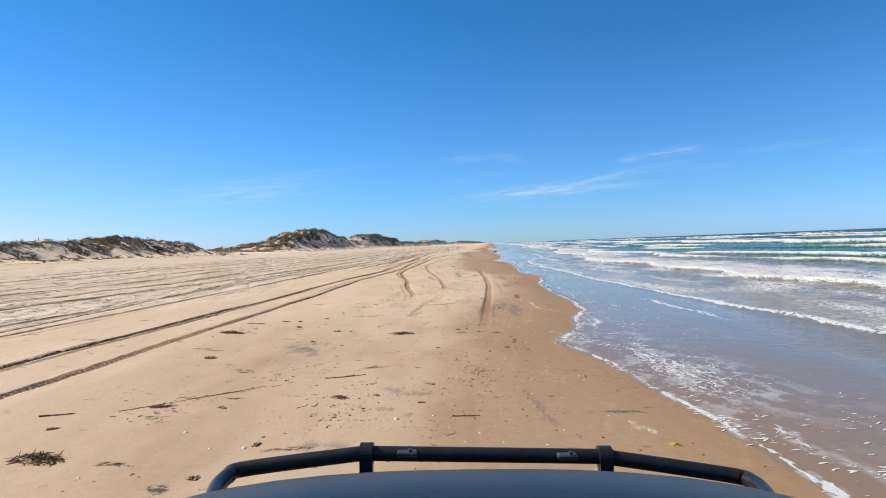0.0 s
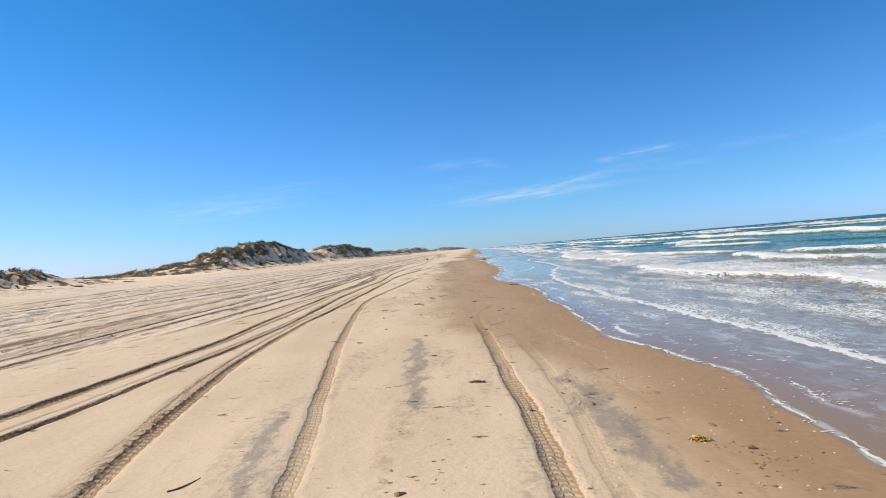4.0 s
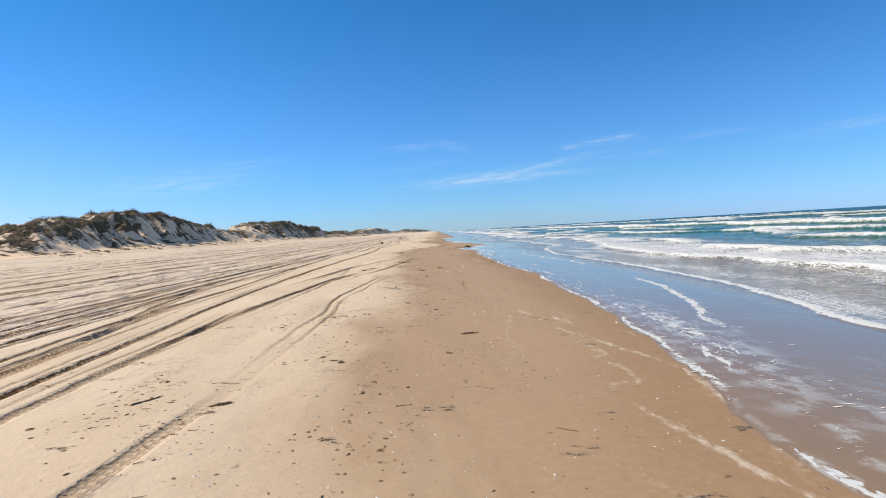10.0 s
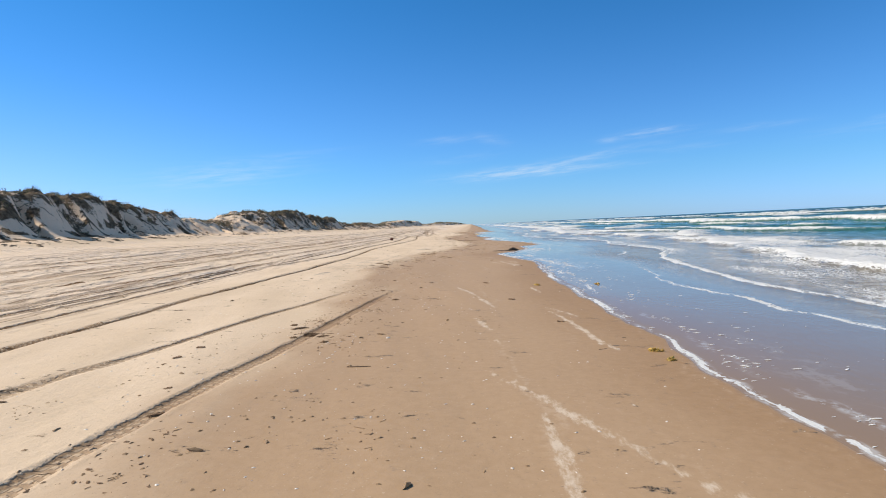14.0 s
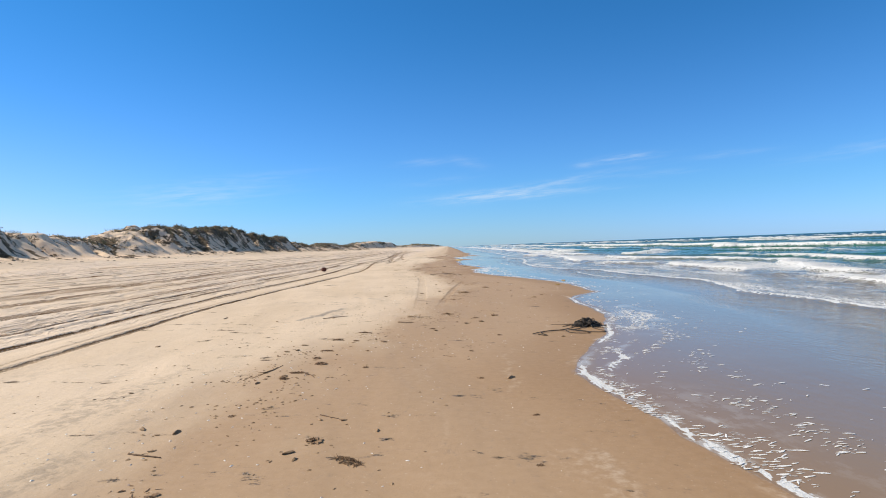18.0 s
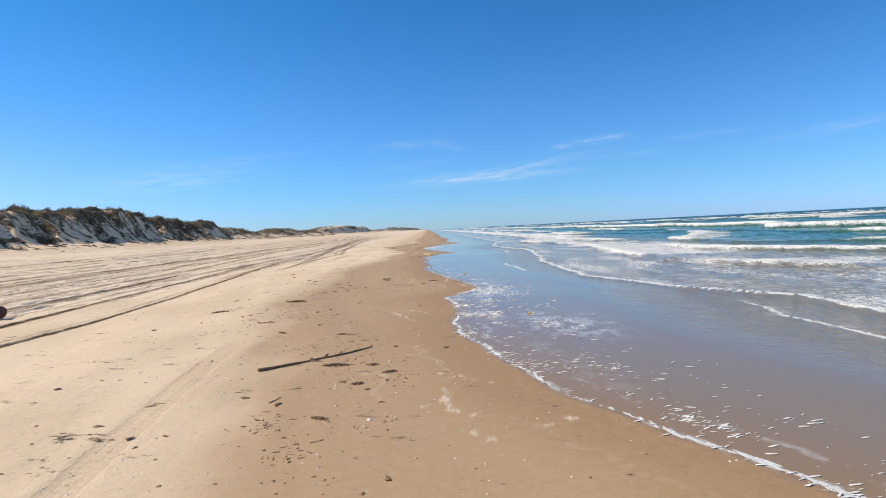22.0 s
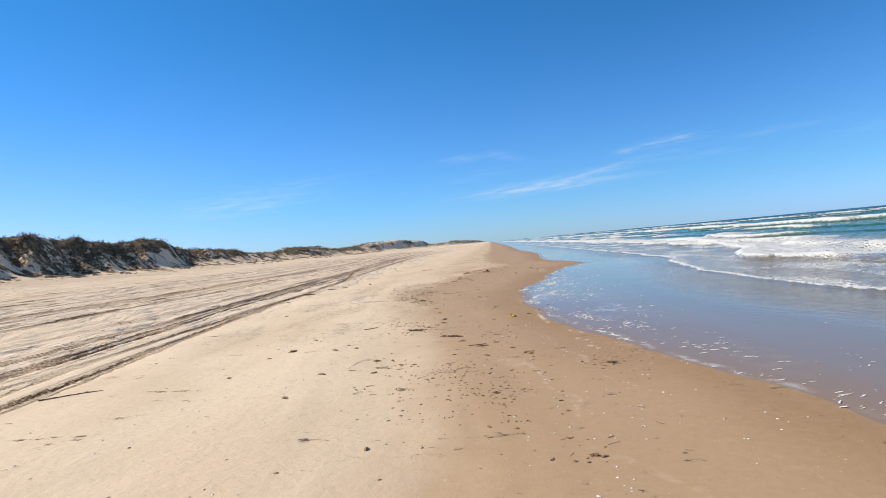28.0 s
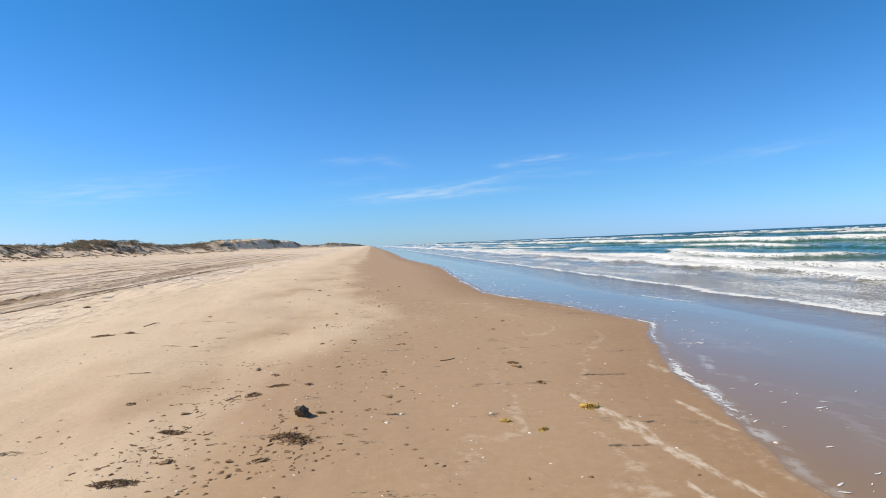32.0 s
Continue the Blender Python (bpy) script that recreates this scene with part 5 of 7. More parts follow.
WRACK_1 = [(11.4, -0.82, 0.42), (11.7, -3.17, 0.45), (13.8, -2.14, 0.56), (16.2, -2.69, 0.45), (17.9, -4.94, 0.49), (23.9, -3.05, 0.45), (25.9, -2.73, 0.45), (53.3, -1.67, 0.43), (55.1, -3.36, 0.45), (59.2, -11.01, 0.45), (59.8, -3.9, 0.65), (60.8, -2.74, 0.4), (63.2, -2.8, 0.45), (73.8, -5.57, 0.3), (74.9, -2.82, 0.51), (75.4, -6.61, 0.45), (77, -2.73, 0.45), (78.9, -4.51, 0.45), (79.9, -5.27, 0.54), (81.2, -5.57, 0.45), (85.8, -4.96, 0.45), (87.3, -3.98, 0.45), (104.2, -2.73, 0.53), (104.4, -5.42, 0.45), (105.4, -5.19, 0.45), (106.2, -3.82, 0.65), (111.7, -3.48, 0.45), (113.6, -3.92, 0.43), (119.2, -4.4, 0.7), (127.9, -3.93, 0.43), (130.1, -5.04, 0.45), (132.1, -5.05, 0.53)]
WRACK_2 = [(135.1, -3.72, 0.23), (139.4, -4.15, 0.23), (141.2, -3.83, 0.39), (143.7, -2.84, 0.53), (146.8, -2.13, 0.36), (147.5, -1.13, 0.45), (152.6, -1.1, 0.36), (153.9, -1, 0.17), (155.6, -0.48, 0.45), (168.2, -1.16, 0.22), (169.1, -1.62, 0.26), (171.2, -0.26, 0.45), (172.2, -1.16, 0.66), (174.2, -1.1, 0.45), (177.4, -3.19, 0.87), (178.6, -5.37, 0.45), (182.5, -3.7, 0.45), (184.4, -2.77, 0.36), (185.3, -0.82, 0.41), (186.1, -3.44, 0.23), (186.3, -4.43, 0.31), (208.4, -2.64, 0.26), (209.5, -0.25, 0.45), (210.7, -1.5, 0.3), (218.3, -8.58, 0.45), (218.9, -1.39, 0.92), (219.7, -1.94, 0.45), (219.9, 0.56, 0.45), (222.8, -1.11, 0.46), (223.8, -2.95, 0.45), (224.8, -2.76, 0.58), (224.9, -3.37, 0.39)]
WRACK_3 = [(229.2, -3.34, 0.7), (230.3, -3.7, 0.32), (231, -4.3, 0.28), (231.8, -4.36, 0.44), (232.7, -3.95, 0.39), (233.7, -3.62, 0.29), (235.9, -9.23, 0.45), (238.6, -3.59, 0.26), (241.1, -2.81, 0.34), (246.3, -8.64, 0.45), (246.5, -2.66, 0.3), (246.6, -2.71, 0.73), (246.6, -1.44, 0.45), (248.1, -2.31, 0.26)]
WRACK = WRACK_1 + WRACK_2 + WRACK_3
SHELLS_1 = [(10.3, -1.48), (10.7, -2.34), (11, -0.64), (11.4, -0.04), (11.6, 0.4), (11.7, -0.76), (11.9, -1.33), (12.5, -0.63), (32.6, 2.23), (32.7, -1.31), (60.2, -1.38), (73, -1.24), (73.2, -1.06), (73.3, -0.91), (85.5, -4.05), (85.6, 2.3), (86.2, 0.75), (86.7, -2.18), (86.7, 0.14), (87.3, -1.91), (87.3, -0.67), (87.6, -0.42), (87.7, -2.91), (87.8, -1.58), (87.9, 2.16), (88.6, -3.75), (100.2, 2.65), (110.3, -3.72), (111.6, -2.31), (129.2, -2.66), (151.9, -3.13), (154.4, 3.5), (154.5, 3.04), (169.1, -0.44), (172.1, -0.4), (222.5, -1.05), (222.5, -0.84), (230.5, -4.28), (231.3, -1.79), (231.7, -2.98), (231.7, -2.7), (233.4, -0.9), (233.5, -3.4), (239.4, -2.01), (239.4, -1.21), (240.3, -0.79), (242.2, 0.44), (246, 2.85)]
SHELLS_2 = [(247, -0.61), (247.2, 0.49), (247.3, -0.45)]
SHELLS = SHELLS_1 + SHELLS_2

# ---- helpers for things ----
class Shape:
    """Gathers points and faces, then becomes one mesh."""

    def __init__(self):
        self.v, self.f = [], []

    def add(self, verts, faces):
        k = len(self.v)
        self.v += [tuple(p) for p in verts]
        self.f += [tuple(i + k for i in f) for f in faces]
        return self

    def tube(self, pts, radii, sides=6, cap=True):
        pts = [Vector(p) for p in pts]
        n = len(pts)
        radii = radii if hasattr(radii, "__len__") else [radii] * n
        vs, fs = [], []
        side = Vector((0.31, 0.17, 0.93))
        for i, p in enumerate(pts):
            d = (pts[min(i + 1, n - 1)] - pts[max(i - 1, 0)]).normalized()
            a = side - d * side.dot(d)
            if a.length < 0.02:
                a = d.orthogonal()
            a.normalize()
            side, b = a, d.cross(a)
            for k in range(sides):
                t = 2 * math.pi * k / sides
                vs.append(p + (a * math.cos(t) + b * math.sin(t)) * radii[i])
        for i in range(n - 1):
            for k in range(sides):
                q = (k + 1) % sides
                fs.append((i * sides + k, i * sides + q, (i + 1) * sides + q, (i + 1) * sides + k))
        if cap:
            fs.append(tuple(range(sides))[::-1])
            fs.append(tuple(range((n - 1) * sides, n * sides)))
        return self.add(vs, fs)

    def mesh(self, name, mat, smooth_=True):
        me = bpy.data.meshes.new(name)
        me.from_pydata(self.v, [], self.f)
        me.polygons.foreach_set("use_smooth", [smooth_] * len(me.polygons))
        me.materials.append(mat)
        me.update()
        return me


def part(name, shape, mat, parent=None, label="", smooth_=True):
    me = shape if isinstance(shape, bpy.types.Mesh) else shape.mesh(name, mat, smooth_)
    ob = new(name, me)
    ob.parent = parent
    if label:
        tagged(ob, label)
    return ob


def from_bmesh(name, bm, mat, parent=None, label="", smooth_=False):
    me = bpy.data.meshes.new(name)
    bm.to_mesh(me)
    bm.free()
    me.materials.append(mat)
    me.polygons.foreach_set("use_smooth", [smooth_] * len(me.polygons))
    return part(name, me, mat, parent, label)


def fan_mesh(name, verts, faces, mat, smooth_=False):
    """Large loose mesh from numpy arrays of triangles or quads."""
    me = bpy.data.meshes.new(name)
    k = faces.shape[1]
    me.vertices.add(len(verts))
    me.vertices.foreach_set("co", verts.astype(np.float32).ravel())
    me.loops.add(faces.size)
    me.loops.foreach_set("vertex_index", faces.astype(np.int32).ravel())
    me.polygons.add(len(faces))
    me.polygons.foreach_set("loop_start", np.arange(0, faces.size, k, dtype=np.int32))
    me.polygons.foreach_set("use_smooth", np.full(len(faces), smooth_))
    me.update(calc_edges=True)
    me.materials.append(mat)
    return new(name, me)


def plain(name, a, b, scale, rough, relief=0.0, metal=0.0, coat=0.0, island=True):
    """Two-tone material with noise, varied from piece to piece."""
    m, n = material(name)
    p = n.add("ShaderNodeTexCoord").outputs["Object"]
    f = n.ramp(n.noise(p, scale, 5.0, 0.65), 0.32, 0.68)
    rnd = n.add("ShaderNodeNewGeometry").outputs["Random Per Island"] if island else n.add("ShaderNodeObjectInfo").outputs["Random"]
    f = n.math("ADD", n.math("MULTIPLY", f, 0.6), n.math("MULTIPLY", rnd, 0.4))
    kw = {}
    if relief:
        kw["Normal"] = bump(n, n.noise(p, scale * 3, 5.0, 0.7), 0.6, relief)
    if coat:
        kw["Coat_Weight"] = coat
    finish(n, Base_Color=n.mix(f, (*a, 1), (*b, 1)), Roughness=rough, Metallic=metal, **kw)
    return m


GRASS = plain("dune_grass_blade", (0.16, 0.15, 0.062), (0.38, 0.31, 0.17), 0.3, 0.75)
LEAF = plain("dune_leaf", (0.15, 0.13, 0.068), (0.38, 0.31, 0.18), 0.3, 0.7)
ROOT = plain("dry_root", (0.06, 0.045, 0.03), (0.15, 0.115, 0.075), 0.4, 0.85)
WEED = plain("dried_seaweed", (0.15, 0.088, 0.04), (0.38, 0.25, 0.13), 12.0, 0.7, 0.004)
CLUMP = plain("matted_seaweed", (0.11, 0.062, 0.03), (0.38, 0.24, 0.13), 60.0, 0.9, 0.012)
SARGA = plain("fresh_sargassum", (0.36, 0.22, 0.04), (0.62, 0.42, 0.10), 14.0, 0.5, 0.004)
WOOD = plain("grey_driftwood", (0.095, 0.056, 0.030), (0.25, 0.165, 0.098), 9.0, 0.85, 0.006)
SHELL = plain("bleached_shell", (0.55, 0.47, 0.38), (0.85, 0.80, 0.72), 20.0, 0.5)
FOAM = plain("bubble_foam", (0.74, 0.73, 0.70), (0.90, 0.90, 0.89), 9.0, 0.65, 0.01)
ROPE = plain("yellow_rope", (0.50, 0.41, 0.20), (0.70, 0.59, 0.34), 30.0, 0.75, 0.006)
NET = plain("black_wet_rope", (0.03, 0.026, 0.021), (0.125, 0.10, 0.076), 40.0, 0.8, 0.006)
RUST = plain("rusted_steel", (0.055, 0.018, 0.012), (0.15, 0.045, 0.025), 7.0, 0.8, 0.006)

# ---- dune plants ----
rs = np.random.RandomState(11)


def plant_spots(count, y0, y1, x0, x1, low, high):
    """Random places on the dunes, thick on the crests and in patches down the faces."""
    x, y = rs.uniform(x0, x1, count), rs.uniform(y0, y1, count)
    dz, upn, dd_ = dune_part(x, y)
    tall = np.clip((np.interp(y, CREST_Y, CREST_Z) - 2.2) / 1.2, 0, 1)
    chance = smooth(low, high, upn + 0.7 * fbm(x / 5.0, y / 5.0, 55, 3)) * smooth(1.5, 4, dd_) * (0.3 + 0.7 * tall) * (1 - 0.85 * bare(y))
    chance = chance * (1 - smooth(400, 440, y) * 0.92 * smooth(-0.22, 0.1, pn(x / 7.0, y / 16.0, 59)))
    chance = chance * np.maximum(0.12 + 0.88 * smooth(0.2, -0.1, pn(x / 2.1, y / 2.6, 60)), smooth(225, 245, y))
    keep = rs.uniform(0, 1, count) < chance
    x, y = x[keep], y[keep]
    return x, y, ground_base(x, y)


def blades(name, x, y, z, per, h0, h1, spread, wide, mat, label):
    k = len(x)
    bx = np.repeat(x, per) + rs.normal(0, spread * 0.35, k * per)
    by = np.repeat(y, per) + rs.normal(0, spread * 0.35, k * per)
    bz = np.repeat(z, per) - 0.05
    a = rs.uniform(0, 2 * np.pi, k * per)
    h = rs.uniform(h0, h1, k * per)
    lean = rs.uniform(0.1, 0.6, k * per) * h
    w = wide * rs.uniform(0.6, 1.3, k * per)
    base = np.stack([bx, by, bz], -1)
    side = np.stack([-np.sin(a) * w, np.cos(a) * w, 0 * a], -1)
    tip = base + np.stack([np.cos(a) * lean, np.sin(a) * lean, h], -1)
    mid = base + np.stack([np.cos(a) * lean * 0.3, np.sin(a) * lean * 0.3, h * 0.6], -1)
    v = np.stack([base - side, base + side, mid + side * 0.7, tip, mid - side * 0.7], 1).reshape(-1, 3)
    i = np.arange(k * per)[:, None] * 5
    return tagged(fan_mesh(name, v, i + np.arange(5)[None, :], mat), label, "dune grass", kind="stuff")


def leaf_clumps(name, x, y, z, per, size, high, leaf, mat, label):
    """Low bushes: clouds of small tilted leaves, fuller at the base."""
    k = len(x)
    n = k * per
    r = size * np.sqrt(rs.uniform(0, 1, n)) * np.repeat(rs.uniform(0.5, 1.4, k), per)
    a = rs.uniform(0, 2 * np.pi, n)
    dome = np.sqrt(np.clip(1 - (r / (size * 1.45)) ** 2, 0, 1))
    c = np.stack([np.repeat(x, per) + r * np.cos(a), np.repeat(y, per) + r * np.sin(a), np.repeat(z, per) + high * dome * rs.uniform(0.0, 1.0, n) ** 0.7], -1)
    u = rs.normal(0, 1, (n, 3))
    u /= np.linalg.norm(u, axis=1)[:, None]
    w = np.cross(u, rs.normal(0, 1, (n, 3)))
    w /= np.linalg.norm(w, axis=1)[:, None]
    s = leaf * rs.uniform(0.5, 1.5, n)[:, None]
    v = np.stack([c - u * s, c + w * s * 0.45, c + u * s, c - w * s * 0.45], 1).reshape(-1, 3)
    i = np.arange(n)[:, None] * 4
    return tagged(fan_mesh(name, v, i + np.arange(4)[None, :], mat), label, "dune plants", kind="stuff")


px_, py_, pz_ = plant_spots(26000, 30, 345, -66, -40, 0.62, 1.05)
blades("dune_grass", px_, py_, pz_, 7, 0.15, 0.55, 0.3, 0.012, GRASS, "dry green and straw sea-oat grass on the dune crests")
px_, py_, pz_ = plant_spots(4200, 30, 345, -64, -41, 0.5, 1.0)
leaf_clumps("dune_shrubs", px_, py_, pz_, 40, 0.55, 0.28, 0.055, LEAF, "dark low creeping shrubs matting the dune crests")
px_, py_, pz_ = plant_spots(7000, 345, 900, -66, -40, 0.5, 1.0)
leaf_clumps("distant_dune_shrubs", px_, py_, pz_, 14, 0.8, 0.4, 0.16, LEAF, "dark scrub on the more distant dunes")
px_, py_, pz_ = plant_spots(5000, 900, 3000, -90, -42, 0.3, 0.8)
leaf_clumps("far_scrub", px_, py_, pz_, 6, 3.0, 1.6, 1.2, LEAF, "dark scrub along the far end of the beach")

# roots and dead runners that hang down the cut dune faces
px_, py_, pz_ = plant_spots(5200, 50, 340, -50, -39.5, 0.25, 0.9)
ro = Shape()
rr = random.Random(5)
for x, y in list(zip(px_, py_))[:1500]:
    pts, a = [], rr.uniform(-0.6, 0.6)
    for k in range(4):
        pts.append((x + 0.42 * k * math.cos(a), y + 0.42 * k * math.sin(a)))
        a += rr.uniform(-0.5, 0.5)
    zz = ground_base(np.array([p[0] for p in pts]), np.array([p[1] for p in pts]))
    w = rr.uniform(0.02, 0.055)
    ro.tube([(p[0], p[1], float(q) + 0.02 + rr.uniform(0, 0.07)) for p, q in zip(pts, zz)], [w, w, w * 0.7, w * 0.3], 4, False)
tagged(part("dune_roots", ro, ROOT), "dead brown roots and runners hanging down the eroded dune faces", "roots", kind="stuff")

# turf that has slumped off the crests, in broken clods down the faces
def clods(name, x, y, size, mat, label):
    bm = bmesh.new()
    bmesh.ops.create_icosphere(bm, subdivisions=1, radius=1.0)
    ball = np.array([v.co[:] for v in bm.verts])
    tri = np.array([[v.index for v in f.verts] for f in bm.faces])
    bm.free()
    n, k = len(x), len(ball)
    z = ground_base(x, y)
    a = rs.uniform(0, 2 * np.pi, n)[:, None]
    b = ball[None] * (1 + rs.uniform(-0.5, 0.45, (n, k))[:, :, None])
    u, v, w = b[:, :, 0] * 1.8, b[:, :, 1] * 0.9, b[:, :, 2] * 0.5
    s_ = size[:, None]
    p = np.stack([x[:, None] + s_ * (u * np.cos(a) - v * np.sin(a)), y[:, None] + s_ * (u * np.sin(a) + v * np.cos(a)), z[:, None] + s_ * (w + 0.12) - 0.12 * s_ * u * np.cos(a)], -1)
    f = (np.arange(n)[:, None, None] * k + tri[None]).reshape(-1, 3)
    return tagged(fan_mesh(name, p.reshape(-1, 3), f, mat), label, "turf", kind="stuff")


TURF = plain("slumped_turf", (0.085, 0.062, 0.042), (0.26, 0.19, 0.12), 2.5, 0.9, 0.03)
cx_, cy_ = rs.uniform(-47.5, -36.5, 80000), rs.uniform(50, 420, 80000)
_, _, cd_ = dune_part(cx_, cy_)
tall_ = np.clip((np.interp(cy_, CREST_Y, CREST_Z) - 3.0) / 1.5, 0, 1)
ok = rs.uniform(0, 1, 80000) < smooth(0.0, 0.4, 0.6 * runs(cx_, cy_) + 0.7 * pn(cx_ / 2.2, cy_ / 1.8, 36)) * smooth(1.0, 5.5, cd_) * (1 - smooth(10, 13, cd_)) * tall_ * (1 - 0.9 * bare(cy_)) * 0.75
cx_, cy_ = cx_[ok], cy_[ok]
clods("turf_clods", cx_, cy_, 0.035 + 0.17 * rs.uniform(0, 1, len(cx_)) ** 3, TURF, "dark slumped turf clods strewn down the eroded dune faces")

# ---- loose things on the sand ----
def clump_mesh(name, seed, size, mat, strands=26, thick=0.009, high=1.0):
    """A tangled heap of seaweed strands with small blades."""
    r = random.Random(seed)
    s = Shape()
    bm = bmesh.new()
    bmesh.ops.create_icosphere(bm, subdivisions=3, radius=size * 0.5)
    off = Vector((seed * 1.7, seed * 0.3, 0))
    core = []
    for v in bm.verts:
        q = v.co * (1 + 1.3 * noise.noise(v.co * (0.9 / size) * 2 + off) + 0.9 * noise.noise(v.co * (9.0 / size) + off))
        core.append((q.x * 1.3, q.y * 0.9, max(q.z, -0.1 * size) * 0.38 * high))
    s.add(core, [[v.index for v in f.verts] for f in bm.faces])
    bm.free()
    for k in range(strands):
        a, rad = r.uniform(0, 6.28), size * r.uniform(0, 0.75)
        p = Vector((rad * math.cos(a), rad * math.sin(a) * 0.7, r.uniform(0.0, 0.2) * high * size * (1.1 - rad / size)))
        d = Vector((r.uniform(-1, 1), r.uniform(-1, 1), r.uniform(-0.2, 0.5))).normalized()
        pts = [p.copy()]
        for q in range(4):
            d = (d + Vector((r.uniform(-0.7, 0.7), r.uniform(-0.7, 0.7), r.uniform(-0.5, 0.35)))).normalized()
            p = p + d * size * r.uniform(0.05, 0.10)
            p.z = max(p.z, 0.004)
            pts.append(p.copy())
        w = thick * r.uniform(0.6, 1.4)
        s.tube(pts, [w, w * 1.2, w, w * 0.8, w * 0.3], 4, False)
    for k in range(strands * 4):
        a, rad = r.uniform(0, 6.28), size * r.uniform(0, 0.8)
        c = Vector((rad * math.cos(a), rad * math.sin(a) * 0.7, r.uniform(0.02, 0.24) * high * size * (1.1 - rad / size)))
        u = Vector((r.uniform(-1, 1), r.uniform(-1, 1), r.uniform(-0.5, 0.5))).normalized() * size * r.uniform(0.06, 0.14)
        w = u.cross(Vector((r.uniform(-1, 1), r.uniform(-1, 1), r.uniform(-1, 1)))).normalized() * u.length * 0.4
        s.add([c - u, c + w, c + u, c - w], [(0, 1, 2, 3)])
    return s.mesh(name, mat, False)


def mat_mesh(name, seed, mat):
    """A loose flat mat of weed, 1 m wide: strands, blades and a few small knots."""
    r = random.Random(seed)
    s = Shape()

    def spot():
        a, rad = r.uniform(0, 6.28), 0.5 * r.random() ** 0.6
        return rad * math.cos(a), 0.42 * rad * math.sin(a) + 0.05 * math.sin(7 * rad + seed), rad
    for k in range(150):
        x, y, rad = spot()
        p = Vector((x, y, r.uniform(0.0, 0.09) * (1.05 - 1.6 * rad)))
        d = Vector((r.uniform(-1, 1), r.uniform(-0.6, 0.6), r.uniform(-0.05, 0.1))).normalized()
        pts = []
        for q in range(5):
            pts.append((p.x, p.y, max(p.z, 0.006)))
            d = (d + Vector((r.uniform(-0.6, 0.6), r.uniform(-0.6, 0.6), r.uniform(-0.3, 0.15)))).normalized()
            p = p + d * r.uniform(0.02, 0.055)
        w = r.uniform(0.005, 0.012)
        s.tube(pts, [w, w * 1.2, w, w * 0.8, w * 0.3], 4, False)
    for k in range(220):
        x, y, rad = spot()
        c = Vector((x, y, r.uniform(0.01, 0.1) * (1.05 - 1.6 * rad)))
        u = Vector((r.uniform(-1, 1), r.uniform(-1, 1), r.uniform(-0.25, 0.25))).normalized() * r.uniform(0.015, 0.036)
        w = u.cross(Vector((r.uniform(-1, 1), r.uniform(-1, 1), r.uniform(-1, 1)))).normalized() * u.length * 0.5
        s.add([c - u, c + w, c + u, c - w], [(0, 1, 2, 3)])
    return s.mesh(name, mat, False)


def stick_mesh(name, seed, length, thick, twigs=2):
    r = random.Random(seed)
    s = Shape()
    pts, p, bend = [], Vector((-length / 2, 0, thick * 0.8)), 0.0
    for k in range(17):
        pts.append(p + Vector((0, r.uniform(-0.2, 0.2), r.uniform(-0.25, 0.1))) * thick)
        bend += r.uniform(-0.1, 0.1)
        p = p + Vector((math.cos(bend), math.sin(bend), 0)) * length / 16
    s.tube(pts, [thick * (1.05 - 0.035 * k + r.uniform(-0.2, 0.2)) for k in range(17)], 7)
    for k in range(twigs):
        q = pts[r.randint(4, 12)]
        a = r.uniform(0.5, 1.1) * r.choice((-1, 1))
        t = length * r.uniform(0.1, 0.25)
        s.tube([q, q + Vector((math.cos(a) * t * 0.5, math.sin(a) * t * 0.5, thick * 0.5)), q + Vector((math.cos(a) * t, math.sin(a) * t * 0.9, 0.0))], [thick * 0.5, thick * 0.35, thick * 0.15], 5)
    return s.mesh(name, WOOD)


def set_down(name, mesh, x, y, turn, scale, label, category, group="", sink=0.0):
    ob = new(name, mesh)
    a, b = np.array([float(x), float(x) + 0.1]), np.array([float(y), float(y)])
    z = ground_base(a, b)
    ob.matrix_world = Matrix.Translation((x, y, sand_top(x, y) - sink)) @ Matrix.Rotation(math.atan2(float(z[0] - z[1]), 0.1), 4, "Y") @ Matrix.Rotation(turn, 4, "Z") @ Matrix.Scale(scale, 4)
    return tagged(ob, label, category, group)


rt = random.Random(77)
weeds = [clump_mesh("seaweed_clump", 100 + k, 0.12, CLUMP, 30, 0.004) for k in range(9)]
mats = [mat_mesh("seaweed_mat", 220 + k, CLUMP) for k in range(5)]
for k, (y, x, wide) in enumerate(CLUMPS):
    if wide > 0.21:
        set_down("seaweed_mat", mats[k % 5], x, y, rt.gauss(0, 0.4), min(wide * 1.15, 0.6), "loose matted brown seaweed mat with twigs on sand", "seaweed", "seaweed mats", 0.004)
        continue
    size = "tiny" if wide < 0.09 else "small"
    set_down("seaweed_clump", weeds[k % 9], x, y, rt.uniform(0, 6.3), wide / 0.17, size + " dried brown seaweed clump lying on the sand", "seaweed", "seaweed clumps along the tide line", 0.008)
set_down("seaweed_mat", mats[0], 2.5, 67.5, 0.2, 0.62, "long orange-brown seaweed mat stranded on damp sand", "seaweed", "seaweed mats", 0.004)
orange = [clump_mesh("sargassum_clump", 300 + k, 0.2, SARGA, 36, 0.010, 1.7) for k in range(3)]
for k, (y, x, wide) in enumerate(SARGASSUM):
    set_down("sargassum_clump", orange[k % 3], x, y, rt.uniform(0, 6.3), wide / 0.27, "wet golden-yellow sargassum clump near the water's edge", "seaweed", "sargassum clumps", 0.005)
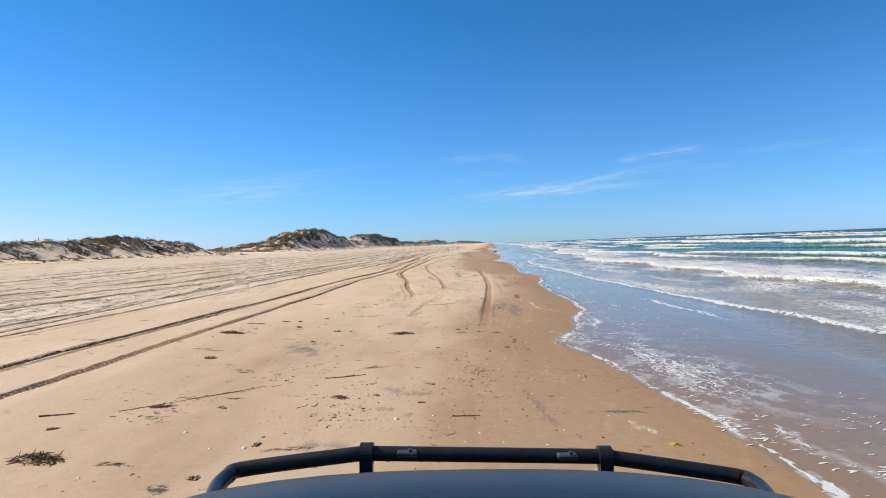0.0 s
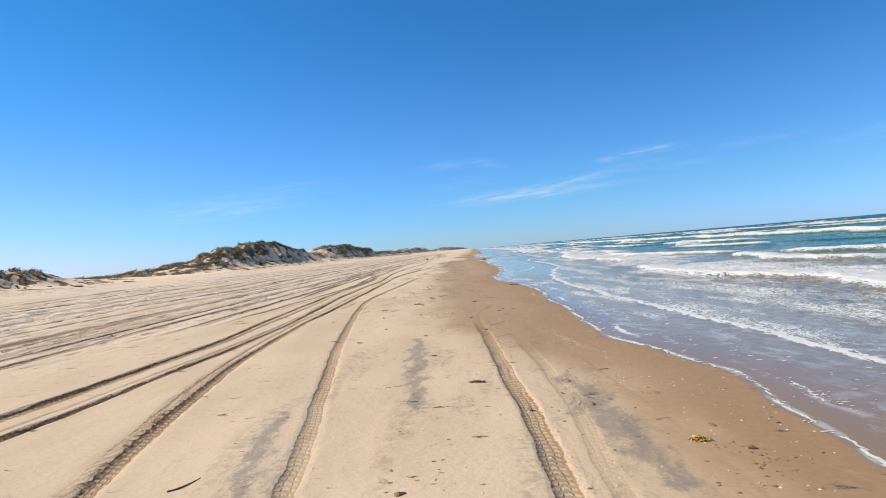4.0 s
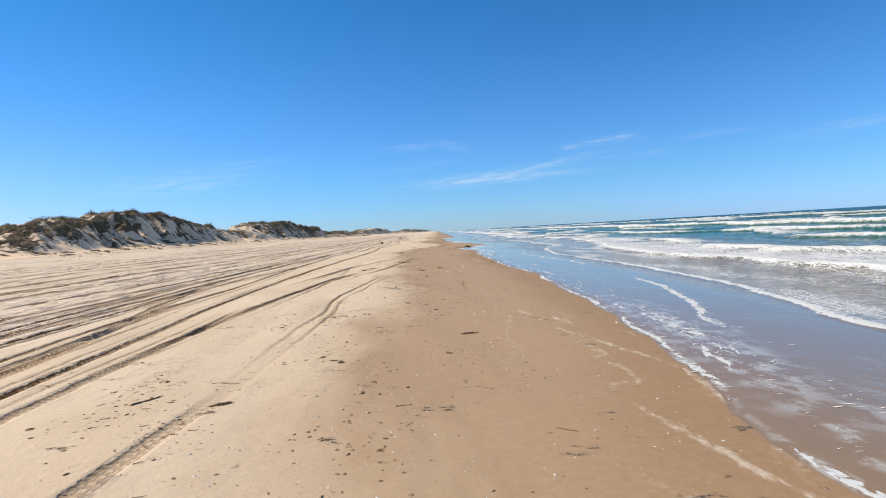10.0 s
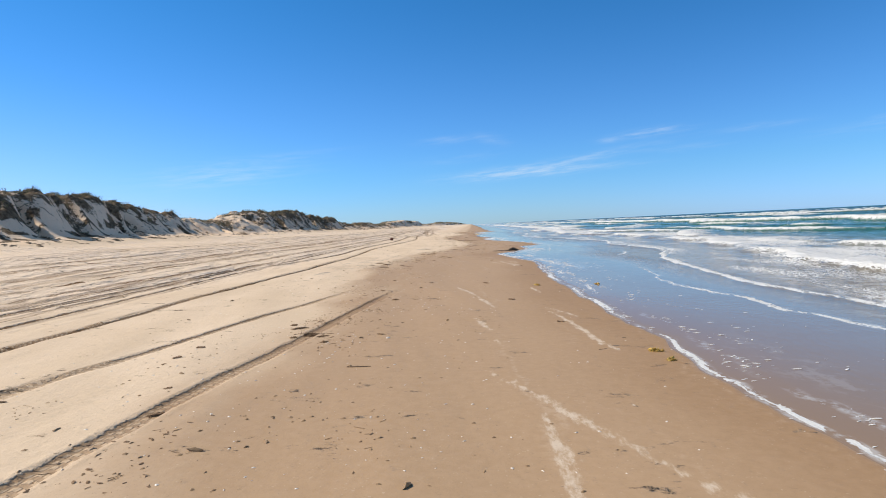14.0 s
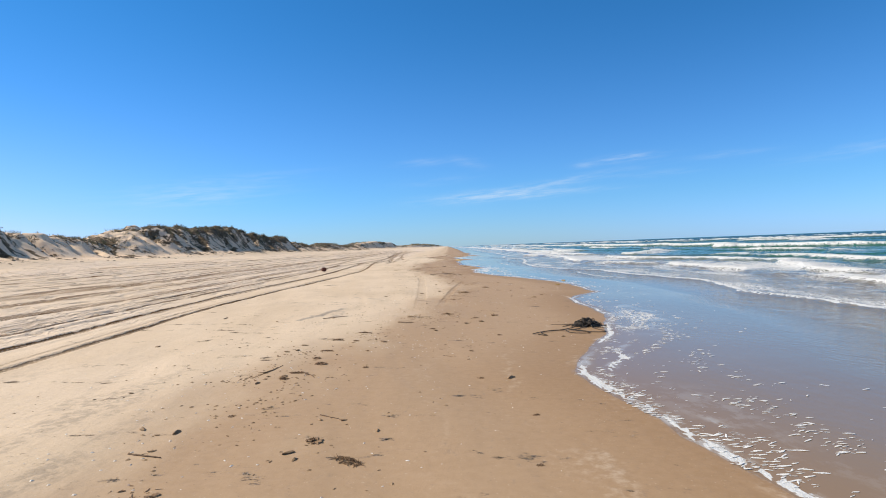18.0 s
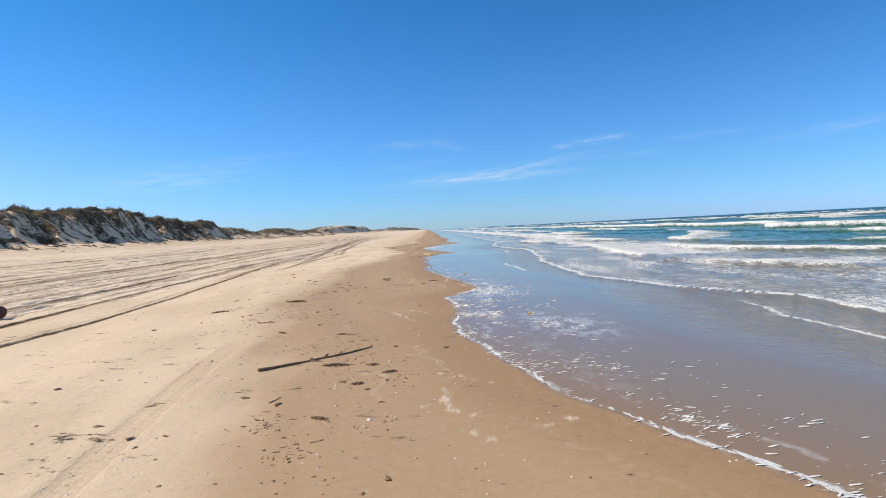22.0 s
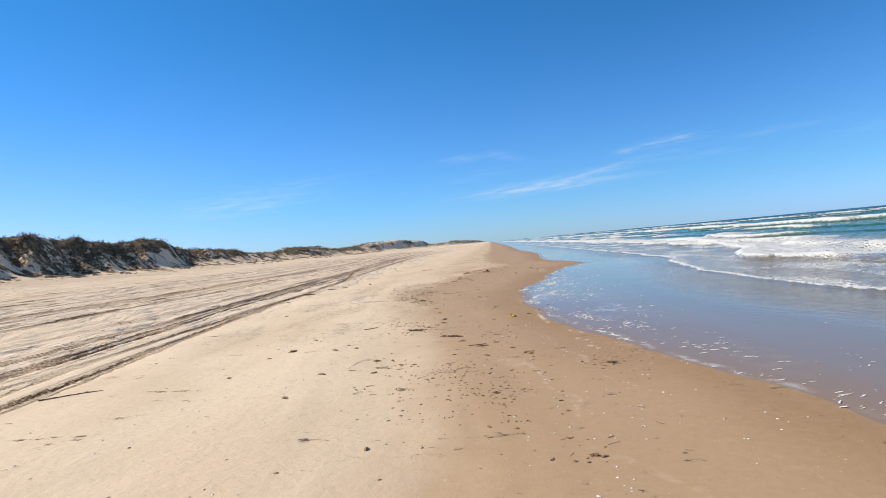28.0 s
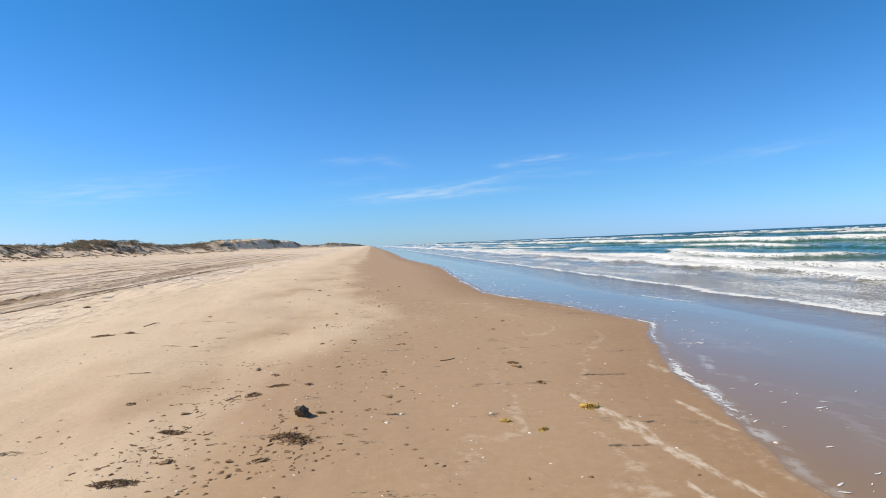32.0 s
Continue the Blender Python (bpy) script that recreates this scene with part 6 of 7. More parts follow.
short = [stick_mesh("driftwood_stick", 400 + k, 0.4, 0.011, k % 3) for k in range(6)]
long_ = [stick_mesh("driftwood_branch", 450 + k, 1.0, 0.016, 3) for k in range(4)]
for k, (y, x, length, turn) in enumerate(STICKS):
    if length > 0.48:
        set_down("driftwood_branch", long_[k % 4], x, y, radians(turn), 1.0, "long thin dark driftwood branch half buried in sand", "driftwood", "driftwood branches", 0.004).scale = (length, 0.7 if length < 1.2 else 0.45, 0.7 if length < 1.2 else 0.45)
    else:
        set_down("driftwood_stick", short[k % 6], x, y, radians(turn), length / 0.4, "short brown driftwood stick lying on the sand", "driftwood", "driftwood sticks", 0.002)
billet = Shape().tube([(-0.175, 0, 0.024), (-0.17, 0, 0.024), (0.0, 0.004, 0.024), (0.172, -0.003, 0.023), (0.178, -0.003, 0.023)], [0.018, 0.024, 0.024, 0.023, 0.017], 10)
set_down("sawn_billet", billet.mesh("sawn_billet", WOOD), -1.56, 188.1, 0.07, 1.0, "short straight round billet of brown wood on damp sand", "driftwood", "", 0.003)
shells = []
for k in range(4):
    bm = bmesh.new()
    bmesh.ops.create_uvsphere(bm, u_segments=12, v_segments=6, radius=0.03)
    for v in bm.verts:
        v.co.z = max(v.co.z, 0.0) * 0.55 * (1 + 0.12 * math.cos(9 * math.atan2(v.co.y, v.co.x)))
        v.co.x *= 1.2 + 0.3 * v.co.y / 0.03
    me = bpy.data.meshes.new("cockle_shell")
    bm.to_mesh(me)
    bm.free()
    me.materials.append(SHELL)
    shells.append(me)
for k, (y, x) in enumerate(SHELLS):
    set_down("cockle_shell", shells[k % 4], x, y, rt.uniform(0, 6.3), rt.uniform(0.6, 1.15), "bleached white cockle shell lying on damp sand", "shell", "cockle shells", 0.002)

# the log, the uprooted stump, the shell-covered block, the drum
log = stick_mesh("driftwood_log", 500, 2.4, 0.030, 4)
set_down("driftwood_log", log, -1.52, 172.4, 0.72, 1.0, "long dark waterlogged driftwood log lying across the wrack line", "driftwood", sink=0.02)
stump = new("uprooted_stump")
r_ = random.Random(9)
for k in range(11):
    a, q = r_.uniform(0, 6.28), Vector((0, 0, 0.07))
    pts, d = [], Vector((math.cos(a), math.sin(a) * 0.6, r_.uniform(-0.1, 0.25)))
    for j in range(5):
        pts.append(q.copy())
        q = q + d * r_.uniform(0.06, 0.13)
        d = d + Vector((r_.uniform(-0.5, 0.5), r_.uniform(-0.5, 0.5), r_.uniform(-0.35, 0.1)))
        q.z = max(q.z, 0.01)
    w = r_.uniform(0.016, 0.03)
    part("root", Shape().tube(pts, [w, w * 0.9, w * 0.7, w * 0.5, w * 0.25], 6), WOOD, stump)
part("trunk", Shape().tube([(-0.1, 0, 0.045), (0.02, 0.01, 0.07), (0.12, 0.02, 0.08), (0.3, -0.05, 0.04), (0.52, -0.02, 0.014)], [0.035, 0.048, 0.038, 0.02, 0.011], 8), WOOD, stump)
stump.matrix_world = pose(-0.99, 18.0, sand_top(-0.99, 18.0) - 0.01, 0, 0, 11) @ Matrix.Scale(0.62, 4)
tagged(stump, "dark uprooted shrub stump with spread roots on pale sand", "driftwood")

bm = bmesh.new()
bmesh.ops.create_icosphere(bm, subdivisions=3, radius=0.078)
for v in bm.verts:
    v.co *= 1.0 + 0.75 * noise.noise(v.co * 16) + 0.3 * noise.noise(v.co * 50)
    v.co.z *= 0.75
block = from_bmesh("broken_block", bm, plain("barnacled_block", (0.03, 0.02, 0.012), (0.22, 0.165, 0.11), 30.0, 0.9, 0.01), smooth_=False)
block.matrix_world = pose(-1.46, 247.3, sand_top(-1.46, 247.3) + 0.04, 0, 12, 30)
tagged(block, "dark broken block crusted with pale barnacles on sand", "debris")


def drum():
    root = new("steel_drum")
    bm = bmesh.new()
    rings = [(-0.44, 0.27), (-0.44, 0.295), (-0.425, 0.298), (-0.41, 0.285), (-0.17, 0.285), (-0.155, 0.3), (-0.14, 0.285), (0.13, 0.285), (0.145, 0.3), (0.16, 0.285), (0.40, 0.283), (0.425, 0.298), (0.44, 0.294), (0.44, 0.27)]
    loops = [[bm.verts.new((r * math.cos(2 * math.pi * k / 28), h, r * math.sin(2 * math.pi * k / 28))) for k in range(28)] for h, r in rings]
    for a, b in zip(loops, loops[1:]):
        for k in range(28):
            bm.faces.new((a[k], a[(k + 1) % 28], b[(k + 1) % 28], b[k]))
    bm.normal_update()
    from_bmesh("shell", bm, RUST, root, smooth_=True)
    for h, nm in ((-0.428, "bottom_lid"), (0.428, "top_lid")):
        bm = bmesh.new()
        bmesh.ops.create_cone(bm, cap_ends=True, segments=28, radius1=0.284, radius2=0.284, depth=0.012, matrix=Matrix.Translation((0, h, 0)) @ Matrix.Rotation(math.pi / 2, 4, "X"))
        lid = from_bmesh(nm, bm, RUST, root)
    bm = bmesh.new()
    bmesh.ops.create_cone(bm, cap_ends=True, segments=12, radius1=0.035, radius2=0.03, depth=0.03, matrix=Matrix.Translation((0.13, -0.015, 0.12)) @ Matrix.Rotation(math.pi / 2, 4, "X"))
    bung = from_bmesh("bung", bm, RUST, lid)
    bung.location = (0, 0.452, 0)
    root.matrix_world = pose(-11.4, 178.5, sand_top(-11.4, 178.5) + 0.15, 0, 0, 24) @ Matrix.Scale(0.58, 4)
    return tagged(root, "dark red rusted steel drum lying on its side in sand", "drum")


drum()


def strand(points, radius, twist, lay=3, sides=5, name="strand"):
    """A laid rope: strands twisted round a smooth line."""
    s = Shape()
    pts = [Vector(p) for p in points]
    for j in range(lay):
        path = []
        for i, p in enumerate(pts):
            d = (pts[min(i + 1, len(pts) - 1)] - pts[max(i - 1, 0)]).normalized()
            a = d.cross(Vector((0, 0, 1)))
            a = a.normalized() if a.length > 0.01 else Vector((1, 0, 0))
            t = twist * i + 2 * math.pi * j / lay
            path.append(p + (a * math.cos(t) + d.cross(a) * math.sin(t)) * radius * 0.5)
        s.tube(path, radius * 0.58, sides)
    return s


def smooth_line(pts, n):
    pts = [np.array(p, float) for p in pts]
    t = np.linspace(0, len(pts) - 1, n)
    k = np.arange(len(pts))
    return [tuple(float(spline(np.array([u]), k, [p[j] for p in pts])[0]) for j in range(3)) for u in t]


# yellow mooring rope, coiled and bound into a bundle
rope = new("yellow_rope_bundle")
for k in range(18):
    a = 2 * math.pi * k / 13 + 0.3
    w, h = 0.10 * math.cos(a) * (1 if k < 13 else 0.5), 0.075 + 0.065 * math.sin(a) * (1 if k < 13 else 0.5)
    rk = random.Random(k)
    pts = [(-0.66 + 0.06 * rk.random(), w * 0.6, h * 0.8), (-0.4, w + rk.uniform(-0.02, 0.02), h), (-0.1, w * 0.85 + rk.uniform(-0.03, 0.03), h + 0.01), (0.2, w * 1.1 + rk.uniform(-0.02, 0.02), h), (0.5, w * 1.2, h), (0.68 - 0.05 * rk.random(), w * 0.6, max(0.03, h * 0.8))]
    part("coil", strand(smooth_line(pts, 60), 0.0175, 0.7), ROPE, rope)
for c in (-0.3, 0.22):
    pts = [(c + 0.05 * math.sin(t * 2), 0.135 * math.cos(t), 0.08 + 0.085 * math.sin(t)) for t in np.linspace(0, 6.4, 26)]
    part("binding", strand(pts, 0.016, 0.6), ROPE, rope)
part("loose_end", strand(smooth_line([(0.55, 0.1, 0.08), (0.74, 0.12, 0.04), (0.82, 0.0, 0.03), (0.7, -0.14, 0.03), (0.55, -0.1, 0.09)], 40), 0.0175, 0.6), ROPE, rope)
rope.matrix_world = pose(0.29, 211.55, sand_top(0.29, 211.55) - 0.015, 0, 2, -66)
tagged(rope, "thick yellow rope coiled and bound into a bundle", "rope")

# tangle of black net and rope, with loops trailing over the sand
tangle = new("rope_tangle")
heap = Shape()
rn = random.Random(3)
for k in range(150):
    a = rn.uniform(0, 6.28)
    c = Vector((rn.gauss(0, 0.2), rn.gauss(0, 0.12), 0.0))
    top = max(0.03, 0.27 - 0.55 * abs(c.x) - 0.8 * abs(c.y))
    pts = []
    for j in range(9):
        pts.append((c.x + 0.15 * math.cos(a) * math.sin(0.8 * j), c.y + 0.11 * math.sin(a + 0.7 * j), max(0.015, (0.5 + 0.4 * math.sin(0.9 * j + 5 * a)) * top)))
    heap.tube(smooth_line(pts, 24), rn.uniform(0.005, 0.013), 5)
part("net", heap, NET, tangle)
trails = [[(-0.1, -0.1, 0.1), (-0.4, -0.35, 0.05), (-0.9, -0.75, 0.03), (-1.4, -1.0, 0.03), (-1.75, -1.35, 0.03)],
          [(0.0, -0.12, 0.1), (-0.3, -0.5, 0.04), (-0.75, -0.85, 0.04), (-1.15, -0.95, 0.05), (-1.5, -1.15, 0.03), (-1.45, -1.5, 0.02), (-1.65, -1.45, 0.03)],
          [(0.1, -0.1, 0.1), (-0.02, -0.4, 0.04), (0.04, -0.7, 0.03), (0.1, -1.0, 0.03), (-0.06, -1.15, 0.03), (-0.4, -1.05, 0.03), (-0.75, -0.85, 0.05)],
          [(-0.85, -0.85, 0.05), (-0.8, -1.2, 0.03), (-0.45, -1.3, 0.03), (-0.35, -1.05, 0.03), (-0.7, -0.85, 0.06)],
          [(0.2, 0.02, 0.08), (0.42, -0.15, 0.03), (0.35, -0.4, 0.02), (0.12, -0.35, 0.03)],
          [(-0.25, 0.1, 0.06), (-0.55, 0.28, 0.02), (-0.85, 0.33, 0.015)]]
for pts in trails:
    part("rope", strand(smooth_line(pts, 60), 0.0095 if len(pts) > 4 else 0.008, 0.5), NET, tangle)
tangle.matrix_world = pose(2.32, 145.4, sand_top(2.32, 145.4) - 0.02, 0, 2.3, 6)
tagged(tangle, "tangled black net and rope with loops on wet sand", "rope")

# ---- small stuff: wrack bits, shell hash, foam flecks ----
def scatter_bits(name, spots, mat, label, category, lo, hi, flat):
    """Many small faceted chips lying on the sand."""
    x, y, size = spots
    n = len(x)
    z = ground_base(x, y) + rut_fields(x, y)[0]
    a = rs.uniform(0, 2 * np.pi, n)
    s = size * rs.uniform(lo, hi, n)
    e = rs.uniform(0.35, 1.0, n)
    ring = []
    for k in range(5):
        t = a * 0 + 2 * np.pi * k / 5
        rr_ = s * rs.uniform(0.7, 1.2, n)
        u, v = rr_ * np.cos(t), rr_ * np.sin(t) * e
        ring.append(np.stack([x + u * np.cos(a) - v * np.sin(a), y + u * np.sin(a) + v * np.cos(a), z + 0.001], -1))
    top = np.stack([x, y, z + s * flat], -1)
    v = np.stack(ring + [top], 1).reshape(-1, 3)
    i = np.arange(n)[:, None] * 6
    f = np.concatenate([i + np.array([[k, (k + 1) % 5, 5]]) for k in range(5)])
    return tagged(fan_mesh(name, v, f, mat), label, category, kind="stuff")


n = 26000
yy = rs.uniform(4, 275, n)
xx = wetline(yy) + rs.normal(0.5, 1.9, n)
clus = pn(xx / 1.5, yy / 2.2, 88)
ok = (rs.uniform(0, 1, n) < smooth(-0.1, 0.4, clus) * 0.8 + 0.06) & (xx < shore(yy) - 0.3) & (xx > -9)
scatter_bits("wrack_bits", (xx[ok], yy[ok], np.full(ok.sum(), 0.026)), WEED, "tiny dark scraps of dry seaweed along the tide line", "wrack", 0.4, 1.3, 0.35)
n = 30000
yy = rs.uniform(4, 275, n)
xx = wetline(yy) + 0.5 + 0.9 * pn(yy / 7.0, yy * 0 + 3.1, 92) + rs.normal(0, 0.42, n)
ok = (rs.uniform(0, 1, n) < smooth(-0.05, 0.4, pn(yy / 4.0, yy * 0 + 1.1, 93)) * smooth(-0.2, 0.35, pn(xx / 0.6, yy / 0.8, 94))) & (xx < shore(yy) - 0.5)
scatter_bits("wrack_crumbs", (xx[ok], yy[ok], np.full(ok.sum(), 0.026)), WEED, "fine brown crumbs of weed trailing along the tide line", "wrack", 0.35, 1.4, 0.4)
n = 9000
yy = rs.uniform(4, 275, n)
xx = wetline(yy) + rs.normal(0.2, 1.7, n)
ok = (rs.uniform(0, 1, n) < smooth(0.12, 0.5, pn(xx / 1.1, yy / 1.7, 90)) * 0.8 + 0.03) & (xx < shore(yy) - 0.5) & (xx > -10)
lumps = clods("wrack_lumps", xx[ok], yy[ok], 0.012 + 0.035 * rs.uniform(0, 1, ok.sum()) ** 2, WEED, "brown crumbs and lumps of dry seaweed strewn on sand")
tagged(lumps, category="wrack")
n = 27000
yy = rs.uniform(4, 275, n)
xx = wetline(yy) + rs.normal(0.5, 2.3, n)
ok = (rs.uniform(0, 1, n) < 0.25 + 0.6 * smooth(0.0, 0.4, pn(xx / 2.0, yy / 3.0, 89))) & (xx < shore(yy) - 0.2) & (xx > -9)
scatter_bits("shell_fragments", (xx[ok], yy[ok], np.full(ok.sum(), 0.020)), SHELL, "white broken shells sprinkled over the damp sand", "shells", 0.35, 1.2, 0.45)

# twigs, straw and crumbs of the wrack patches
tw = Shape()
strewn = [(y, float(wetline(np.array(y))) + rt.gauss(0.2, 0.9), 0.3) for y in (rt.uniform(8, 262) for k in range(70))]
bits = []
for wy_, wx_, ww in WRACK + strewn:
    full = (wy_, wx_, ww) in WRACK
    for k in range(int(18 + 26 * ww) if full else rt.randint(4, 12)):
        x, y = wx_ + rt.gauss(0, 0.5 * ww), wy_ + rt.gauss(0, 0.8 * ww)
        z = sand_top(x, y)
        a, l_ = rt.gauss(0.3, 0.9), 0.02 + 0.13 * rt.random() ** 3
        w = rt.uniform(0.0015, 0.004)
        tw.tube([(x, y, z + w), (x + l_ * 0.5 * math.cos(a), y + l_ * 0.5 * math.sin(a), z + w * 1.3), (x + l_ * math.cos(a + 0.12), y + l_ * math.sin(a + 0.12), z + w)], [w, w, w * 0.5], 4, False)
    for k in range(int(24 + 50 * ww) if full else 6):
        bits.append((wx_ + rt.gauss(0, 0.55 * ww), wy_ + rt.gauss(0, 0.9 * ww), 0.004 + 0.016 * rt.random() ** 3))
tagged(part("wrack_twigs", tw, WEED), "brown twigs and dry weed scattered in patches on the sand", "wrack", kind="stuff")
bits = np.array(bits)
tagged(clods("wrack_scraps", bits[:, 0], bits[:, 1], bits[:, 2], CLUMP, "dark brown scraps of weed heaped in patches on sand"), category="wrack")

# flecks of foam left on the thin swash
n = 110000
yy = rs.uniform(2, 285, n)
d_ = np.abs(rs.normal(0, 1.15, n)) + 0.02
strong = np.exp(-((yy - 181) / 6) ** 2) + np.exp(-((yy - 142) / 7) ** 2) + 0.8 * np.exp(-((yy - 129) / 6) ** 2) + 0.8 * np.exp(-((yy - 15) / 7) ** 2) + 0.9 * np.exp(-((yy - 231) / 8) ** 2) + 0.4 * np.exp(-((yy - 72) / 8) ** 2) + 0.7 * np.exp(-((yy - 168) / 5) ** 2) + 0.2 * np.exp(-((yy - 105) / 9) ** 2) + 0.14
ok = rs.uniform(0, 1, n) < np.clip(strong, 0, 1) * (0.05 + 0.95 * smooth(0.0, 0.4, pn(d_ * 1.6, yy / 1.4, 91)))
yy, d_ = yy[ok], d_[ok]
d_ = d_ - 0.3
xx = shore(yy) + d_
zb = ground_base(xx, yy) + 0.008 + 0.014 * np.clip(d_, 0, 4)
n = len(yy)
size = np.minimum(0.0095 * np.exp(rs.normal(0, 0.65, n)), 0.022) * (1 + 0.5 * np.exp(-((yy - 178) / 3.5) ** 2) * (d_ < 4))
a = rs.normal(0.15, 0.4, n)
ring = []
for k in range(9):
    t = 2 * np.pi * k / 9
    q = size * rs.uniform(0.55, 1.4, n)
    u, v = q * math.cos(t) * 3.0, q * math.sin(t) * 0.62
    ring.append(np.stack([xx + u * np.cos(a) - v * np.sin(a), yy + u * np.sin(a) + v * np.cos(a), zb + 0.001], -1))
v = np.stack(ring + [np.stack([xx, yy, zb + np.minimum(size * 0.35, 0.012)], -1)], 1).reshape(-1, 3)
i = np.arange(n)[:, None] * 10
tagged(fan_mesh("foam_flecks", v, np.concatenate([i + np.array([[k, (k + 1) % 9, 9]]) for k in range(9)]), FOAM, True), "white flecks of foam stranded on the thin swash", "foam", kind="stuff")

# ---- the vehicle, standing where the drive begins ----
def off_roader():
    root = new("off_road_vehicle")
    PAINT = plain("dark_blue_paint", (0.016, 0.018, 0.021), (0.026, 0.028, 0.031), 2.0, 0.36, island=False)
    BLACK = plain("black_powder_coat", (0.010, 0.010, 0.011), (0.022, 0.022, 0.023), 40.0, 0.38, 0.001, island=False)
    RUBBER = plain("tyre_rubber", (0.015, 0.015, 0.015), (0.03, 0.03, 0.03), 30.0, 0.85, 0.002, island=False)
    STEEL = plain("dull_alloy", (0.35, 0.35, 0.36), (0.5, 0.5, 0.5), 8.0, 0.35, metal=1.0, island=False)
    TAB = plain("worn_grey_metal", (0.05, 0.055, 0.06), (0.16, 0.17, 0.18), 30.0, 0.4, metal=0.6, island=False)
    m, n = material("tinted_glass")
    finish(n, Base_Color=(0.02, 0.025, 0.03, 1), Roughness=0.04, Coat_Weight=1.0)
    GLASS = m
    m, n = material("lamp_glass")
    finish(n, Base_Color=(0.7, 0.7, 0.7, 1), Roughness=0.1, Coat_Weight=1.0)
    LENS = m

    def loft(name, stations, mat, label=""):
        """Body shell through cross sections: y, half width, bottom, top, shoulder."""
        s = Shape()
        rows = []
        for y, w, lo, hi, sh in stations:
            pts = []
            for k in range(15):
                u = -1 + 2 * k / 14
                x = w * math.copysign(min(1.0, abs(u) * 1.18), u)
                crown = hi - sh * abs(u) ** 2.6
                pts.append((x * (1.0 if abs(u) < 0.86 else 1.0), y, crown))
            rows.append([(-w, y, lo)] + pts + [(w, y, lo)])
        vs = [p for r in rows for p in r]
        c = len(rows[0])
        fs = [(i * c + k, i * c + k + 1, (i + 1) * c + k + 1, (i + 1) * c + k) for i in range(len(rows) - 1) for k in range(c - 1)]
        fs += [tuple(range(c)), tuple(range((len(rows) - 1) * c, len(rows) * c))[::-1]]
        s.add(vs, fs)
        return part(name, s, mat, root, label)

    loft("body", [(-2.05, 0.80, 0.42, 0.90, 0.06), (-1.9, 0.86, 0.36, 0.98, 0.06), (-1.0, 0.88, 0.34, 1.0, 0.05), (0.6, 0.88, 0.34, 1.0, 0.05), (1.9, 0.88, 0.36, 0.97, 0.06), (2.0, 0.86, 0.38, 0.95, 0.06)], PAINT)
    loft("bonnet", [(1.92, 0.85, 0.80, 0.97, 0.05), (2.4, 0.83, 0.72, 0.93, 0.06), (2.85, 0.78, 0.62, 0.86, 0.09), (3.0, 0.72, 0.55, 0.78, 0.1)], PAINT)
    loft("cabin", [(-1.95, 0.72, 0.95, 1.02, 0.02), (-1.75, 0.70, 0.96, 1.40, 0.05), (1.25, 0.71, 0.96, 1.40, 0.05), (1.9, 0.74, 0.96, 1.0, 0.03)], GLASS, "dark tinted cabin glass")
    loft("roof", [(-1.85, 0.66, 1.40, 1.47, 0.05), (-1.6, 0.72, 1.37, 1.54, 0.14), (-0.4, 0.76, 1.36, 1.60, 0.2), (0.8, 0.78, 1.36, 1.612, 0.13), (1.2, 0.77, 1.36, 1.612, 0.125), (1.36, 0.76, 1.36, 1.597, 0.115), (1.46, 0.74, 1.36, 1.56, 0.10), (1.53, 0.71, 1.36, 1.47, 0.06)], PAINT, "glossy dark roof that mirrors the sky").location.x = -0.05
    for sx in (-1, 1):
        for y in (-1.75, -0.35, 0.75, 1.55):
            s = Shape().tube([(sx * 0.735, y, 0.98), (sx * 0.72, y - 0.06 if y < 1 else y - 0.25, 1.40)], 0.035, 6)
            part("pillar", s, PAINT, root)
        door = Shape().tube([(sx * 0.885, -0.3, 0.86), (sx * 0.895, -0.12, 0.86)], 0.014, 6)
        part("door_handle", door, BLACK, root)
        mir = bmesh.new()
        bmesh.ops.create_cube(mir, size=1.0, matrix=Matrix.Translation((sx * 0.98, 1.45, 1.08)) @ Matrix.Diagonal((0.18, 0.09, 0.14, 1)))
        bmesh.ops.bevel(mir, geom=mir.edges[:], offset=0.03, segments=2, affect="EDGES")
        from_bmesh("mirror", mir, BLACK, root)
        lamp = bmesh.new()
        bmesh.ops.create_cone(lamp, cap_ends=True, segments=20, radius1=0.10, radius2=0.085, depth=0.06, matrix=Matrix.Translation((sx * 0.52, 3.0, 0.68)) @ Matrix.Rotation(-math.pi / 2, 4, "X"))
        from_bmesh("headlight", lamp, LENS, root, "round clear headlight")
        for y in (-1.35, 2.2):
            bm = bmesh.new()
            prof = [(0.20, -0.09), (0.33, -0.12), (0.375, -0.085), (0.38, 0.0), (0.375, 0.085), (0.33, 0.12), (0.20, 0.09)]
            loops = [[bm.verts.new((h, r * math.cos(2 * math.pi * k / 28), r * math.sin(2 * math.pi * k / 28))) for k in range(28)] for r, h in prof]
            for a, b in zip(loops, loops[1:]):
                for k in range(28):
                    bm.faces.new((a[k], a[(k + 1) % 28], b[(k + 1) % 28], b[k]))
            wheel = from_bmesh("wheel", bm, RUBBER, root, smooth_=True)
            wheel.name = "wheel"
            rim = bmesh.new()
            bmesh.ops.create_cone(rim, cap_ends=True, segments=24, radius1=0.215, radius2=0.205, depth=0.15, matrix=Matrix.Rotation(math.pi / 2, 4, "Y"))
            from_bmesh("rim", rim, STEEL, wheel)
            wheel.location = (sx * 0.80, y, 0.37)
    bp = Shape().tube([(-0.82, 2.75, 0.5), (-0.6, 3.08, 0.5), (0.6, 3.08, 0.5), (0.82, 2.75, 0.5)], 0.09, 8)
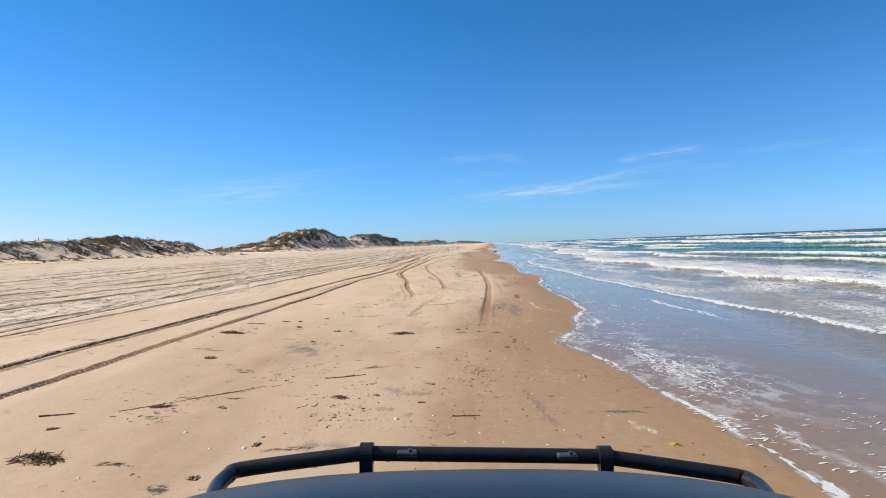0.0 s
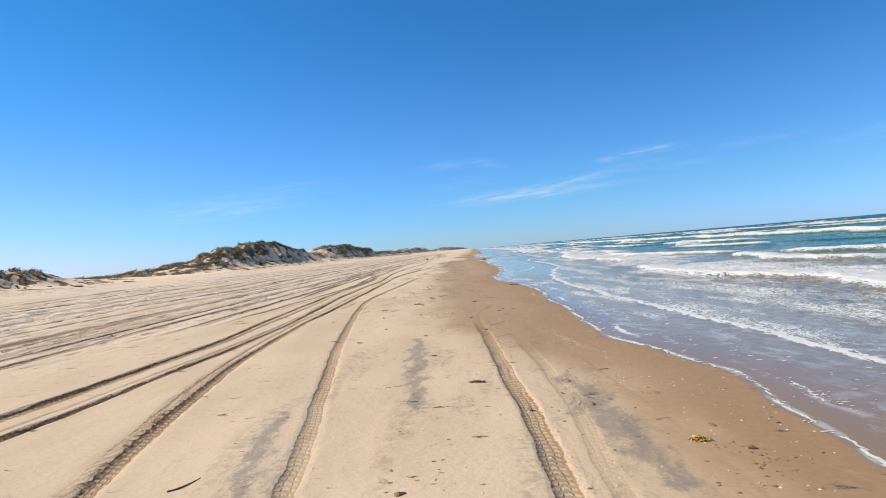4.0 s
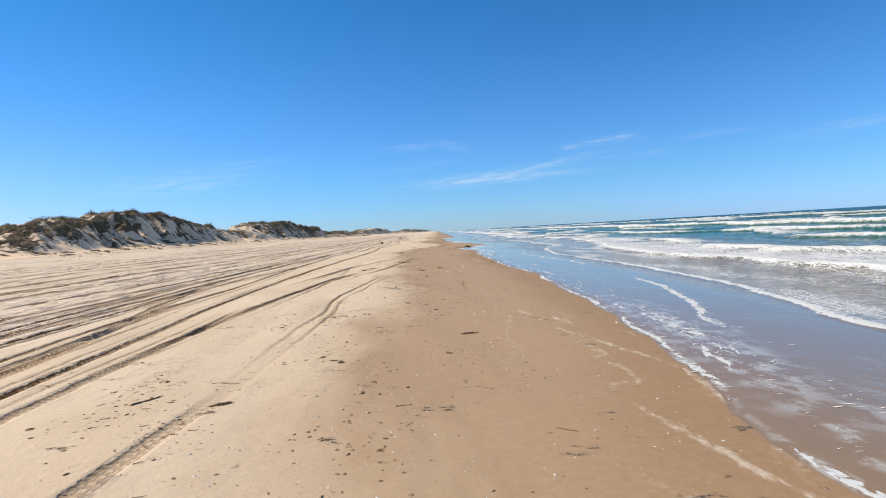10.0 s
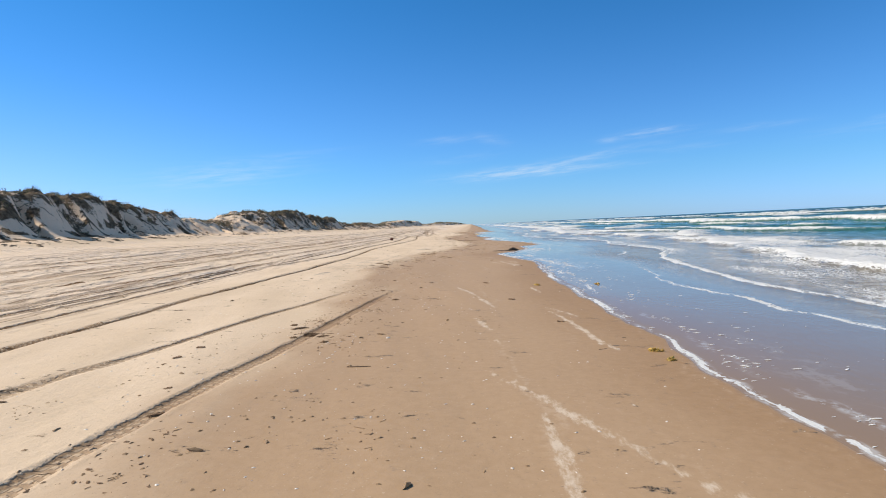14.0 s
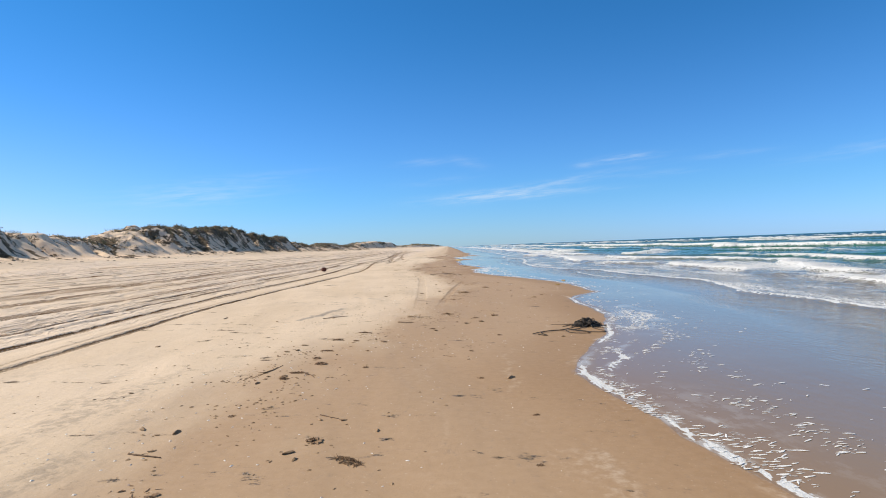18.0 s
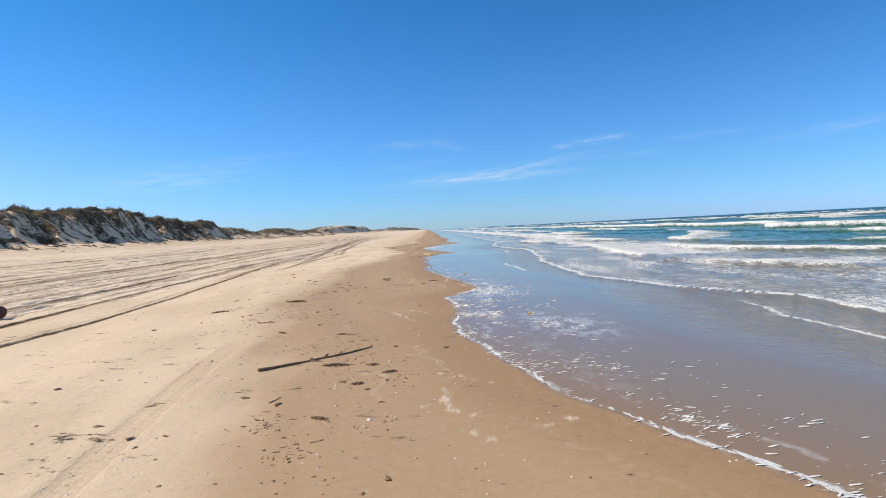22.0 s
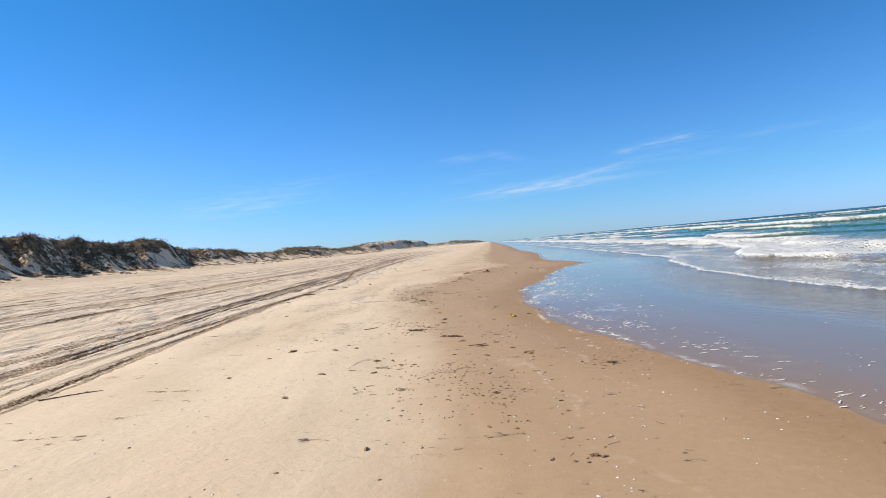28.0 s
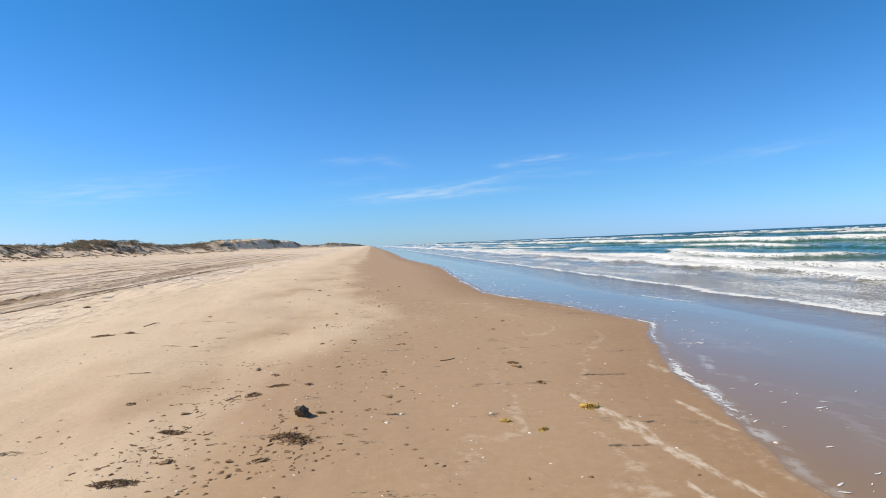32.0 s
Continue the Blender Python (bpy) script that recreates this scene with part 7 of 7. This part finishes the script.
    part("front_bumper", bp, BLACK, root)
    gr = bmesh.new()
    bmesh.ops.create_cube(gr, size=1.0, matrix=Matrix.Translation((0, 3.0, 0.68)) @ Matrix.Diagonal((0.78, 0.05, 0.16, 1)))
    from_bmesh("grille", gr, BLACK, root)
    # the bent front bar with its clamps and two tab brackets
    line = [(-0.655, 1.28, 1.505), (-0.674, 1.36, 1.508), (-0.691, 1.42, 1.511), (-0.707, 1.49, 1.511), (-0.704, 1.555, 1.512), (-0.671, 1.60, 1.514), (-0.36, 1.645, 1.536), (-0.321, 1.65, 1.534), (0.303, 1.65, 1.519), (0.35, 1.645, 1.516), (0.658, 1.60, 1.482), (0.693, 1.555, 1.482), (0.688, 1.49, 1.485), (0.662, 1.42, 1.491), (0.634, 1.36, 1.493), (0.61, 1.28, 1.49)]
    part("front_bar", Shape().tube(smooth_line(line, 90), 0.021, 14), BLACK, root, "black bent tube bar across the front")
    for x in (-0.345, 0.325):
        bm = bmesh.new()
        bmesh.ops.create_cone(bm, cap_ends=True, segments=22, radius1=0.031, radius2=0.031, depth=0.036, matrix=Matrix.Translation((x, 1.645, 1.527 - 0.024 * x)) @ Matrix.Rotation(math.pi / 2, 4, "Y"))
        bmesh.ops.create_cube(bm, size=1.0, matrix=Matrix.Translation((x, 1.63, 1.478)) @ Matrix.Diagonal((0.036, 0.03, 0.09, 1)))
        from_bmesh("clamp", bm, BLACK, root, "wide black clamp")
    for x in (-0.23, 0.215):
        bm = bmesh.new()
        bmesh.ops.create_cube(bm, size=1.0, matrix=Matrix.Translation((x, 1.62, 1.537 - 0.028 * x)) @ Matrix.Diagonal((0.055, 0.03, 0.014, 1)))
        bmesh.ops.create_cone(bm, cap_ends=True, segments=10, radius1=0.006, radius2=0.006, depth=0.012, matrix=Matrix.Translation((x + 0.008, 1.615, 1.546 - 0.028 * x)))
        bmesh.ops.bevel(bm, geom=[e for e in bm.edges if e.calc_length() > 0.02], offset=0.003, segments=1, affect="EDGES")
        from_bmesh("tab_bracket", bm, TAB, root, "small worn grey metal tab bracket")
    root.matrix_world = pose(1.245, 4.39, -0.012, 0, 1.6, 4.65)
    return tagged(root, "dark blue off-road vehicle with a black bar across its front", "vehicle")


off_roader()
